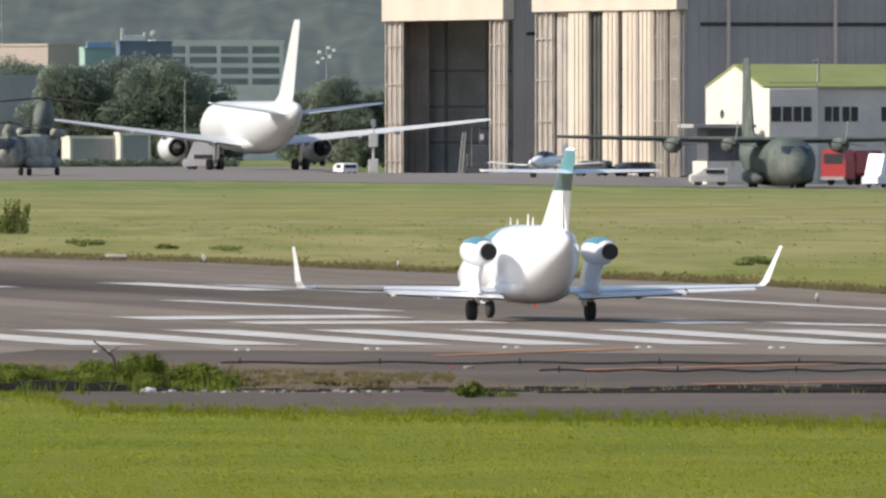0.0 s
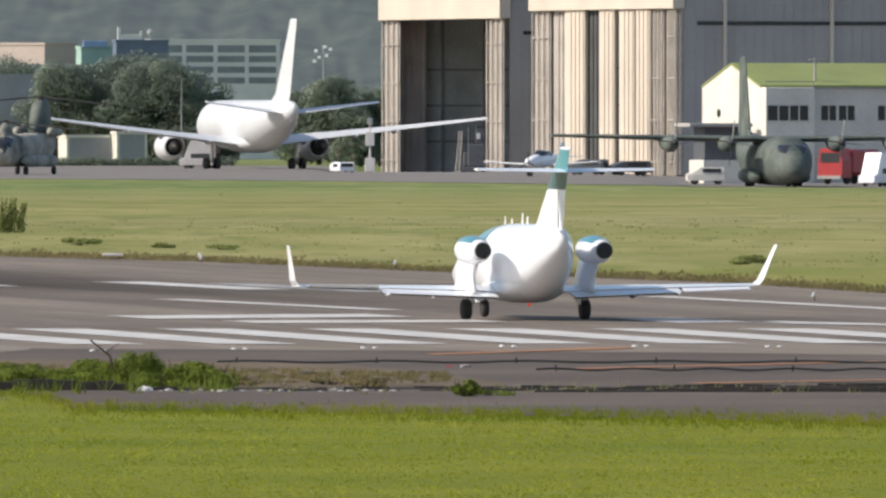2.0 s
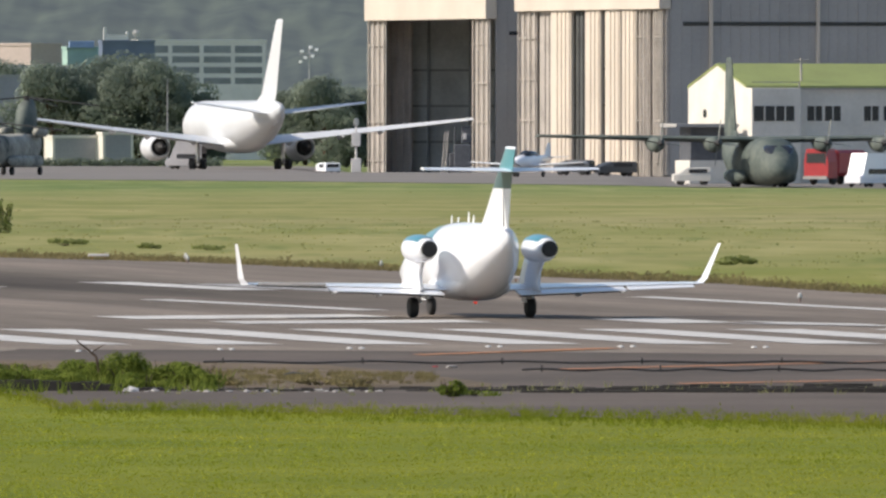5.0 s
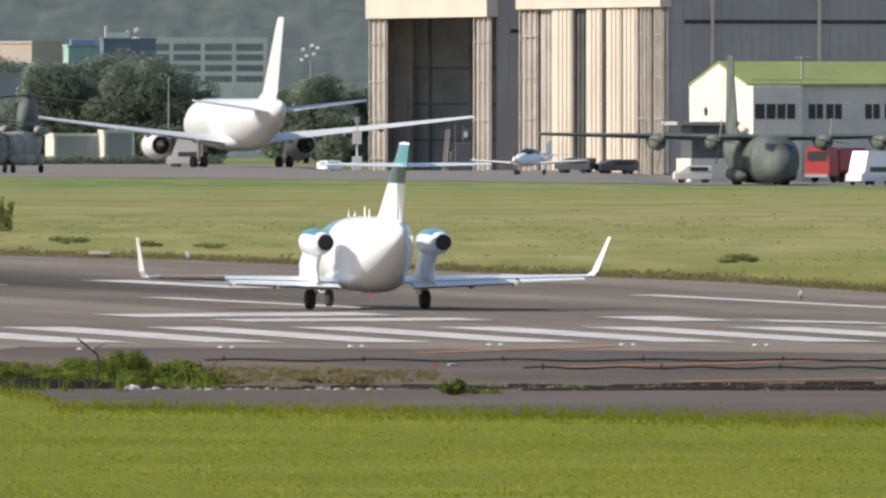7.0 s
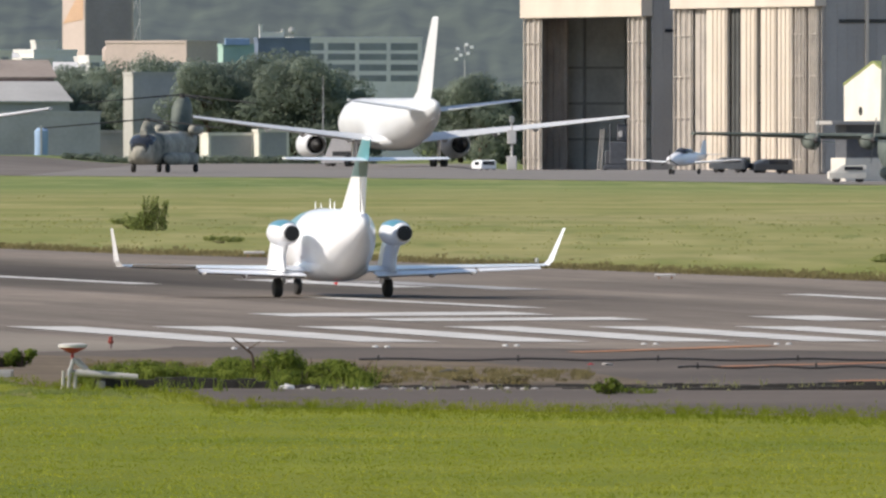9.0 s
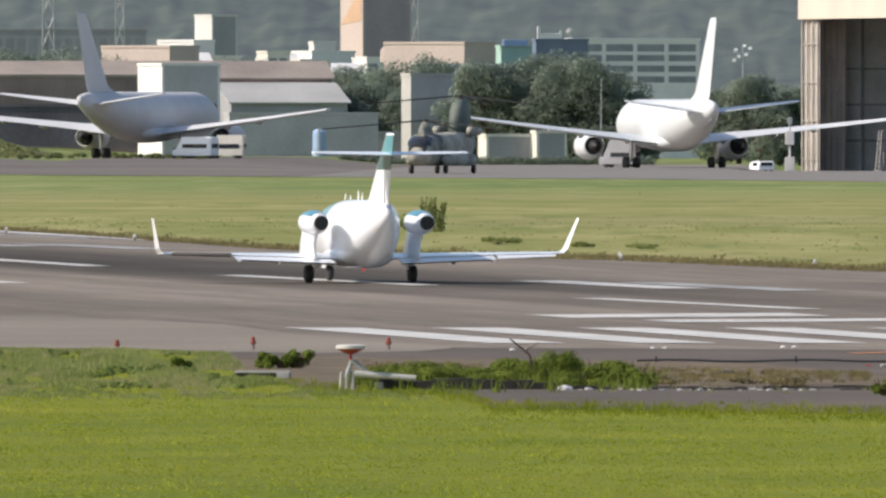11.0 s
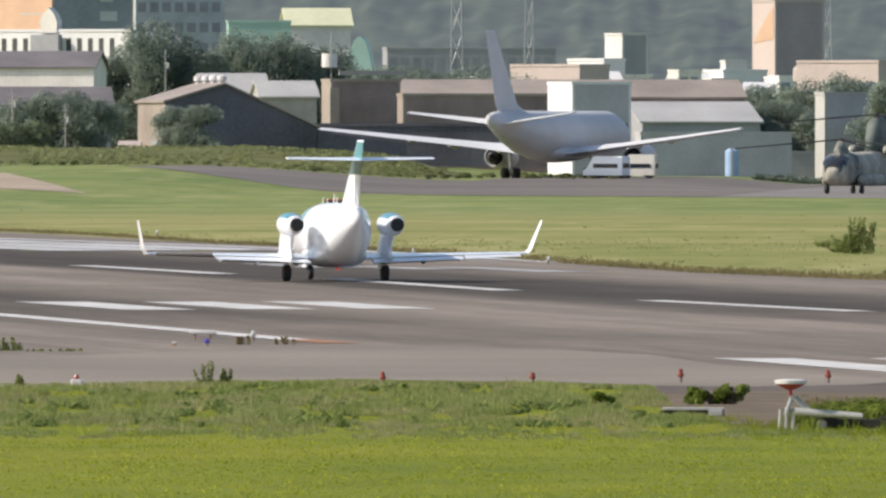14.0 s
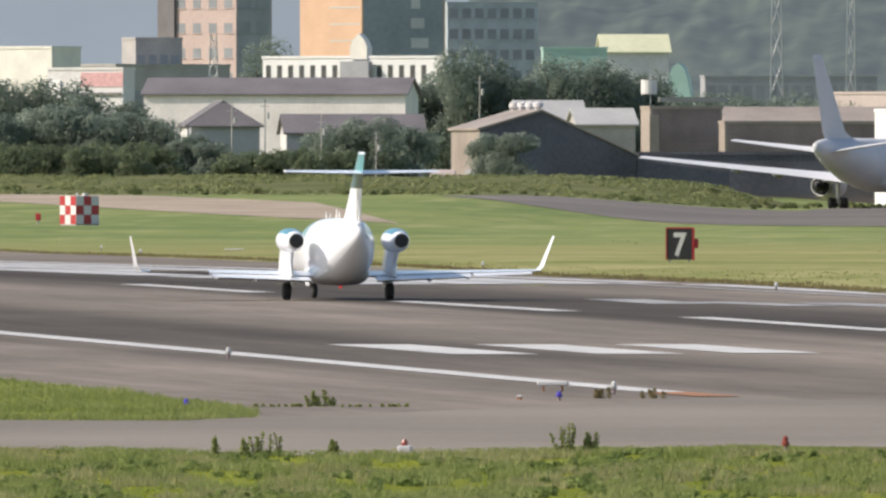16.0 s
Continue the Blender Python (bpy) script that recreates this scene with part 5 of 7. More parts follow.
col = blk("colonnade", (-186.84, -186.26, -160.90), 2550, 20.43, -24, M_WHITEW, "long white colonnaded hall with an arched cupola", front_m=M_WHITEW)
cw = (-164.04 - (-189.79))
# flat dark panels imitate shaded openings in the solid front
for i in range(15):
    part("arch_shade", boxed((i + 0.3) * cw / 15, (i + 0.74) * cw / 15, -0.03, 0.0, 14.2, 17.0), M_GAP, col, "dark panel for the shade between columns")
cx_ = (-174.82 - (-189.79))
part("cupola", loft(bmesh.new(), [[(cx_ + x, yy, zz + 18.72 - 0.9) for x, zz in ((-1.3, 0), (1.3, 0), (1.35, 1.6), (0.9, 2.6), (0, 3.5), (-0.9, 2.6), (-1.35, 1.6))] for yy in (-0.3, 1.2)]), M_WALL, col, "arched cream cupola gable")
part("porch", boxed(cx_ - 2.2, cx_ + 2.2, -1.5, -0.35, 0, 18.39 - 0.9), M_SHADE, col)
ora = blk("office_tower", (-207.1, -196.4, -184.2), 2900, 35.37, 38, M_ORNG, "orange clad office tower with dark glass front", front_m=M_DKGLASS, z=2.05)
for k in range(6):
    zz = 24.30 - 0.9 + k * 2.6
    part("strip_window", boxed(-0.04, 0, 0.5, 9, zz, zz + 0.25), M_ZINC, ora, "thin window strip")
# pale panels on the glass front imitate bright reflections
for k in range(3):
    part("painted_reflection", boxed(9.3, 12.6 - 0.8 * k, -0.05, 0, 26.86 - 0.9 + 3.1 * k - 2, 24.08 + 3.1 * k - 1.7), M_TOWN, ora, "pale panel painted as a reflection in the glass")
blk("office_block", (-186.90, -186.12, -172.18), 2950, 31.76, 16, M_SHEETB, "grey glazed office block", storeys=9, bays=7, z=2.05)
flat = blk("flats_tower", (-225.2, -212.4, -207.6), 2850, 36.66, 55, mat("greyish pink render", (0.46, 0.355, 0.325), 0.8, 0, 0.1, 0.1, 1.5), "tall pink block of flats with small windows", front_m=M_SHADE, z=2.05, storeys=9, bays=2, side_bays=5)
part("dark_stair", boxed(-0.6, 0.0, 11.9, 15.2, 0, 30), M_SLATE, flat, "dark stair shaft")
blk("town_house", (-231.74, -218.69, -203.27), 2700, 20.34, 40, M_CONC, "long grey low building", storeys=1, bays=8, z=2.05)
blk("town_house", (-219.80, -217.44, -211.13), 2720, 24.35, 30, M_CONC, "grey terraced building", storeys=2, bays=4, z=2.05)
blk("town_house", (-232.13, -219.56, -216.14), 2600, 22.19, 60, M_WALL, "cream flat-roofed building", z=2.05)
shop = blk("shop_building", (-212.04, -201.4, -200.2), 2500, 18.6, 65, M_TOWN, "low white shop with a faded red fascia", z=2.05)
part("fascia", boxed(-0.1, -0.01, 0.0, 6.5, 14.3, 16.2), mat("faded red", (0.62, 0.36, 0.36), 0.7), shop, "faded red fascia board")
part("shop_sign", boxed(-0.3, -0.01, 9.6, 11.4, 12.6, 15.2), M_WHITEW, shop, "white sign board")
part("awning", boxed(-0.4, -0.01, 0.3, 9.2, 13.2, 13.5), M_SLATE, shop, "dark awning edge")
gable_block("green_hall", -147.65, 2700, 8, (-140.39 - (-149.93)), 10, 21.77 - 0.9, 24.19 - 0.9, M_TOWN, M_PALER, "hall with pale yellow metal roof", z=1.50)
blk("green_hall", (-154.03, -153.51, -144.76), 2650, 22.41, 8, M_TEALR, "low hall with teal metal cladding", z=1.97)
dome = thing("dome_hall", pose(-131.63, 2600, 0.90), "teal domed hall among the trees", "building", kind="structure")
part("dome", body(bmesh.new(), [(-4, 0, 0, 2.6, 20.13 - 0.9), (6, 0, 0, 2.6, 20.13 - 0.9)], 24), M_TEALR, dome)
blk("town_house", (-147.65, -146.49, -119.17), 2980, 20.25, 8, M_SHADE, "row of hazy grey town buildings", storeys=3, bays=14, z=0.9)

# the grassy bank at the foot of the far sheds
M_BANK = leaf_mat("overgrown bank", (0.15, 0.175, 0.07), (0.29, 0.285, 0.125), 0.12)


def bank():
    vs, fs = [], []
    xs = np.linspace(-320, -88.51, 90)
    for i, x in enumerate(xs):
        taper = smoothstep(0, 9, xs[-1] - x)
        h = (1.75 + 0.5 * noise.noise((x * 0.08, 0, 3)) + 0.25 * noise.noise((x * 0.5, 1, 3))) * taper
        for k, f in enumerate((0, 0.25, 0.55, 0.85, 1.0, 0.8, 0)):
            y = 1915 + 22 * k + 3 * noise.noise((x * 0.1, k, 5))
            vs.append((x, y, ground_z(y, x) - 0.03 + h * f + 0.1 * noise.noise((x * 0.7, k, 9)) * f))
    for i in range(len(xs) - 1):
        for k in range(6):
            a = i * 7 + k
            fs.append((a, a + 7, a + 8, a + 1))
    return tagged(mesh_ob("grass_bank", vs, fs, M_BANK, smooth=True), "low overgrown grass bank at the field's boundary", "bank", kind="structure")


bank()

# trees behind the apron and in the town
# scrub is paled the same way, with haze in its colour
M_SCRUBLEAF = leaf_mat("hazed scrub leaves", (0.16, 0.20, 0.125), (0.25, 0.285, 0.165), 0.15, 0.7)
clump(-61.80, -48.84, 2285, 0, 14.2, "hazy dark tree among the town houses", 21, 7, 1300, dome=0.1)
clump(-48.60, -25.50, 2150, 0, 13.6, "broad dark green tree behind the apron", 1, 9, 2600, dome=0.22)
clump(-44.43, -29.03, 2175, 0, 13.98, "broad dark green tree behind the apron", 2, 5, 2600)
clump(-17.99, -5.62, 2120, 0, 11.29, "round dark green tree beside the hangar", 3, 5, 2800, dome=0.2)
clump(-74.38, -59.52, 2330, 0.9, 12.23, "dark green tree between the sheds", 4, 7, 2000, dome=0.15)
clump(-65.35, -56.87, 2240, 0.9, 10.28, "dark green tree between the sheds", 5, 4, 2000, dome=0.1)
clump(-90.33, -74.81, 2420, 0.9, 14.54, "small dark tree in the town", 6, 9, 1200, dome=0.1)
clump(-124.53, -101.71, 2480, 0.9, 15.38, "dark tree behind the brick hall", 7, 11, 1400, dome=0.1)
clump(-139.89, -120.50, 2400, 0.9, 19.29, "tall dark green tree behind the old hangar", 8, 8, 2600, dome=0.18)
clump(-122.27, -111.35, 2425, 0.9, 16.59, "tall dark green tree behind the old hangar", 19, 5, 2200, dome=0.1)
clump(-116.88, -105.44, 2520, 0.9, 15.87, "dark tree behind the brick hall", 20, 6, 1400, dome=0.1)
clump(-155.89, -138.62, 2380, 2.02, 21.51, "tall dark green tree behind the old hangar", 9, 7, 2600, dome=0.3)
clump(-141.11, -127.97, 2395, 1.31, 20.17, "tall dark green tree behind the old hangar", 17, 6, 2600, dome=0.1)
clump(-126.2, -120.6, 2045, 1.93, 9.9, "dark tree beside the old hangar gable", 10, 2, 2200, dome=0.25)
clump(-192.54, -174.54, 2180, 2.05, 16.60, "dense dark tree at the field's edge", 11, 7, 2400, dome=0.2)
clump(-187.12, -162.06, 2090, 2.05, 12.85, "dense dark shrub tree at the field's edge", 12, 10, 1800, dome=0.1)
clump(-158.97, -152.62, 2030, 2.05, 9.26, "round dark bush at the field's edge", 13, 3, 2000, dome=0.2)
clump(-178.32, -156.19, 2015, 2.05, 8.32, "dark green scrub on the boundary bank", 14, 12, 900, M_SCRUBLEAF, dome=0.05)
clump(-152.31, -138.06, 2022, 2.05, 7.55, "low green scrub on the boundary bank", 18, 12, 700, M_SCRUBLEAF, dome=0.05)
clump(-146.19, -134.17, 2090, 2.05, 11.02, "dark tree among the low houses", 15, 4, 2200, dome=0.2)
clump(-204.23, -195.94, 2750, 2.05, 26.70, "hazy green tree between the towers", 16, 3, 1500)

def low_hedge(x0, x1, y, height, label, seed):
    """A clipped strip of shrubs on the apron's far side."""
    r = random.Random(seed)
    h = thing("low_hedge", pose(0, 0, 0), label, "hedge")
    vs, fs = [], []
    x = x0
    while x < x1:
        k = height * r.uniform(0.7, 1.1)
        leaves(vs, fs, (x, y + r.uniform(-0.6, 0.6), ground_z(y, x) + k * 0.5), 0.8, 0.6, k * 0.6, 120, 0.14, r)
        part("stem", tube(bmesh.new(), (x, y, ground_z(y, x) - 0.05), (x + 0.1, y, ground_z(y, x) + k * 0.6), 0.04, 0.02, 5), M_BARK, h)
        x += 0.6
    mesh_ob("foliage", vs, fs, M_LEAF, h)
    return h


low_hedge(-44.5, -24.0, 2066, 0.95, "low dark green hedge along the apron's back edge", 71)
low_hedge(-60.0, -46.5, 2085, 0.9, "low dark green hedge before the grey sheds", 72)


def utility_pole(x, y, z, height, label):
    """A concrete pole with a cross-arm and a lamp or drum near its head."""
    p = thing("utility_pole", pose(x, y, z), label, "pole", "utility poles in the town")
    part("pole", tube(bmesh.new(), (0, 0, 0), (0, 0, height), 0.10, 0.07, 8), M_CONC, p)
    part("cross_arm", boxed(-0.5, 0.5, -0.05, 0.05, height - 0.85, height - 0.77), M_MAST, p)
    part("transformer", tube(bmesh.new(), (0.32, 0, height - 2.2), (0.32, 0, height - 1.5), 0.17, n=10), M_ZINC, p, "pale drum")
    return p


for px, py, top in ((-129.51, 2110, 14.64), (-136.46, 2040, 8.24), (-143.83, 2060, 10.04), (-152.97, 2100, 11.93), (-155.92, 2090, 11.39),
                    (-150.68, 2480, 19.64)):
    utility_pole(px, py, 1.9, top - 0.9, "pale concrete utility pole among the houses")

fl = thing("floodlight_mast", pose(-14.62, 2250, 0), "white floodlight cluster on a tall mast above the trees", "lamp post")
part("mast", tube(bmesh.new(), (0, 0, 0), (0, 0, 14.60), 0.12, 0.08), M_MAST, fl)
for k, (dx, dz) in enumerate(((-0.9, -0.3), (0.2, 0.2), (0.9, -0.1), (-0.5, -1.1), (0.4, -0.9), (-1.1, -1.6))):
    part("floodlight", box(bmesh.new(), dx - 0.22, dx + 0.22, -0.25, 0.1, 14.31 + dz - 0.18, 14.31 + dz + 0.18, 0.03), M_WHITE, fl)
part("crossbar", box(bmesh.new(), -1.2, 1.1, 0.1, 0.2, 14.31 - 0.7, 14.31 - 0.55, 0.02), M_MAST, fl)


# ---- things on the apron ----
def van(x, y, z, rz, paint, label, length=4.6, height=1.95):
    v = thing("van", pose(x, y, z, 0, 0, rz), label, "van")
    part("body", loft(bmesh.new(), [[(sx * w, yy, zz) for sx, zz in ((-1, 0.35), (1, 0.35), (1.02, 0.9), (0.9, top), (-0.9, top), (-1.02, 0.9))] for yy, w, top in ((-length / 2, 0.82, height - 0.1), (-length / 2 + 0.2, 0.88, height), (length / 2 - 1.3, 0.88, height), (length / 2 - 0.5, 0.86, 1.15), (length / 2, 0.8, 0.95))]), paint, v)
    part("rear_window", boxed(-0.65, 0.65, -length / 2 - 0.02, -length / 2 + 0.02, min(1.15, height - 0.5), min(1.65, height - 0.12)), M_GLASS, v)
    for sx in (-1, 1):
        part("side_window", boxed(sx * 0.9, sx * 0.94, -length / 2 + 0.5, length / 2 - 1.4, min(1.15, height - 0.5), min(1.6, height - 0.15)), M_GLASS, v)
        for yy in (-length * 0.3, length * 0.3):
            wheel("wheel", v, sx * 0.75, yy, 0.33, 0.22)
    return v


van(-10.31, 1890, ground_z(1890, -10.31) + 0.03, 20, M_WHITE, "small white van parked near the tanker", 3.2, 1.25)


def red_truck(x, y, rz):
    t = thing("fire_truck", pose(x, y, ground_z(y, x) + 0.03, 0, 0, rz), "red airfield fire truck standing behind the transport", "truck")
    part("cab", loft(bmesh.new(), [[(sx, yy, zz) for sx, zz in ((-1.25, 0.6), (1.25, 0.6), (1.25, 2.1), (1.0, 3.3), (-1.0, 3.3), (-1.25, 2.1))] for yy in (2.2, 3.7, 4.1)]), M_RED, t, "red cab")
    part("tank_body", box(bmesh.new(), -1.25, 1.25, -4.0, 2.1, 0.8, 3.2, 0.3), M_RED, t, "red tank body")
    part("windscreen", boxed(-0.95, 0.95, 4.1, 4.14, 2.0, 2.9), M_GLASS, t)
    part("turret", tube(bmesh.new(), (0, 3.0, 3.3), (0, 4.2, 3.55), 0.12), M_STEEL, t)
    part("bumper", boxed(-1.2, 1.2, 4.12, 4.35, 0.5, 0.8), M_CONC, t)
    for sx in (-1, 1):
        for yy in (-2.8, -1.3, 2.6):
            wheel("wheel", t, sx * 1.0, yy, 0.6, 0.4)
    return t


red_truck(37.8, 1650, 152)
van(39.2, 1585, -0.72, 150, M_WHITE, "tall white service van on the apron", 6.0, 3.0)


def light_plane(x, y, rz, label):
    """A small low-wing propeller aircraft."""
    a = thing("light_plane", pose(x, y, ground_z(y, x) + 0.03, 0, 0, rz), label, "airplane", "light planes on the apron")
    part("fuselage", body(bmesh.new(), [(4.0, 0, 1.3, 0.1, 0.1), (3.7, 0, 1.3, 0.45, 0.42), (2.5, 0, 1.35, 0.6, 0.6), (0.5, 0, 1.5, 0.65, 0.75), (-1.5, 0, 1.5, 0.5, 0.55), (-5.0, 0, 1.7, 0.12, 0.18)], 18), M_WHITE, a, smooth=True)
    part("canopy", body(bmesh.new(), [(2.2, 0, 1.8, 0.4, 0.15), (1.2, 0, 2.0, 0.55, 0.42), (-0.6, 0, 2.0, 0.5, 0.35), (-1.4, 0, 1.9, 0.3, 0.12)], 16), M_GLASS, a, "dark canopy", True)
    for sx in (-1, 1):
        part("wing", foil(bmesh.new(), [((0, 1.4, 1.0), 2.0, 0.3), ((sx * 5.6, 1.1, 1.35), 1.2, 0.16)]), M_WHITE, a)
        part("stabilizer", foil(bmesh.new(), [((0, -4.0, 1.8), 1.1, 0.12), ((sx * 1.9, -4.2, 1.85), 0.7, 0.08)]), M_WHITE, a)
        part("gear_leg", tube(bmesh.new(), (sx * 1.4, 0.4, 1.0), (sx * 1.4, 0.4, 0.25), 0.06), M_STEEL, a)
        wheel("main_wheel", a, sx * 1.4, 0.4, 0.26, 0.2)
    part("nose_leg", tube(bmesh.new(), (0, 3.2, 1.0), (0, 3.2, 0.22), 0.05), M_STEEL, a)
    wheel("nose_wheel", a, 0, 3.2, 0.22, 0.16)
    part("fin", foil(bmesh.new(), [((0, -3.3, 1.8), 1.7, 0.14), ((0, -4.2, 3.1), 0.8, 0.08)], True), M_WHITE, a)
    for k in range(3):
        ang = math.pi * (0.5 + k * 2 / 3)
        part("propeller_blade", tube(bmesh.new(), (0, 4.05, 1.3), (math.cos(ang), 4.05, 1.3 + math.sin(ang)), 0.06, 0.03, 5), M_DARK, a)
    return a


light_plane(9.6, 1640, 158, "small white low-wing propeller plane on the apron")





def boarding_lift(x, y):
    """A high-lift truck: a tall dark van body with a hood and a ladder at its side."""
    t = thing("boarding_lift", pose(x, y, ground_z(y, x) + 0.03), "dark high-lift truck with a hooded body and pale ladder", "truck")
    part("chassis", box(bmesh.new(), -1.25, 1.25, -2.5, 3, 0.5, 1.0, 0.05), M_SHADOWY, t)
    part("van_body", box(bmesh.new(), -0.6, 1.2, -2.2, 1.6, 1.0, 3.4, 0.08), M_SHADOWY, t, "dark van body")
    part("cab", box(bmesh.new(), -1.1, 1.1, 1.7, 3, 1.0, 2.5, 0.12), M_SHADOWY, t)
    for sx in (-0.5, 1.1):
        part("lift_post", tube(bmesh.new(), (sx, -0.5, 3.3), (sx, -0.5, 5.2), 0.1, n=8), M_SHADOWY, t)
    part("hood", box(bmesh.new(), 0.2, 1.25, -1.6, 0.6, 3.5, 5.2, 0.06), M_SHADOWY, t, "dark canvas hood")
    part("hood_roof", box(bmesh.new(), 0.1, 1.35, -1.7, 0.7, 5.2, 5.3, 0.02), M_SHADOWY, t)
    part("control_box", box(bmesh.new(), 0.35, 0.75, -1.75, -1.62, 3.9, 4.5, 0.03), M_TOWN, t, "small white box")
    lad = part("ladder", tube(tube(bmesh.new(), (-1.5, -1.0, 0.2), (-1.15, -1.0, 4.75), 0.07, n=6), (-1.9, -0.6, 0.2), (-1.45, -0.6, 4.75), 0.07, n=6), M_CONC, t, "pale ladder")
    for k in range(9):
        part("rung", tube(bmesh.new(), (-1.48 + 0.035 * k, -1.0, 0.5 + 0.46 * k), (-1.86 + 0.045 * k, -0.6, 0.5 + 0.46 * k), 0.035, n=5), M_CONC, lad)
    for sx in (-1, 1):
        for yy in (-1.6, 2.2):
            wheel("wheel", t, sx * 1.05, yy, 0.45, 0.3)
    return t


boarding_lift(3.55, 1880)


def helicopter(x, y, rz):
    """A tandem-rotor transport helicopter."""
    h = thing("helicopter", pose(x, y, ground_z(y, x) + 0.03, 0, 0, rz), "camouflaged tandem-rotor helicopter parked on the apron", "helicopter")
    part("fuselage", body(bmesh.new(), [(8.0, 0, 1.6, 0.3, 0.3), (7.4, 0, 1.8, 0.95, 0.9), (6.0, 0, 2.0, 1.3, 1.35), (0, 0, 2.05, 1.35, 1.4), (-5, 0, 2.15, 1.35, 1.4), (-7.5, 0, 2.6, 1.0, 0.9)], 22, 2.8), M_HELI, h, smooth=True)
    part("cockpit_glazing", body(bmesh.new(), [(7.75, 0, 2.0, 0.7, 0.5), (7.0, 0, 2.5, 1.05, 0.5), (6.2, 0, 2.8, 1.1, 0.45)], 18), M_GLASS, h, "dark glazing")
    part("front_pylon", body(bmesh.new(), [(6.4, 0, 3.2, 0.3, 0.4), (5.2, 0, 3.5, 0.5, 0.9), (3.4, 0, 3.3, 0.3, 0.5)], 14), M_HELI, h)
    part("rear_pylon", body(bmesh.new(), [(-4.0, 0, 3.6, 0.35, 0.6), (-5.4, 0, 4.4, 0.8, 1.9), (-7.4, 0, 4.6, 0.6, 1.9), (-8.2, 0, 4.8, 0.2, 1.1)], 14), M_CAMO, h, "dark green rear pylon", smooth=True)
    for yy, zz in ((5.0, 4.5), (-6.2, 6.6)):
        hub = part("rotor_hub", tube(bmesh.new(), (0, yy, zz - 0.5), (0, yy, zz + 0.1), 0.25), M_DARK, h)
        for k in range(3):
            a = 0.5 + k * 2.094
            part("rotor_blade", tube(bmesh.new(), (0, yy, zz), (9 * math.cos(a), yy + 9 * math.sin(a), zz - 0.75), 0.075, 0.05, 5), M_DARK, hub)
    for sx in (-1, 1):
        part("engine", body(bmesh.new(), [(-3.6, sx * 1.5, 3.6, 0.2, 0.2), (-4.2, sx * 1.5, 3.6, 0.45, 0.45), (-6.2, sx * 1.5, 3.6, 0.4, 0.4), (-6.6, sx * 1.5, 3.6, 0.2, 0.2)], 14), M_HELI, h, smooth=True)
        part("sponson", body(bmesh.new(), [(5, sx * 1.5, 1.2, 0.1, 0.2), (4, sx * 1.55, 1.15, 0.4, 0.5), (-4.5, sx * 1.55, 1.15, 0.4, 0.5), (-5.5, sx * 1.5, 1.3, 0.1, 0.2)], 12), M_HELI, h)
        wheel("front_wheel", h, sx * 1.5, 4.0, 0.35, 0.3)
        wheel("rear_wheel", h, sx * 1.6, -4.6, 0.35, 0.3)
    return h


helicopter(-39.7, 1700, 166).scale = (1.12, 1.12, 1.12)


def mast_lamp(x, y, h, label):
    m = thing("apron_lamp", pose(x, y, ground_z(y, x) + 0.03), label, "lamp post")
    part("post", tube(bmesh.new(), (0, 0, 0), (0, 0, h), 0.14, 0.09), M_TOWN, m)
    part("base_cabinet", box(bmesh.new(), -0.5, 0.5, -0.35, 0.35, 0, 1.4, 0.05), M_TOWN, m, "white cabinet at the foot")
    part("upper_cabinet", box(bmesh.new(), -0.45, 0.45, -0.3, 0.3, 2.6, 4.0, 0.05), M_TOWN, m)
    part("lamp_head", box(bmesh.new(), -0.25, 0.25, -0.2, 0.2, h - 0.2, h + 0.5, 0.05), M_STEEL, m)
    return m


mast_lamp(-6.95, 1790, 4.9, "white floodlight post with cabinets on the apron")
pole = thing("apron_pole", pose(-29.12, 2020, 0.03), "thin grey pole behind the tanker", "pole")
part("shaft", tube(bmesh.new(), (0, 0, 0), (0, 0, 9.5), 0.09, 0.05, 8), M_MAST, pole)
part("tip", spin(bmesh.new(), [(9.5, 0.05), (9.9, 0.03), (10.0, 0.01)], (0, 0, 0), "Z", 8), M_MAST, pole)
van(-25.9, 1935, 0.03, 70, M_SHADE, "grey ground power truck under the tanker wing", 4.2, 3.0)
van(-72.6, 1958, ground_z(1958, -72.6) + 0.02, 60, M_WHITE, "white service truck under the grey tanker", 5.0, 2.4)
van(-69.5, 1966, ground_z(1966, -69.5) + 0.02, 80, M_WALL, "cream tow truck beside the grey tanker's engine", 4.2, 2.6)
van(24.4, 1640, ground_z(1640, 24.4) + 0.03, 95, M_WALL, "low cream tow tractor on the apron", 3.6, 1.6)
M_DARKCAR = mat("dark blue-grey vehicle paint", (0.07, 0.08, 0.095), 0.5, 0, 0.1, 0.6, 4.0)
van(14.0, 1690, ground_z(1690, 14.0) + 0.03, 70, M_DARKCAR, "small dark car parked before the hangar doors", 3.6, 1.45)
van(17.9, 1690, ground_z(1690, 17.9) + 0.03, 110, M_DARKCAR, "small dark car parked before the hangar doors", 3.8, 1.4)


# ---- grass, weeds and things on the field ----
M_LENS_R = mat("red glass lens", (0.26, 0.055, 0.04), 0.3, 0, 0.1, 4, 20)
M_LENS_B = mat("blue glass lens", (0.08, 0.06, 0.42), 0.2, 0, 0.1, 4, 20)
M_LENS_W = mat("clear glass lens", (0.7, 0.7, 0.68), 0.2, 0, 0.1, 4, 20)
M_DRYWEED = leaf_mat("dry weeds", (0.24, 0.255, 0.10), (0.40, 0.375, 0.185), 0.3, 0.5)
M_SCRUB = leaf_mat("field scrub", (0.09, 0.118, 0.05), (0.20, 0.21, 0.09), 0.05)

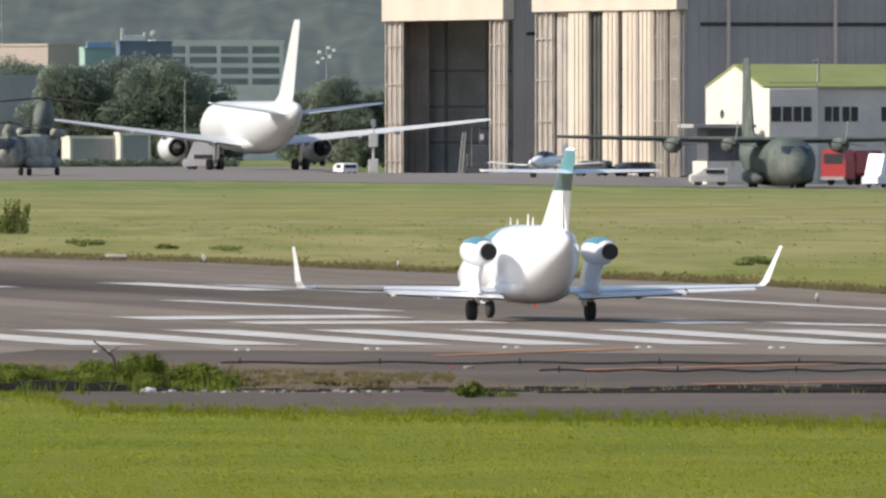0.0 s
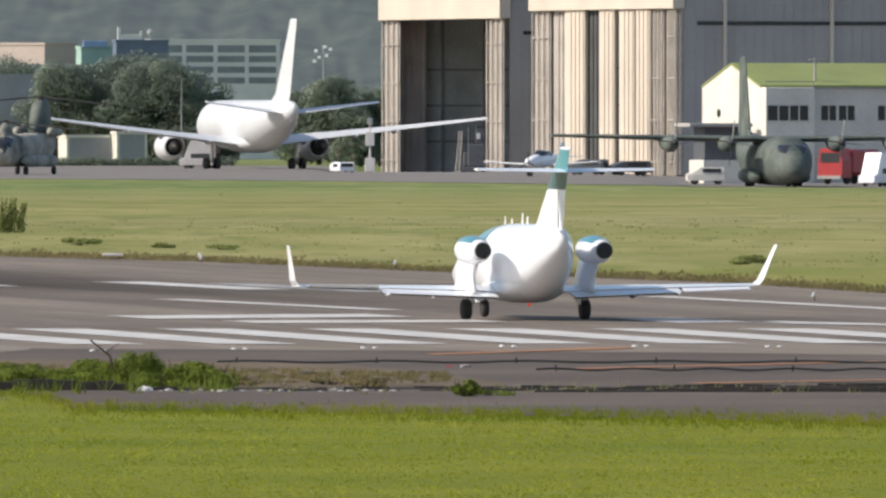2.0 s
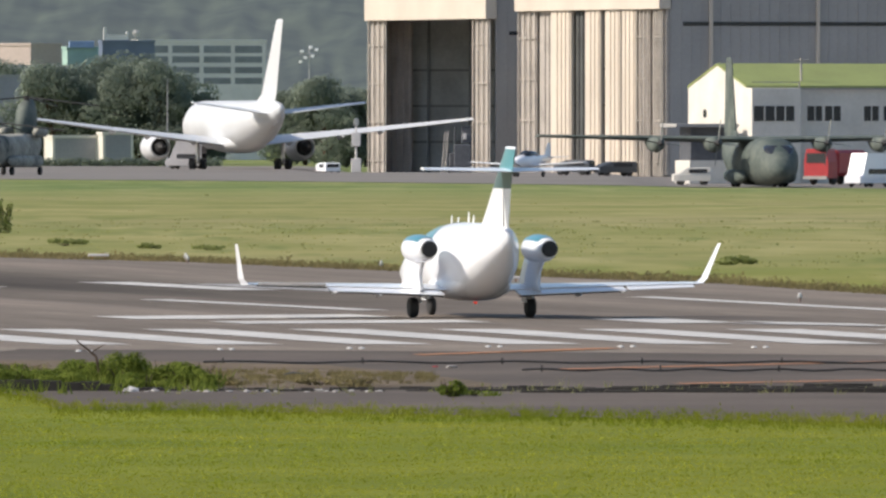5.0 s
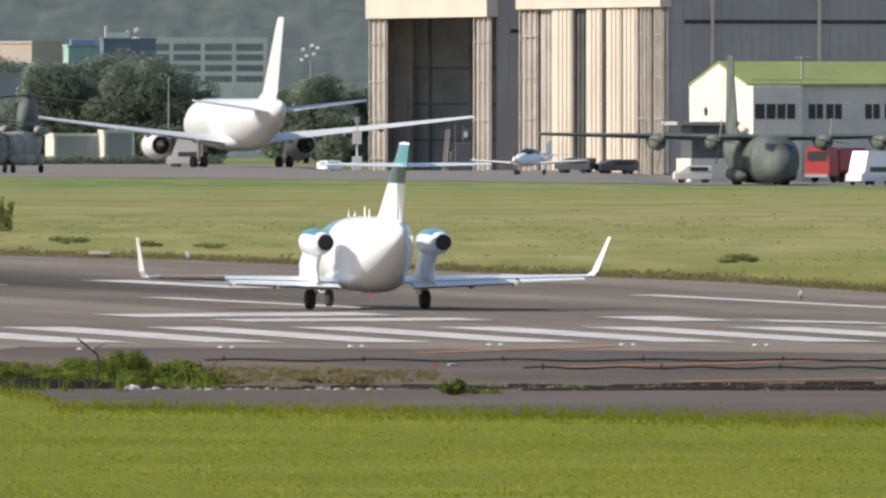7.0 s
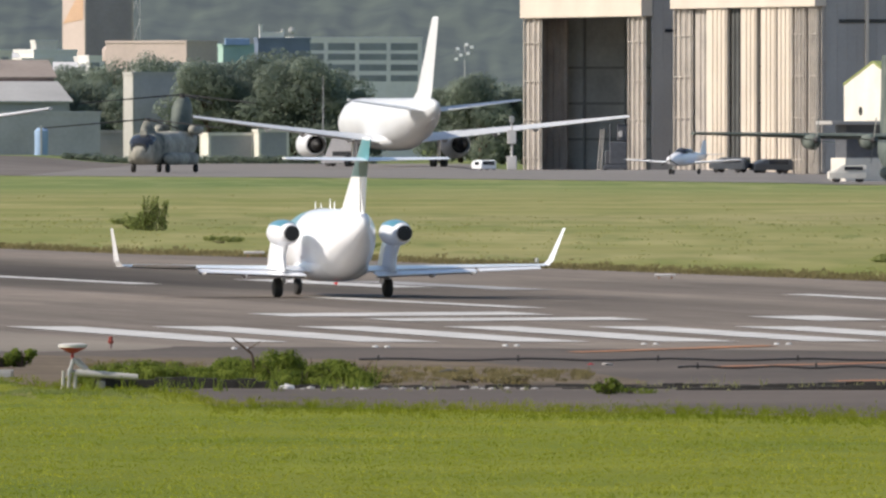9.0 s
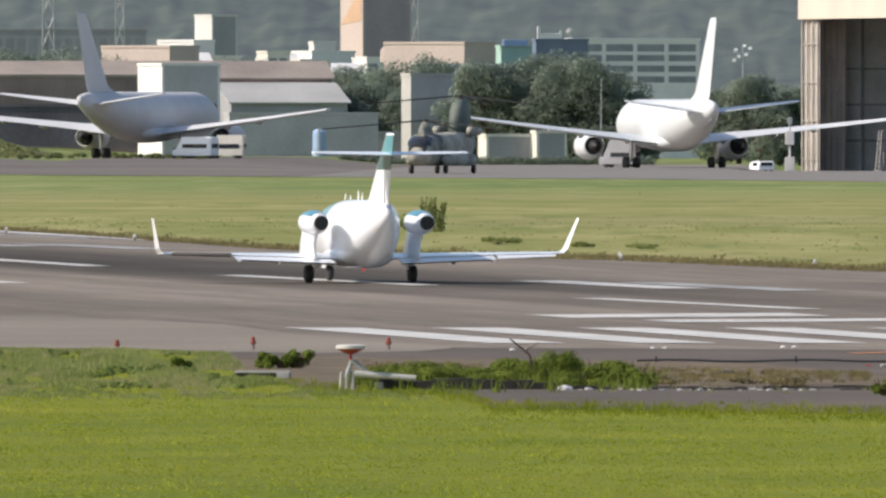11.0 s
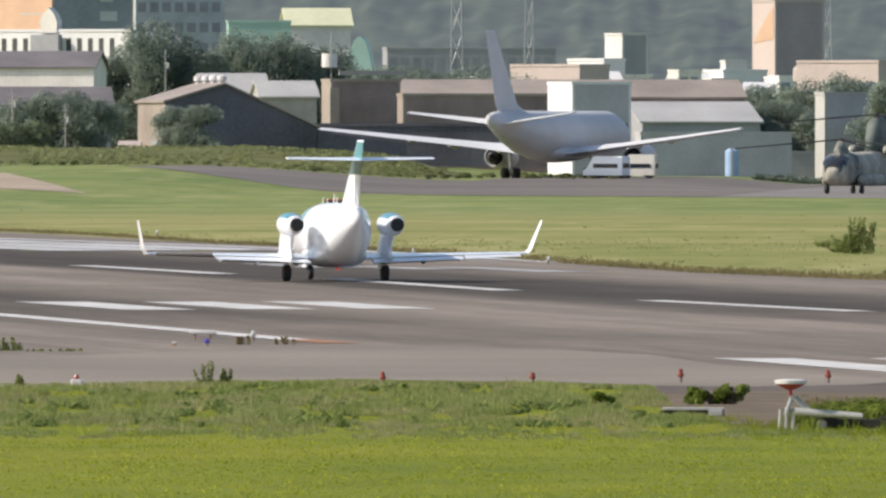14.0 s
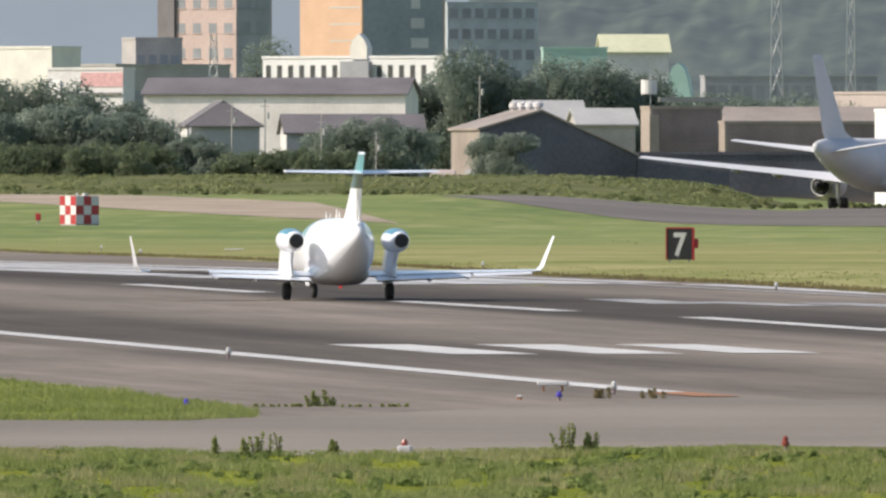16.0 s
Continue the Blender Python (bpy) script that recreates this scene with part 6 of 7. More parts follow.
def tufts(name, spots, height, width, blades, material, label, seed, category="grass"):
    """Grass as tufts of thin upright blades."""
    rng = random.Random(seed)
    vs, fs = [], []
    for x, y, k in spots:
        z = ground_z(y, x)
        for _ in range(blades):
            a = rng.uniform(0, 6.283)
            dx, dy = math.cos(a) * width, math.sin(a) * width
            h = height * k * rng.uniform(0.5, 1.2)
            bx, by = x + rng.gauss(0, width), y + rng.gauss(0, width)
            lx, ly = rng.gauss(0, 0.35) * h, rng.gauss(0, 0.35) * h
            i = len(vs)
            vs += [(bx - dx * 0.3, by - dy * 0.3, z), (bx + dx * 0.3, by + dy * 0.3, z), (bx + lx, by + ly, z + h)]
            fs.append((i, i + 1, i + 2))
    return tagged(mesh_ob(name, vs, fs, material), label, category, kind="stuff")


def border(pts, x):
    """The near border of the pavement at a bearing, in metres of depth."""
    return float(np.interp(x, [p[0] / p[1] for p in pts], [p[1] for p in pts]))


NEAR = ((-41.70, 393.57), (-34.16, 391.56), (-26.60, 386.0), (-19.94, 391.28), (-15.74, 388.47), (-13.65, 384.86), (-12.42, 363.13), (-10.46, 343.75), (-8.48, 342.66), (-7.45, 337.61), (-6.67, 325.86), (-3.30, 323.34), (0.00, 320.87), (4.16, 316.86), (9.97, 311.01))
FAR = ((-130.47, 1294.64), (-74.80, 901.95), (-39.69, 687.18), (-27.38, 625.89), (-19.26, 583.46), (-14.00, 565.92), (-7.49, 552.33), (-1.41, 531.00), (3.51, 515.06), (8.16, 501.24), (11.88, 480.15), (14.97, 467.02))
rng = random.Random(5)
near, rough = [], []
while len(near) < 70000:
    b, y = rng.uniform(-0.092, 0.032), rng.uniform(238, 405)
    if y < border(NEAR, b) - 0.15:
        near.append((b * y, y, rng.uniform(0.6, 1.2) * (1 + 0.7 * noise.noise((b * y * 0.9, y * 0.12, 41)))))
tufts("mown_grass", near, 0.024, 0.055, 3, M_MOWN, "bright green mown grass before the runway", 1)
while len(rough) < 16000:
    b, y = rng.uniform(-0.095, -0.024), rng.uniform(325, 412)
    e = border(NEAR, b)
    n = noise.noise((b * 300, y * 0.11, 3)) + noise.noise((b * 900, y * 0.3, 8)) * 0.6
    if y < e - 0.1 and (n > -0.1 or y > e - 6) and y > 333 + 8 * n:
        rough.append((b * y, y, rng.uniform(0.5, 1.0) * (1.15 + 0.6 * n) * (0.35 + 0.65 * smoothstep(330, 358, y)) * (0.3 + 0.7 * smoothstep(0, 9, e - y))))
dry = [r for r in rough if noise.noise((r[0] * 0.5, r[1] * 0.2, 7)) > 0.05]
rough = [r for r in rough if noise.noise((r[0] * 0.5, r[1] * 0.2, 7)) <= 0.05]
tufts("dry_weeds", dry, 0.13, 0.045, 8, M_DRYWEED, "pale dry weeds among the verge grass", 13)
tufts("rough_weeds", rough, 0.15, 0.05, 8, M_WEED, "tall rough weeds along the taxiway", 2)


def leafy(name, spots, size, count, material, label, seed, leaf=0.028):
    """Broad-leaved weeds: small heaps of leaves."""
    rng3 = random.Random(seed)
    vs, fs = [], []
    for x, y, k in spots:
        leaves(vs, fs, (x, y, ground_z(y, x) + size * k * 0.5), size * k * 1.3, size * k * 1.3, size * k * 0.7, count, leaf, rng3)
    return tagged(mesh_ob(name, vs, fs, material), label, "weeds", kind="stuff")


M_BROAD = leaf_mat("broad weed leaves", (0.19, 0.235, 0.075), (0.33, 0.37, 0.13), 0.5, 0.65)
heaps = []
while len(heaps) < 1300:
    b, y = rng.uniform(-0.095, -0.024), rng.uniform(343, 412)
    e = border(NEAR, b)
    n = noise.noise((b * 260, y * 0.09, 13)) + 0.5 * noise.noise((b * 700, y * 0.3, 15))
    if y < e - 3 and n > 0.08:
        heaps.append((b * y, y, rng.uniform(0.3, 0.85) * (0.7 + n) * (0.4 + 0.6 * smoothstep(3, 12, e - y))))
leafy("leafy_weeds", heaps, 0.14, 30, leaf_mat("dark weed leaves", (0.13, 0.18, 0.05), (0.28, 0.33, 0.11), 0.5, 0.5), "dark green leafy weeds in the rough verge", 31, 0.042)
edge = []
while len(edge) < 9000:
    b = rng.uniform(-0.033, 0.03)
    e = border(NEAR, b)
    d = e + rng.gauss(-0.5, 3.2) * (1 + 0.6 * noise.noise((b * 900, 0, 4)))
    edge.append((b * d, d, rng.uniform(0.3, 1.1) * (0.55 + 0.8 * max(0.0, noise.noise((b * 1500, 2, 4)) + 0.3))))
tufts("edge_grass", edge, 0.14, 0.028, 3, M_GRASS, "ragged grass along the pavement's edge", 3)
far = []
while len(far) < 120:
    b, y = rng.uniform(-0.098, 0.034), 640 + 760 * rng.random() ** 1.5
    if y > border(FAR, b) + 0.8 and y < 1340 + max(0, -b) * 6000:
        far.append((b * y, y, rng.uniform(0.5, 1.2) * (1 + 0.7 * noise.noise((b * 300, y * 0.02, 1)))))
while len(far) < 1300:
    b = rng.uniform(-0.098, 0.034)
    y0 = border(FAR, b)
    y = y0 + 1 + (680 - min(670, y0)) * rng.random() + 60 * rng.random()
    far.append((b * y, y, rng.uniform(0.5, 1.1)))
tufts("field_grass", far, 0.06, 0.13, 5, M_GRASS_FAR, "long yellow-green grass between runway and apron", 4)
straw = []
while len(straw) < 9000:
    b = rng.uniform(-0.098, 0.034)
    y = border(FAR, b) + abs(rng.gauss(0, 7)) - 1.0
    straw.append((b * y, y, rng.uniform(0.4, 1.0)))
tufts("dry_verge", straw, 0.13, 0.10, 5, M_STRAW, "dry straw along the runway's far edge", 12)
isl = []
ISLAND = ((-43.05, 414.0, -51.65, 503.64), (-35.60, 413.5, -39.69, 464.56), (-32.40, 413.0, -34.86, 446.73), (-30.85, 412.76, -32.21, 433.16), (-29.76, 415.90, -30.09, 421.76))
while len(isl) < 5200:
    k = rng.choice((0, 0, 0, 1, 1, 2, 3))
    f, g = rng.random(), rng.random() ** 1.2
    p0, p1 = ISLAND[k], ISLAND[k + 1]
    q = [p0[i] + (p1[i] - p0[i]) * f for i in range(4)]
    isl.append((q[0] + (q[2] - q[0]) * g, q[1] + (q[3] - q[1]) * g, rng.uniform(0.4, 1.1) * (1 + 0.6 * noise.noise((q[0] * 0.8, g * 5, 51)))))
tufts("island_grass", isl, 0.13, 0.06, 7, M_WEED, "rough green grass on the island", 7)
scrub = []
while len(scrub) < 420:
    b, y = rng.uniform(-0.098, -0.036), rng.uniform(1912, 2040)
    k = 0.5 + 0.5 * smoothstep(-0.066, -0.088, b) + noise.noise((b * 160, y * 0.02, 4)) * 0.5
    if k > 0.35 and noise.noise((b * 500, y * 0.03, 21)) > -0.05:
        scrub.append((b * y, y, rng.uniform(0.4, 1.3) * k))
bank_tufts = []
while len(bank_tufts) < 2600:
    b, y = rng.uniform(-0.098, -0.036), rng.uniform(1915, 2010)
    x = b * y
    if x < -88.51 - 3 and noise.noise((b * 220, y * 0.03, 33)) > -0.15:
        bank_tufts.append((x, y, rng.uniform(0.4, 1.2)))
vs_, fs_ = [], []
rb = random.Random(77)
for x, y, k in bank_tufts:
    lift = 1.75 * min(1.0, max(0.0, (y - 1915) / 88)) * smoothstep(0, 9, -88.51 - x)
    leaves(vs_, fs_, (x, y, ground_z(y, x) + lift + 0.1), 0.7 * k, 0.5 * k, 0.24 * k, 11, 0.17, rb)
tagged(mesh_ob("bank_weeds", vs_, fs_, leaf_mat("bank weed leaves", (0.22, 0.25, 0.115), (0.31, 0.325, 0.15), 0.1, 0.7, 0.15)), "green weeds and long grass on the boundary bank", "weeds", kind="stuff")
leafy("far_scrub", scrub, 0.62, 40, M_SCRUB, "dark green scrub along the far boundary", 8, 0.2)


def bush(x, y, width, height, label, seed, leaf=None, n=900, size=0.05, depth=None, low=0.2):
    rng2 = random.Random(seed)
    b = thing("bush", pose(x, y, ground_z(y, x)), label, "bush")
    bm = bmesh.new()
    for k in range(7):
        tube(bm, (0, 0, -0.05), (rng2.uniform(-0.4, 0.4) * width, rng2.uniform(-0.2, 0.2) * width, height * rng2.uniform(0.5, 0.9)), 0.02, 0.006, 5)
    part("stem", bm, M_BARK, b)
    vs, fs = [], []
    for k in range(7):
        leaves(vs, fs, (rng2.uniform(-0.4, 0.4) * width, rng2.uniform(-0.3, 0.3) * (depth or width), height * rng2.uniform(low, 0.74)), width * 0.24, width * 0.22, height * 0.27, n // 7, size, rng2)
    mesh_ob("foliage", vs, fs, leaf or M_BUSH, b)
    return b


def weed(x, y, width, height, label, seed, leaf=None, stems=5, size=0.028):
    """A leafy weed: upright stems set with leaves from the ground up."""
    rng2 = random.Random(seed)
    w = thing("weed", pose(x, y, ground_z(y, x)), label, "weed", "weeds at the taxiway")
    bm = bmesh.new()
    vs, fs = [], []
    for k in range(stems):
        h = height * rng2.uniform(0.5, 1.0)
        bx, tx = rng2.uniform(-0.5, 0.5) * width, rng2.gauss(0, 0.12) * height
        tube(bm, (bx, 0, -0.02), (bx + tx, rng2.uniform(-0.1, 0.1), h), 0.012, 0.005, 5)
        for i in range(10):
            f = (i + 0.5) / 10
            leaves(vs, fs, (bx + tx * f, 0, h * f), size * 2.7 * (1.25 - 0.8 * f), size * 2.2, h * 0.07, 4, size, rng2)
    part("stem", bm, M_BARK, w)
    mesh_ob("foliage", vs, fs, leaf or M_BROAD, w)
    return w


# bushes on the verge before the runway's end
rng = random.Random(21)
M_HEDGE = leaf_mat("hedge leaves", (0.085, 0.125, 0.02), (0.27, 0.32, 0.06), 1.4, 0.45)
for k in range(26):
    f_ = k / 25
    h = 0.36 + 0.26 * rng.random() + (0.34 if 15 < k < 19 else 0.0) - 0.08 * (1 - f_)
    tagged(bush((-9.4) + f_ * 5.05, 345.5 + rng.uniform(-2.2, 2.2), rng.uniform(0.6, 1.3), h, "low leafy green bush in the verge hedge", 100 + k, M_HEDGE, n=2000, size=0.024, low=0.25), group="verge bushes")
spikes = [(-9.4 + 5.4 * rng.random() ** 1.1, 345.0 + rng.gauss(0, 2.4), rng.uniform(0.3, 1.0)) for _ in range(260)]
tufts("hedge_grass", spikes, 0.46, 0.06, 7, M_HEDGE, "long grass growing through the verge hedge", 46)
for k, (px, w, h) in enumerate(((-11.38, 0.6, 0.42), (-12.08, 0.4, 0.42), (-11.82, 0.45, 0.34), (-13.78, 0.4, 0.3))):
    tagged(bush(px, 364, w, h, "dark green bush on the verge", 120 + k, n=600, size=0.04), group="verge bushes")
bush(0.47, 336, 0.6, 0.4, "small bright green tuft on the pavement", 130, n=500, size=0.035)
bush(1.02, 337, 0.8, 0.12, "low green tuft on the pavement", 131, n=240, size=0.03)
bush(-1.35, 345, 0.9, 0.2, "dry weeds on the pavement's edge", 132, M_STRAW, 400, 0.03)
bush(-2.12, 347, 0.8, 0.16, "dry weeds on the pavement's edge", 133, M_STRAW, 300, 0.03)
bush(-3.98, 347, 1.2, 0.2, "dry weeds on the pavement's edge", 134, M_STRAW, 400, 0.03)
# on the far verge
weed(-15.29, 640, 0.75, 1.25, "upright green shrub on the runway's far verge", 140, M_BROAD, 22, 0.05)
weed(-15.76, 641, 0.7, 0.7, "upright green shrub on the runway's far verge", 148, M_BROAD, 16, 0.05)
bush(-16.26, 646, 1.6, 0.45, "low green weeds on the far verge", 141, M_WEED, 700, 0.06)
bush(-11.96, 598, 1.3, 0.26, "low dark weeds on the far verge", 142, M_WEED, 600, 0.05)
bush(-9.10, 590, 0.7, 0.2, "low dark weeds on the far verge", 143, M_WEED, 300, 0.05)
bush(-6.99, 585, 1.2, 0.18, "low dark weeds on the far verge", 144, M_WEED, 300, 0.05)
bush(9.30, 545, 1.4, 0.3, "green weeds on the far verge", 147, M_WEED, 600, 0.05)
# weeds of the near verge further along
for k, (u, h, w) in enumerate(((560, 0.50, 0.14), (592, 0.38, 0.16), (110, 0.36, 0.4), (70, 0.3, 0.5), (210, 0.26, 0.12))):
    (wx, wy) = (-22.35, 389.6)
    weed(wx + (u - 560) / 96, wy - 8.0 + 0.004 * u, w * 1.5, h * 1.1, "tall leafy weed at the taxiway's edge", 150 + k, M_WEED, 7, 0.026)
(wx, wy) = (-29.35, 428.03)
weed(wx, wy, 0.5, 0.32, "dark weed tuft beside the runway", 160, M_BROAD, 9)
for k in range(9):
    weed(wx - 2.5 + 0.5 * k + 0.2 * math.sin(k * 2.1), wy - 0.4, 0.6, 0.07, "low green weeds along the pavement joint", 170 + k, M_WEED, 7, 0.018)
(wx, wy) = (-24.73, 437.15)
weed(wx, wy, 0.6, 0.26, "sparse dry weeds beside the runway light", 161, M_STRAW, 5)
weed(wx + 1.0, wy, 0.5, 0.26, "sparse dry weeds beside the runway light", 162, M_STRAW, 4)
# bare branch
br = thing("dead_branch", pose(-6.23, 345, ground_z(345)), "bare brown dead branch standing in the bushes", "branch")
part("branch", tube(tube(tube(bmesh.new(), (0, 0, 0), (-0.12, 0, 0.62), 0.035, 0.025, 6), (-0.12, 0, 0.62), (-0.5, 0, 0.93), 0.026, 0.014, 6), (-0.2, 0, 0.7), (0.05, 0, 0.86), 0.015, 0.006, 5), M_BARK, br)

# low drain and cables across the overrun
M_DRAIN = mat("black drain edge and hedge shadow", (0.03, 0.028, 0.026), 0.9, 0, 0.3, 3.0, 20.0, tint=(0.05, 0.046, 0.04))
M_EARTH = mat("dry brown earth", (0.155, 0.118, 0.082), 0.95, 0, 0.3, 0.5, 4.0, 0.2, tint=(0.085, 0.07, 0.05))
paved("dirt_strip", [((-12.74, 362.50), (-13.21, 375.74)), ((-10.69, 344.32), (-11.75, 378.55)), ((-8.48, 342.66), (-9.30, 375.80)), ((-5.89, 343.29), (-6.43, 374.48)), ((-4.17, 344.44), (-4.51, 372.47)), ((-1.79, 345.07), (-1.91, 369.15)), ((0.17, 345.64), (0.18, 357.62)), ((1.26, 345.64), (1.28, 349.14))], 0.024, M_EARTH, "strip of dry brown earth in the pavement")
thatch = []
(tx0, ty0), (tx1, ty1) = (-9.97, 357.51), (0.18, 355.16)
rng = random.Random(44)
while len(thatch) < 2600:
    f = rng.random()
    y = ty0 + (ty1 - ty0) * f + rng.gauss(0, 6) * (1 - 0.6 * f)
    if 342.5 < y < 372 - 12 * f and noise.noise((f * 30, y * 0.3, 2)) > -0.12:
        thatch.append(((tx0 + (tx1 - tx0) * f) * y / 358, y, rng.uniform(0.4, 1.1)))
tufts("dry_strip_grass", thatch, 0.11, 0.05, 8, M_STRAW, "dry straw grass on the brown earth", 45)
# black kerb stones stand in for the shadow under the hedge
ditch = thing("ditch_wall", pose(0, 0, 0), "ditch wall blackened for the shadow under the hedge", "wall")
for k in range(14):
    xa, xb = -9.32, -3.87
    x0, x1 = xa + (xb - xa) * k / 14, xa + (xb - xa) * (k + 1) / 14 + 0.02
    part("kerb_stone", boxed(x0, x1, 342.0, 342.5, ground_z(342) - 0.05 - 0.002 * k, ground_z(342) + (0.20 if k < 9 else 0.08) * rng.uniform(0.6, 1.15), bevel=0.004), M_DRAIN, ditch)
for k, p in enumerate(((-7.36, 386.46), (-4.34, 388.64), (-1.53, 390.13), (1.50, 392.37), (4.41, 392.37), (7.31, 391.56))):
    il = thing("inset_light", pose(*on_ground(*p, 0.02)), "flat white light set in the pavement", "light", "inset lights")
    for dx in (-0.13, 0.13):
        part("lens_cap", spin(bmesh.new(), [(0, 0.07), (0.02, 0.065), (0.035, 0.03)], (dx, 0.1 * dx, 0), "Z", 12), M_LENS_W, il)
drain = thing("drain_edge", pose(0, 0, 0), "dark broken drain edge across the pavement", "drain")
rng = random.Random(11)
for yy, xa, xb, gap in ((344.6, -0.5, 10.3, 0.3), (343.0, -5.0, 10.2, 0.3), (341.6, -3.2, 10.1, 0.25), (340.2, 1.8, 10.0, 0.08)):
    x = xa
    while x < xb:
        w = rng.uniform(0.15, 0.9)
        h = rng.uniform(0.03, 0.07) + 0.05 * smoothstep(2, 9, x)
        y0 = yy + 0.5 * noise.noise((x * 0.5, yy, 7))
        part("drain_slab", boxed(x, x + w, y0, y0 + 0.3, ground_z(yy) - 0.02, ground_z(yy) + h, bevel=0.008), M_DRAIN, drain)
        x += w + (0.01 if rng.random() > gap else rng.uniform(0.1, 0.9))
sprigs = [(rng.uniform(-5, 10), 342.5 + rng.gauss(0, 2.2), rng.uniform(0.3, 1.0) ** 2) for _ in range(130)]
tufts("joint_weeds", sprigs, 0.2, 0.045, 6, M_DRYWEED, "sparse pale weeds along the broken drain", 47)


def cable(y, x0, x1, step, label):
    c = thing("ground_cable", pose(0, 0, 0), label, "cable")
    bm = bmesh.new()
    n = 26
    pts = [(x0 + (x1 - x0) * i / n, y, ground_z(y) + 0.05 + 0.02 * math.sin(i * 1.3)) for i in range(n + 1)]
    for a, bb in zip(pts, pts[1:]):
        tube(bm, a, bb, 0.022, n=5)
    part("rope", bm, M_DARK, c)
    x = x0 + 0.4
    while x < x1:
        part("stake", tube(bmesh.new(), (x, y, ground_z(y)), (x, y, ground_z(y) + 0.14), 0.02, n=5), M_DARK, c)
        x += step
    return c


cable(371.5, -4.61, 10.72, 2.9, "black cable on low stakes across the overrun")
cable(362.5, 1.95, 10.46, 2.4, "black cable on low stakes across the overrun")
for k, (px, py, s, m) in enumerate((((-5.62), 341.3, 0.3, M_TOWN), *[((-5.31) + 0.23 * i + 0.08 * math.sin(i * 5), 341.2 + 0.5 * math.sin(i * 2.3), 0.1 + 0.07 * abs(math.sin(i * 1.7)), M_CONC if i % 4 == 0 else M_CLAD_D) for i in range(20)], ((-2.64), 357, 0.34, M_DARK), ((0.53), 367, 0.2, M_CONC), ((0.19), 367.5, 0.12, M_RED))):
    deb = thing("rubble", pose(px, py, ground_z(py), 0, 0, 25 * k), "broken pale concrete rubble on the pavement", "rubble", "rubble")
    bm = bmesh.new()
    bmesh.ops.create_icosphere(bm, subdivisions=1, radius=s * 0.5)
    for v in bm.verts:
        v.co = Vector((v.co.x * 1.3, v.co.y, v.co.z * 0.5 + s * 0.12)) + Vector((rng.uniform(-1, 1), rng.uniform(-1, 1), rng.uniform(-0.4, 0.4))) * s * 0.12
    part("lump", bm, m, deb)


def field_light(x, y, h, lens, label, base=None):
    """A small light on a stem."""
    l = thing("field_light", pose(x, y, ground_z(y, x)), label, "light", "lights along the runway")
    part("stem", tube(bmesh.new(), (0, 0, 0), (0, 0, h * 0.5), 0.035, 0.03, 8), M_BRICK, l)
    part("housing", spin(bmesh.new(), [(h * 0.42, 0.04), (h * 0.5, 0.065), (h * 0.66, 0.065), (h * 0.7, 0.045)], (0, 0, 0), "Z", 12), base or M_ORANGE, l)
    part("lens", spin(bmesh.new(), [(h * 0.7, 0.045), (h * 0.9, 0.045), (h, 0.02)], (0, 0, 0), "Z", 12), lens, l)
    return l


for p, hh in (((-18.91, 384.63), 0.3), ((-16.01, 386.17), 0.26), ((-13.10, 386.98), 0.32), ((-10.17, 387.03), 0.3)):
    field_light(*p, hh * 0.95, M_LENS_R, "small red runway end light", M_LENS_R)
for p in ((-7.29, 547.91), (-1.33, 533.75), (9.67, 462.89), (-7.42, 553.71), (-30.08, 631.18), (-77.62, 964.12), (-69.80, 890.42), (-35.61, 488.53), (-24.71, 441.72), (-45.35, 738.66), (-24.55, 606.51)):
    field_light(*p, 0.26, M_LENS_W, "small white runway edge light", M_STEEL)
for p in ((-31.62, 425.41), (-25.33, 434.30)):
    field_light(*p, 0.19, M_LENS_B, "small blue taxiway light", M_LENS_B)
ball = thing("taxi_marker", pose(*on_ground(*(-24.98, 384.81))), "small white and red marker in the weeds", "marker")
part("foot", box(bmesh.new(), -0.11, 0.11, -0.14, 0.14, 0, 0.12, 0.02), M_TOWN, ball)
part("cap", spin(bmesh.new(), [(0.12, 0.05), (0.17, 0.055), (0.22, 0.03)], (0, 0, 0), "Z", 10), M_LENS_R, ball)


def bar_light(x, y, w, h, label):
    """A flat light bar on two short legs."""
    l = thing("light_bar", pose(x, y, ground_z(y, x)), label, "light", "light bars")
    part("bar", box(bmesh.new(), -w / 2, w / 2, -0.12, 0.12, h * 0.6, h, 0.02), M_TOWN, l, "white lamp bar")
    for sx in (-1, 1):
        part("leg", tube(bmesh.new(), (sx * w * 0.3, 0, 0), (sx * w * 0.3, 0, h * 0.62), 0.02, n=6), M_ORANGE, l)
    return l


for p, w, h in (((-10.17, 556.80), 0.65, 0.2), ((2.36, 504.28), 0.6, 0.16), ((-26.04, 444.67), 0.6, 0.22), ((-69.80, 945.62), 0.9, 0.14), ((-26.13, 435.27), 0.1, 0.1)):
    bar_light(*p, w, h, "white light bar on short legs beside the runway")


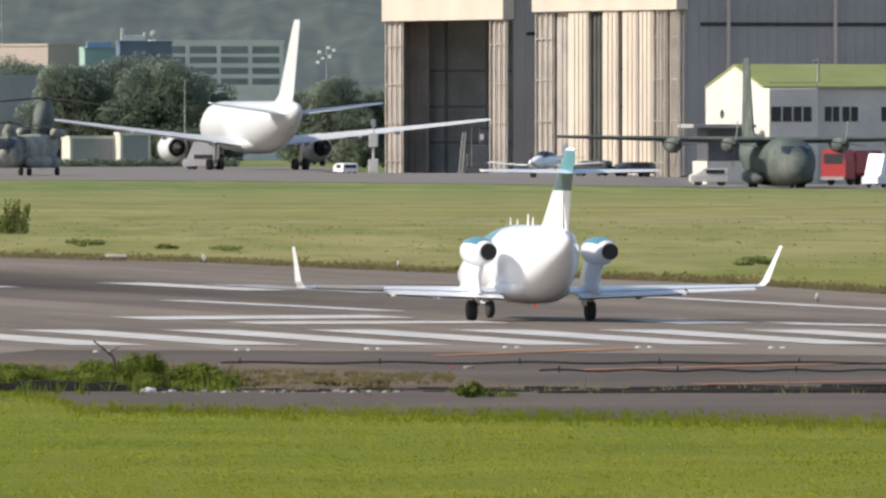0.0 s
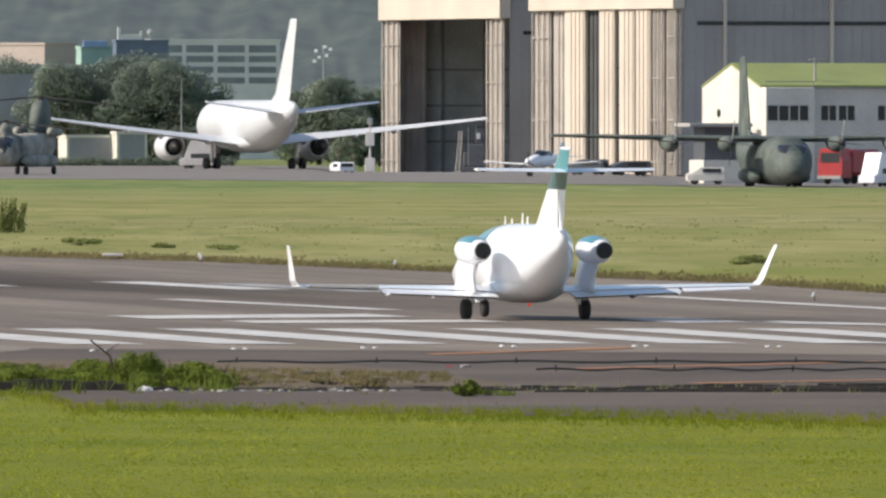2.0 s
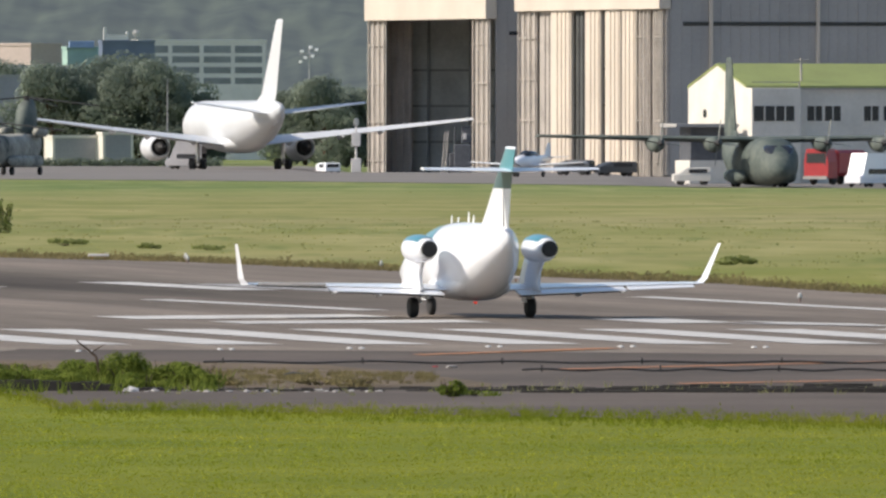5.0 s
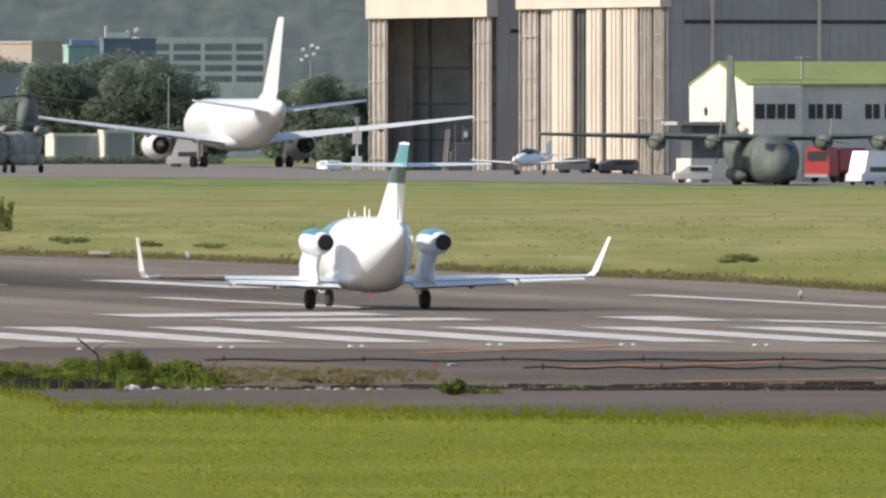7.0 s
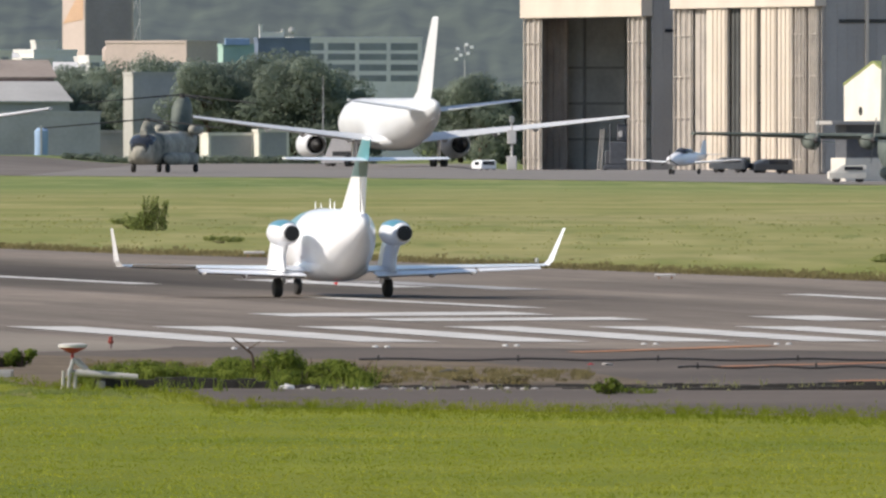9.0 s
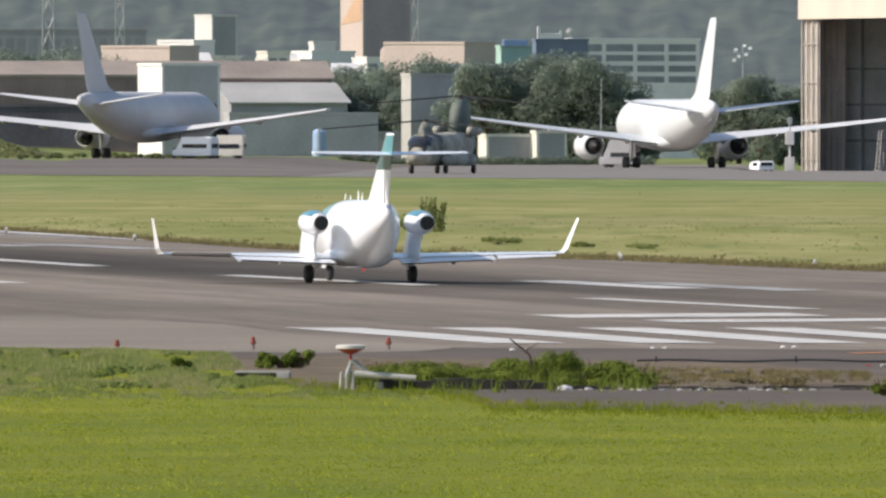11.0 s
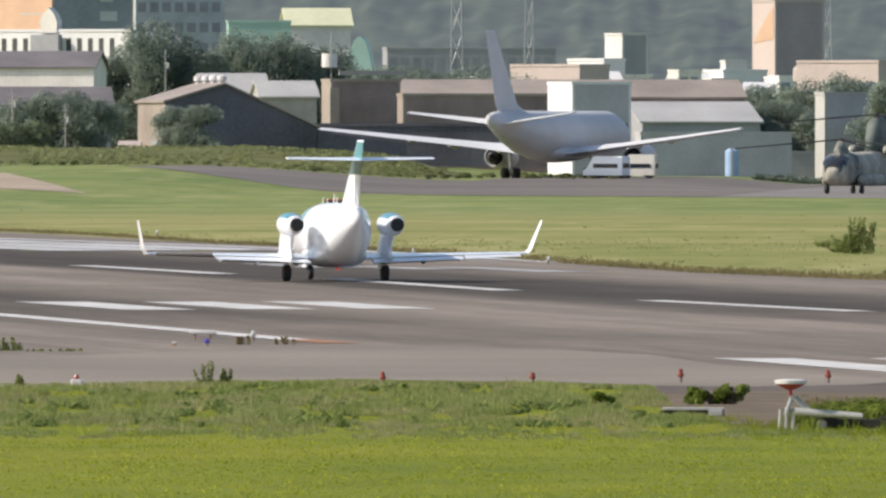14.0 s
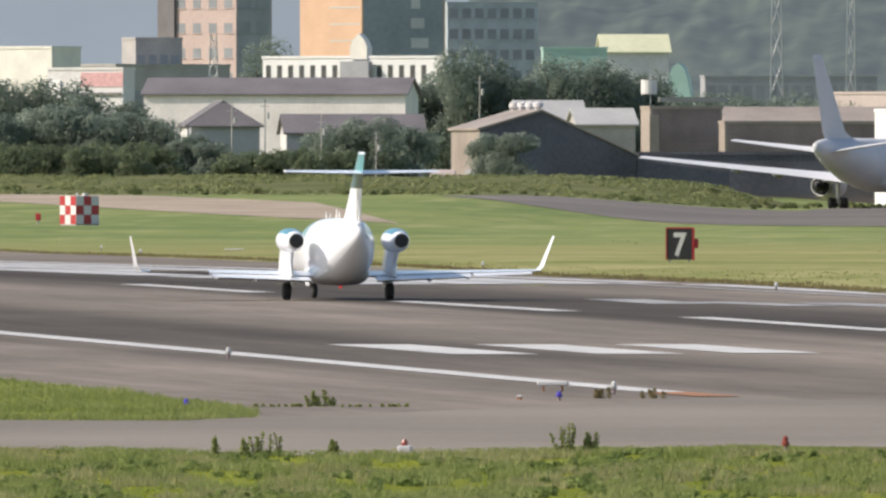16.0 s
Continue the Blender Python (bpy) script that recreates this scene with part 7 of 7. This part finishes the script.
def approach_lamp(x, y):
    """A wide shallow lamp head on a folded stand, with a pale pipe lying beside it."""
    l = thing("approach_lamp", pose(x, y, ground_z(y, x)), "white and red lamp head on a folded grey stand", "light")
    hd = part("lamp_head", spin(bmesh.new(), [(0.655, 0.2), (0.68, 0.27), (0.73, 0.28), (0.745, 0.2)], (0, 0, 0), "Z", 22), M_TOWN, l, "white lamp head")
    part("red_underside", spin(bmesh.new(), [(0.59, 0.06), (0.655, 0.22), (0.68, 0.268)], (0, 0, 0), "Z", 22), M_RED, hd, "red underside")
    part("neck", tube(bmesh.new(), (0, 0, 0.5), (0, 0, 0.6), 0.03, n=8), M_RED, l)
    bm = bmesh.new()
    tube(bm, (0.0, 0, 0.5), (0.3, 0, 0.27), 0.035, n=6)
    tube(bm, (0.1, 0, 0.5), (0.33, 0, 0.3), 0.02, n=6)
    tube(bm, (0.02, 0, 0.48), (-0.08, 0, 0.22), 0.035, n=6)
    tube(bm, (-0.1, 0.05, 0.3), (0.3, 0.05, 0.27), 0.03, n=6)
    part("folded_arm", bm, M_MAST, l, "grey folding arm")
    for dx in (-0.17, -0.06, 0.06):
        part("stand_leg", tube(bmesh.new(), (dx, 0.02, 0.3), (dx - 0.02, 0.02, 0.0), 0.032, n=6), M_CLAD_D, l)
    part("pipe", tube(bmesh.new(), (0.08, 0.0, 0.27), (1.25, -0.1, 0.2), 0.06, 0.045, 10), M_ZINC, l, "pale grey pipe")
    part("footing", box(bmesh.new(), 0.45, 0.62, 0.05, 0.25, 0.0, 0.13, 0.02), M_CONC, l)
    return l


approach_lamp(*(-9.71, 341.74)).scale = (1.0, 1.0, 1.17)
cb = thing("cable_box", pose(*on_ground(*(-11.68, 352.52))), "low grey steel cable tray with a pale plate", "box")
part("tray", box(bmesh.new(), -0.62, 0.5, -0.12, 0.12, 0.13, 0.18, 0.01), M_CLAD, cb)
part("tray_side", boxed(-0.6, 0.2, -0.05, 0.05, 0.02, 0.13), M_DARK, cb)
part("front_plate", box(bmesh.new(), 0.22, 0.46, -0.16, -0.12, 0.03, 0.14, 0.008), M_ZINC, cb, "pale plate")
for dx in (-0.58, 0.48):
    part("foot", boxed(dx - 0.015, dx + 0.015, -0.05, 0.05, 0, 0.13), M_CLAD, cb)

# distance sign
def seven_sign(x, y):
    s = thing("distance_sign", pose(x, y, ground_z(y, x), 0, 0, 0), "black distance board with white 7 and red edge", "sign")
    s.scale = (0.74, 0.74, 0.92)
    part("board", box(bmesh.new(), -0.66, 0.66, -0.14, 0.14, 0.12, 1.42, 0.03), M_DARK, s, "black board")
    part("red_edge", box(box(box(bmesh.new(), -0.72, -0.66, -0.16, 0.16, 0.1, 1.45), 0.66, 0.78, -0.16, 0.16, 0.1, 1.45), -0.66, 0.66, -0.16, 0.16, 1.42, 1.47), M_RED, s, "red frame")
    part("side_lamp", box(bmesh.new(), 0.78, 0.98, -0.1, 0.1, 0.6, 1.0, 0.03), M_RED, s)
    cu = bpy.data.curves.new("digit", "FONT")
    cu.body, cu.size, cu.extrude, cu.align_x, cu.offset = "7", 1.35, 0.006, "CENTER", 0.035
    d = new("digit", cu)
    me = bpy.data.meshes.new_from_object(d)
    bpy.data.objects.remove(d)
    me.materials.append(M_LINE)
    ob = new("digit", me)
    ob.parent, ob.location, ob.rotation_euler = s, (0.0, -0.148, 0.3), (radians(90), 0, 0)
    ob["label"] = "white numeral 7"
    for sx in (-1, 1):
        part("foot", boxed(sx * 0.5 - 0.05, sx * 0.5 + 0.05, -0.1, 0.1, 0, 0.14), M_CONC, s)
    return s


seven_sign(-40.95, 791.1)


def checker_box(x, y):
    c = thing("checker_cabin", pose(x, y, ground_z(y, x), 0, 0, 40), "red and white chequered equipment cabin in the grass", "cabin")
    n, s = 3, 0.70
    for i in range(n):
        for k in range(n):
            part("panel", boxed(i * s, (i + 1) * s - 0.01, -0.02, 0.0, 0.1 + k * s, 0.1 + (k + 1) * s - 0.01), M_RED if (i + k) % 2 else M_TOWN, c)
            part("panel", boxed(-0.02, 0.0, i * s + 0.01, (i + 1) * s, 0.1 + k * s, 0.1 + (k + 1) * s - 0.01), M_TOWN if (i + k) % 2 else M_RED, c)
    part("cabin_body", boxed(0.0, n * s, 0.0, n * s, 0.0, 0.1 + n * s), M_CONC, c)
    part("roof_light", spin(bmesh.new(), [(n * s + 0.1, 0.08), (n * s + 0.3, 0.08), (n * s + 0.36, 0.03)], (0.3, 0.3, 0), "Z", 10), M_TOWN, c)
    part("roof_box", box(bmesh.new(), 0.9, 1.2, 0.2, 0.5, n * s + 0.1, n * s + 0.3, 0.02), M_TOWN, c)
    return c


checker_box(-119.2, 1445.0)
pst = thing("marker_post", pose(*on_ground(*(-124.1, 1468.67))), "small red hydrant post in the grass", "post")
part("post", tube(bmesh.new(), (0, 0, 0), (0, 0, 0.35), 0.07, n=8), M_CONC, pst)
part("head", box(bmesh.new(), -0.2, 0.2, -0.12, 0.12, 0.3, 0.85, 0.04), M_RED, pst)


# ---- what moves ----
def motions():
    JH = 13.3        # heading along the runway
    walk(jet, [
        (0.0, pose(2.12, 432.00, 0.091, 0.23, 0, JH)),
        (1.0, pose(2.11, 432.00, 0.091, 0.23, 0, JH)),
        (2.0, pose(2.07, 432.00, 0.091, 0.23, 0, JH)),
        (2.5, pose(2.05, 432.00, 0.091, 0.23, 0, JH)),
        (3.0, pose(1.97, 432.41, 0.093, 0.23, 0, JH)),
        (3.5, pose(1.88, 433.12, 0.096, 0.23, 0, JH)),
        (4.0, pose(1.72, 434.02, 0.099, 0.23, 0, JH)),
        (6.5, pose(-0.63, 443.06, 0.136, 0.23, 0, JH)),
        (7.0, pose(-1.48, 446.64, 0.151, 0.23, 0, JH)),
        (7.5, pose(-2.49, 450.86, 0.168, 0.23, 0, JH)),
        (8.0, pose(-3.68, 455.73, 0.188, 0.23, 0, JH)),
        (8.5, pose(-5.02, 461.25, 0.211, 0.23, 0, JH)),
        (9.0, pose(-6.49, 467.43, 0.236, 0.23, 0, JH)),
        (9.5, pose(-8.11, 474.25, 0.264, 0.23, 0, JH)),
        (12.0, pose(-18.38, 517.08, 0.440, 0.23, 0, JH)),
        (12.5, pose(-20.81, 527.11, 0.481, 0.23, 0, JH)),
        (13.0, pose(-23.40, 537.59, 0.523, 0.23, 0, JH)),
        (13.5, pose(-26.06, 547.69, 0.565, 0.23, 0, JH)),
        (14.0, pose(-28.90, 558.63, 0.609, 0.23, 0, JH)),
        (14.5, pose(-31.80, 568.94, 0.652, 0.23, 0, JH)),
        (15.0, pose(-34.95, 582.10, 0.706, 0.23, 0, JH)),
        (15.5, pose(-38.04, 593.26, 0.751, 0.23, 0, JH)),
        (16.0, pose(-41.26, 604.73, 0.798, 0.23, 0, JH)),
    ])


motions()
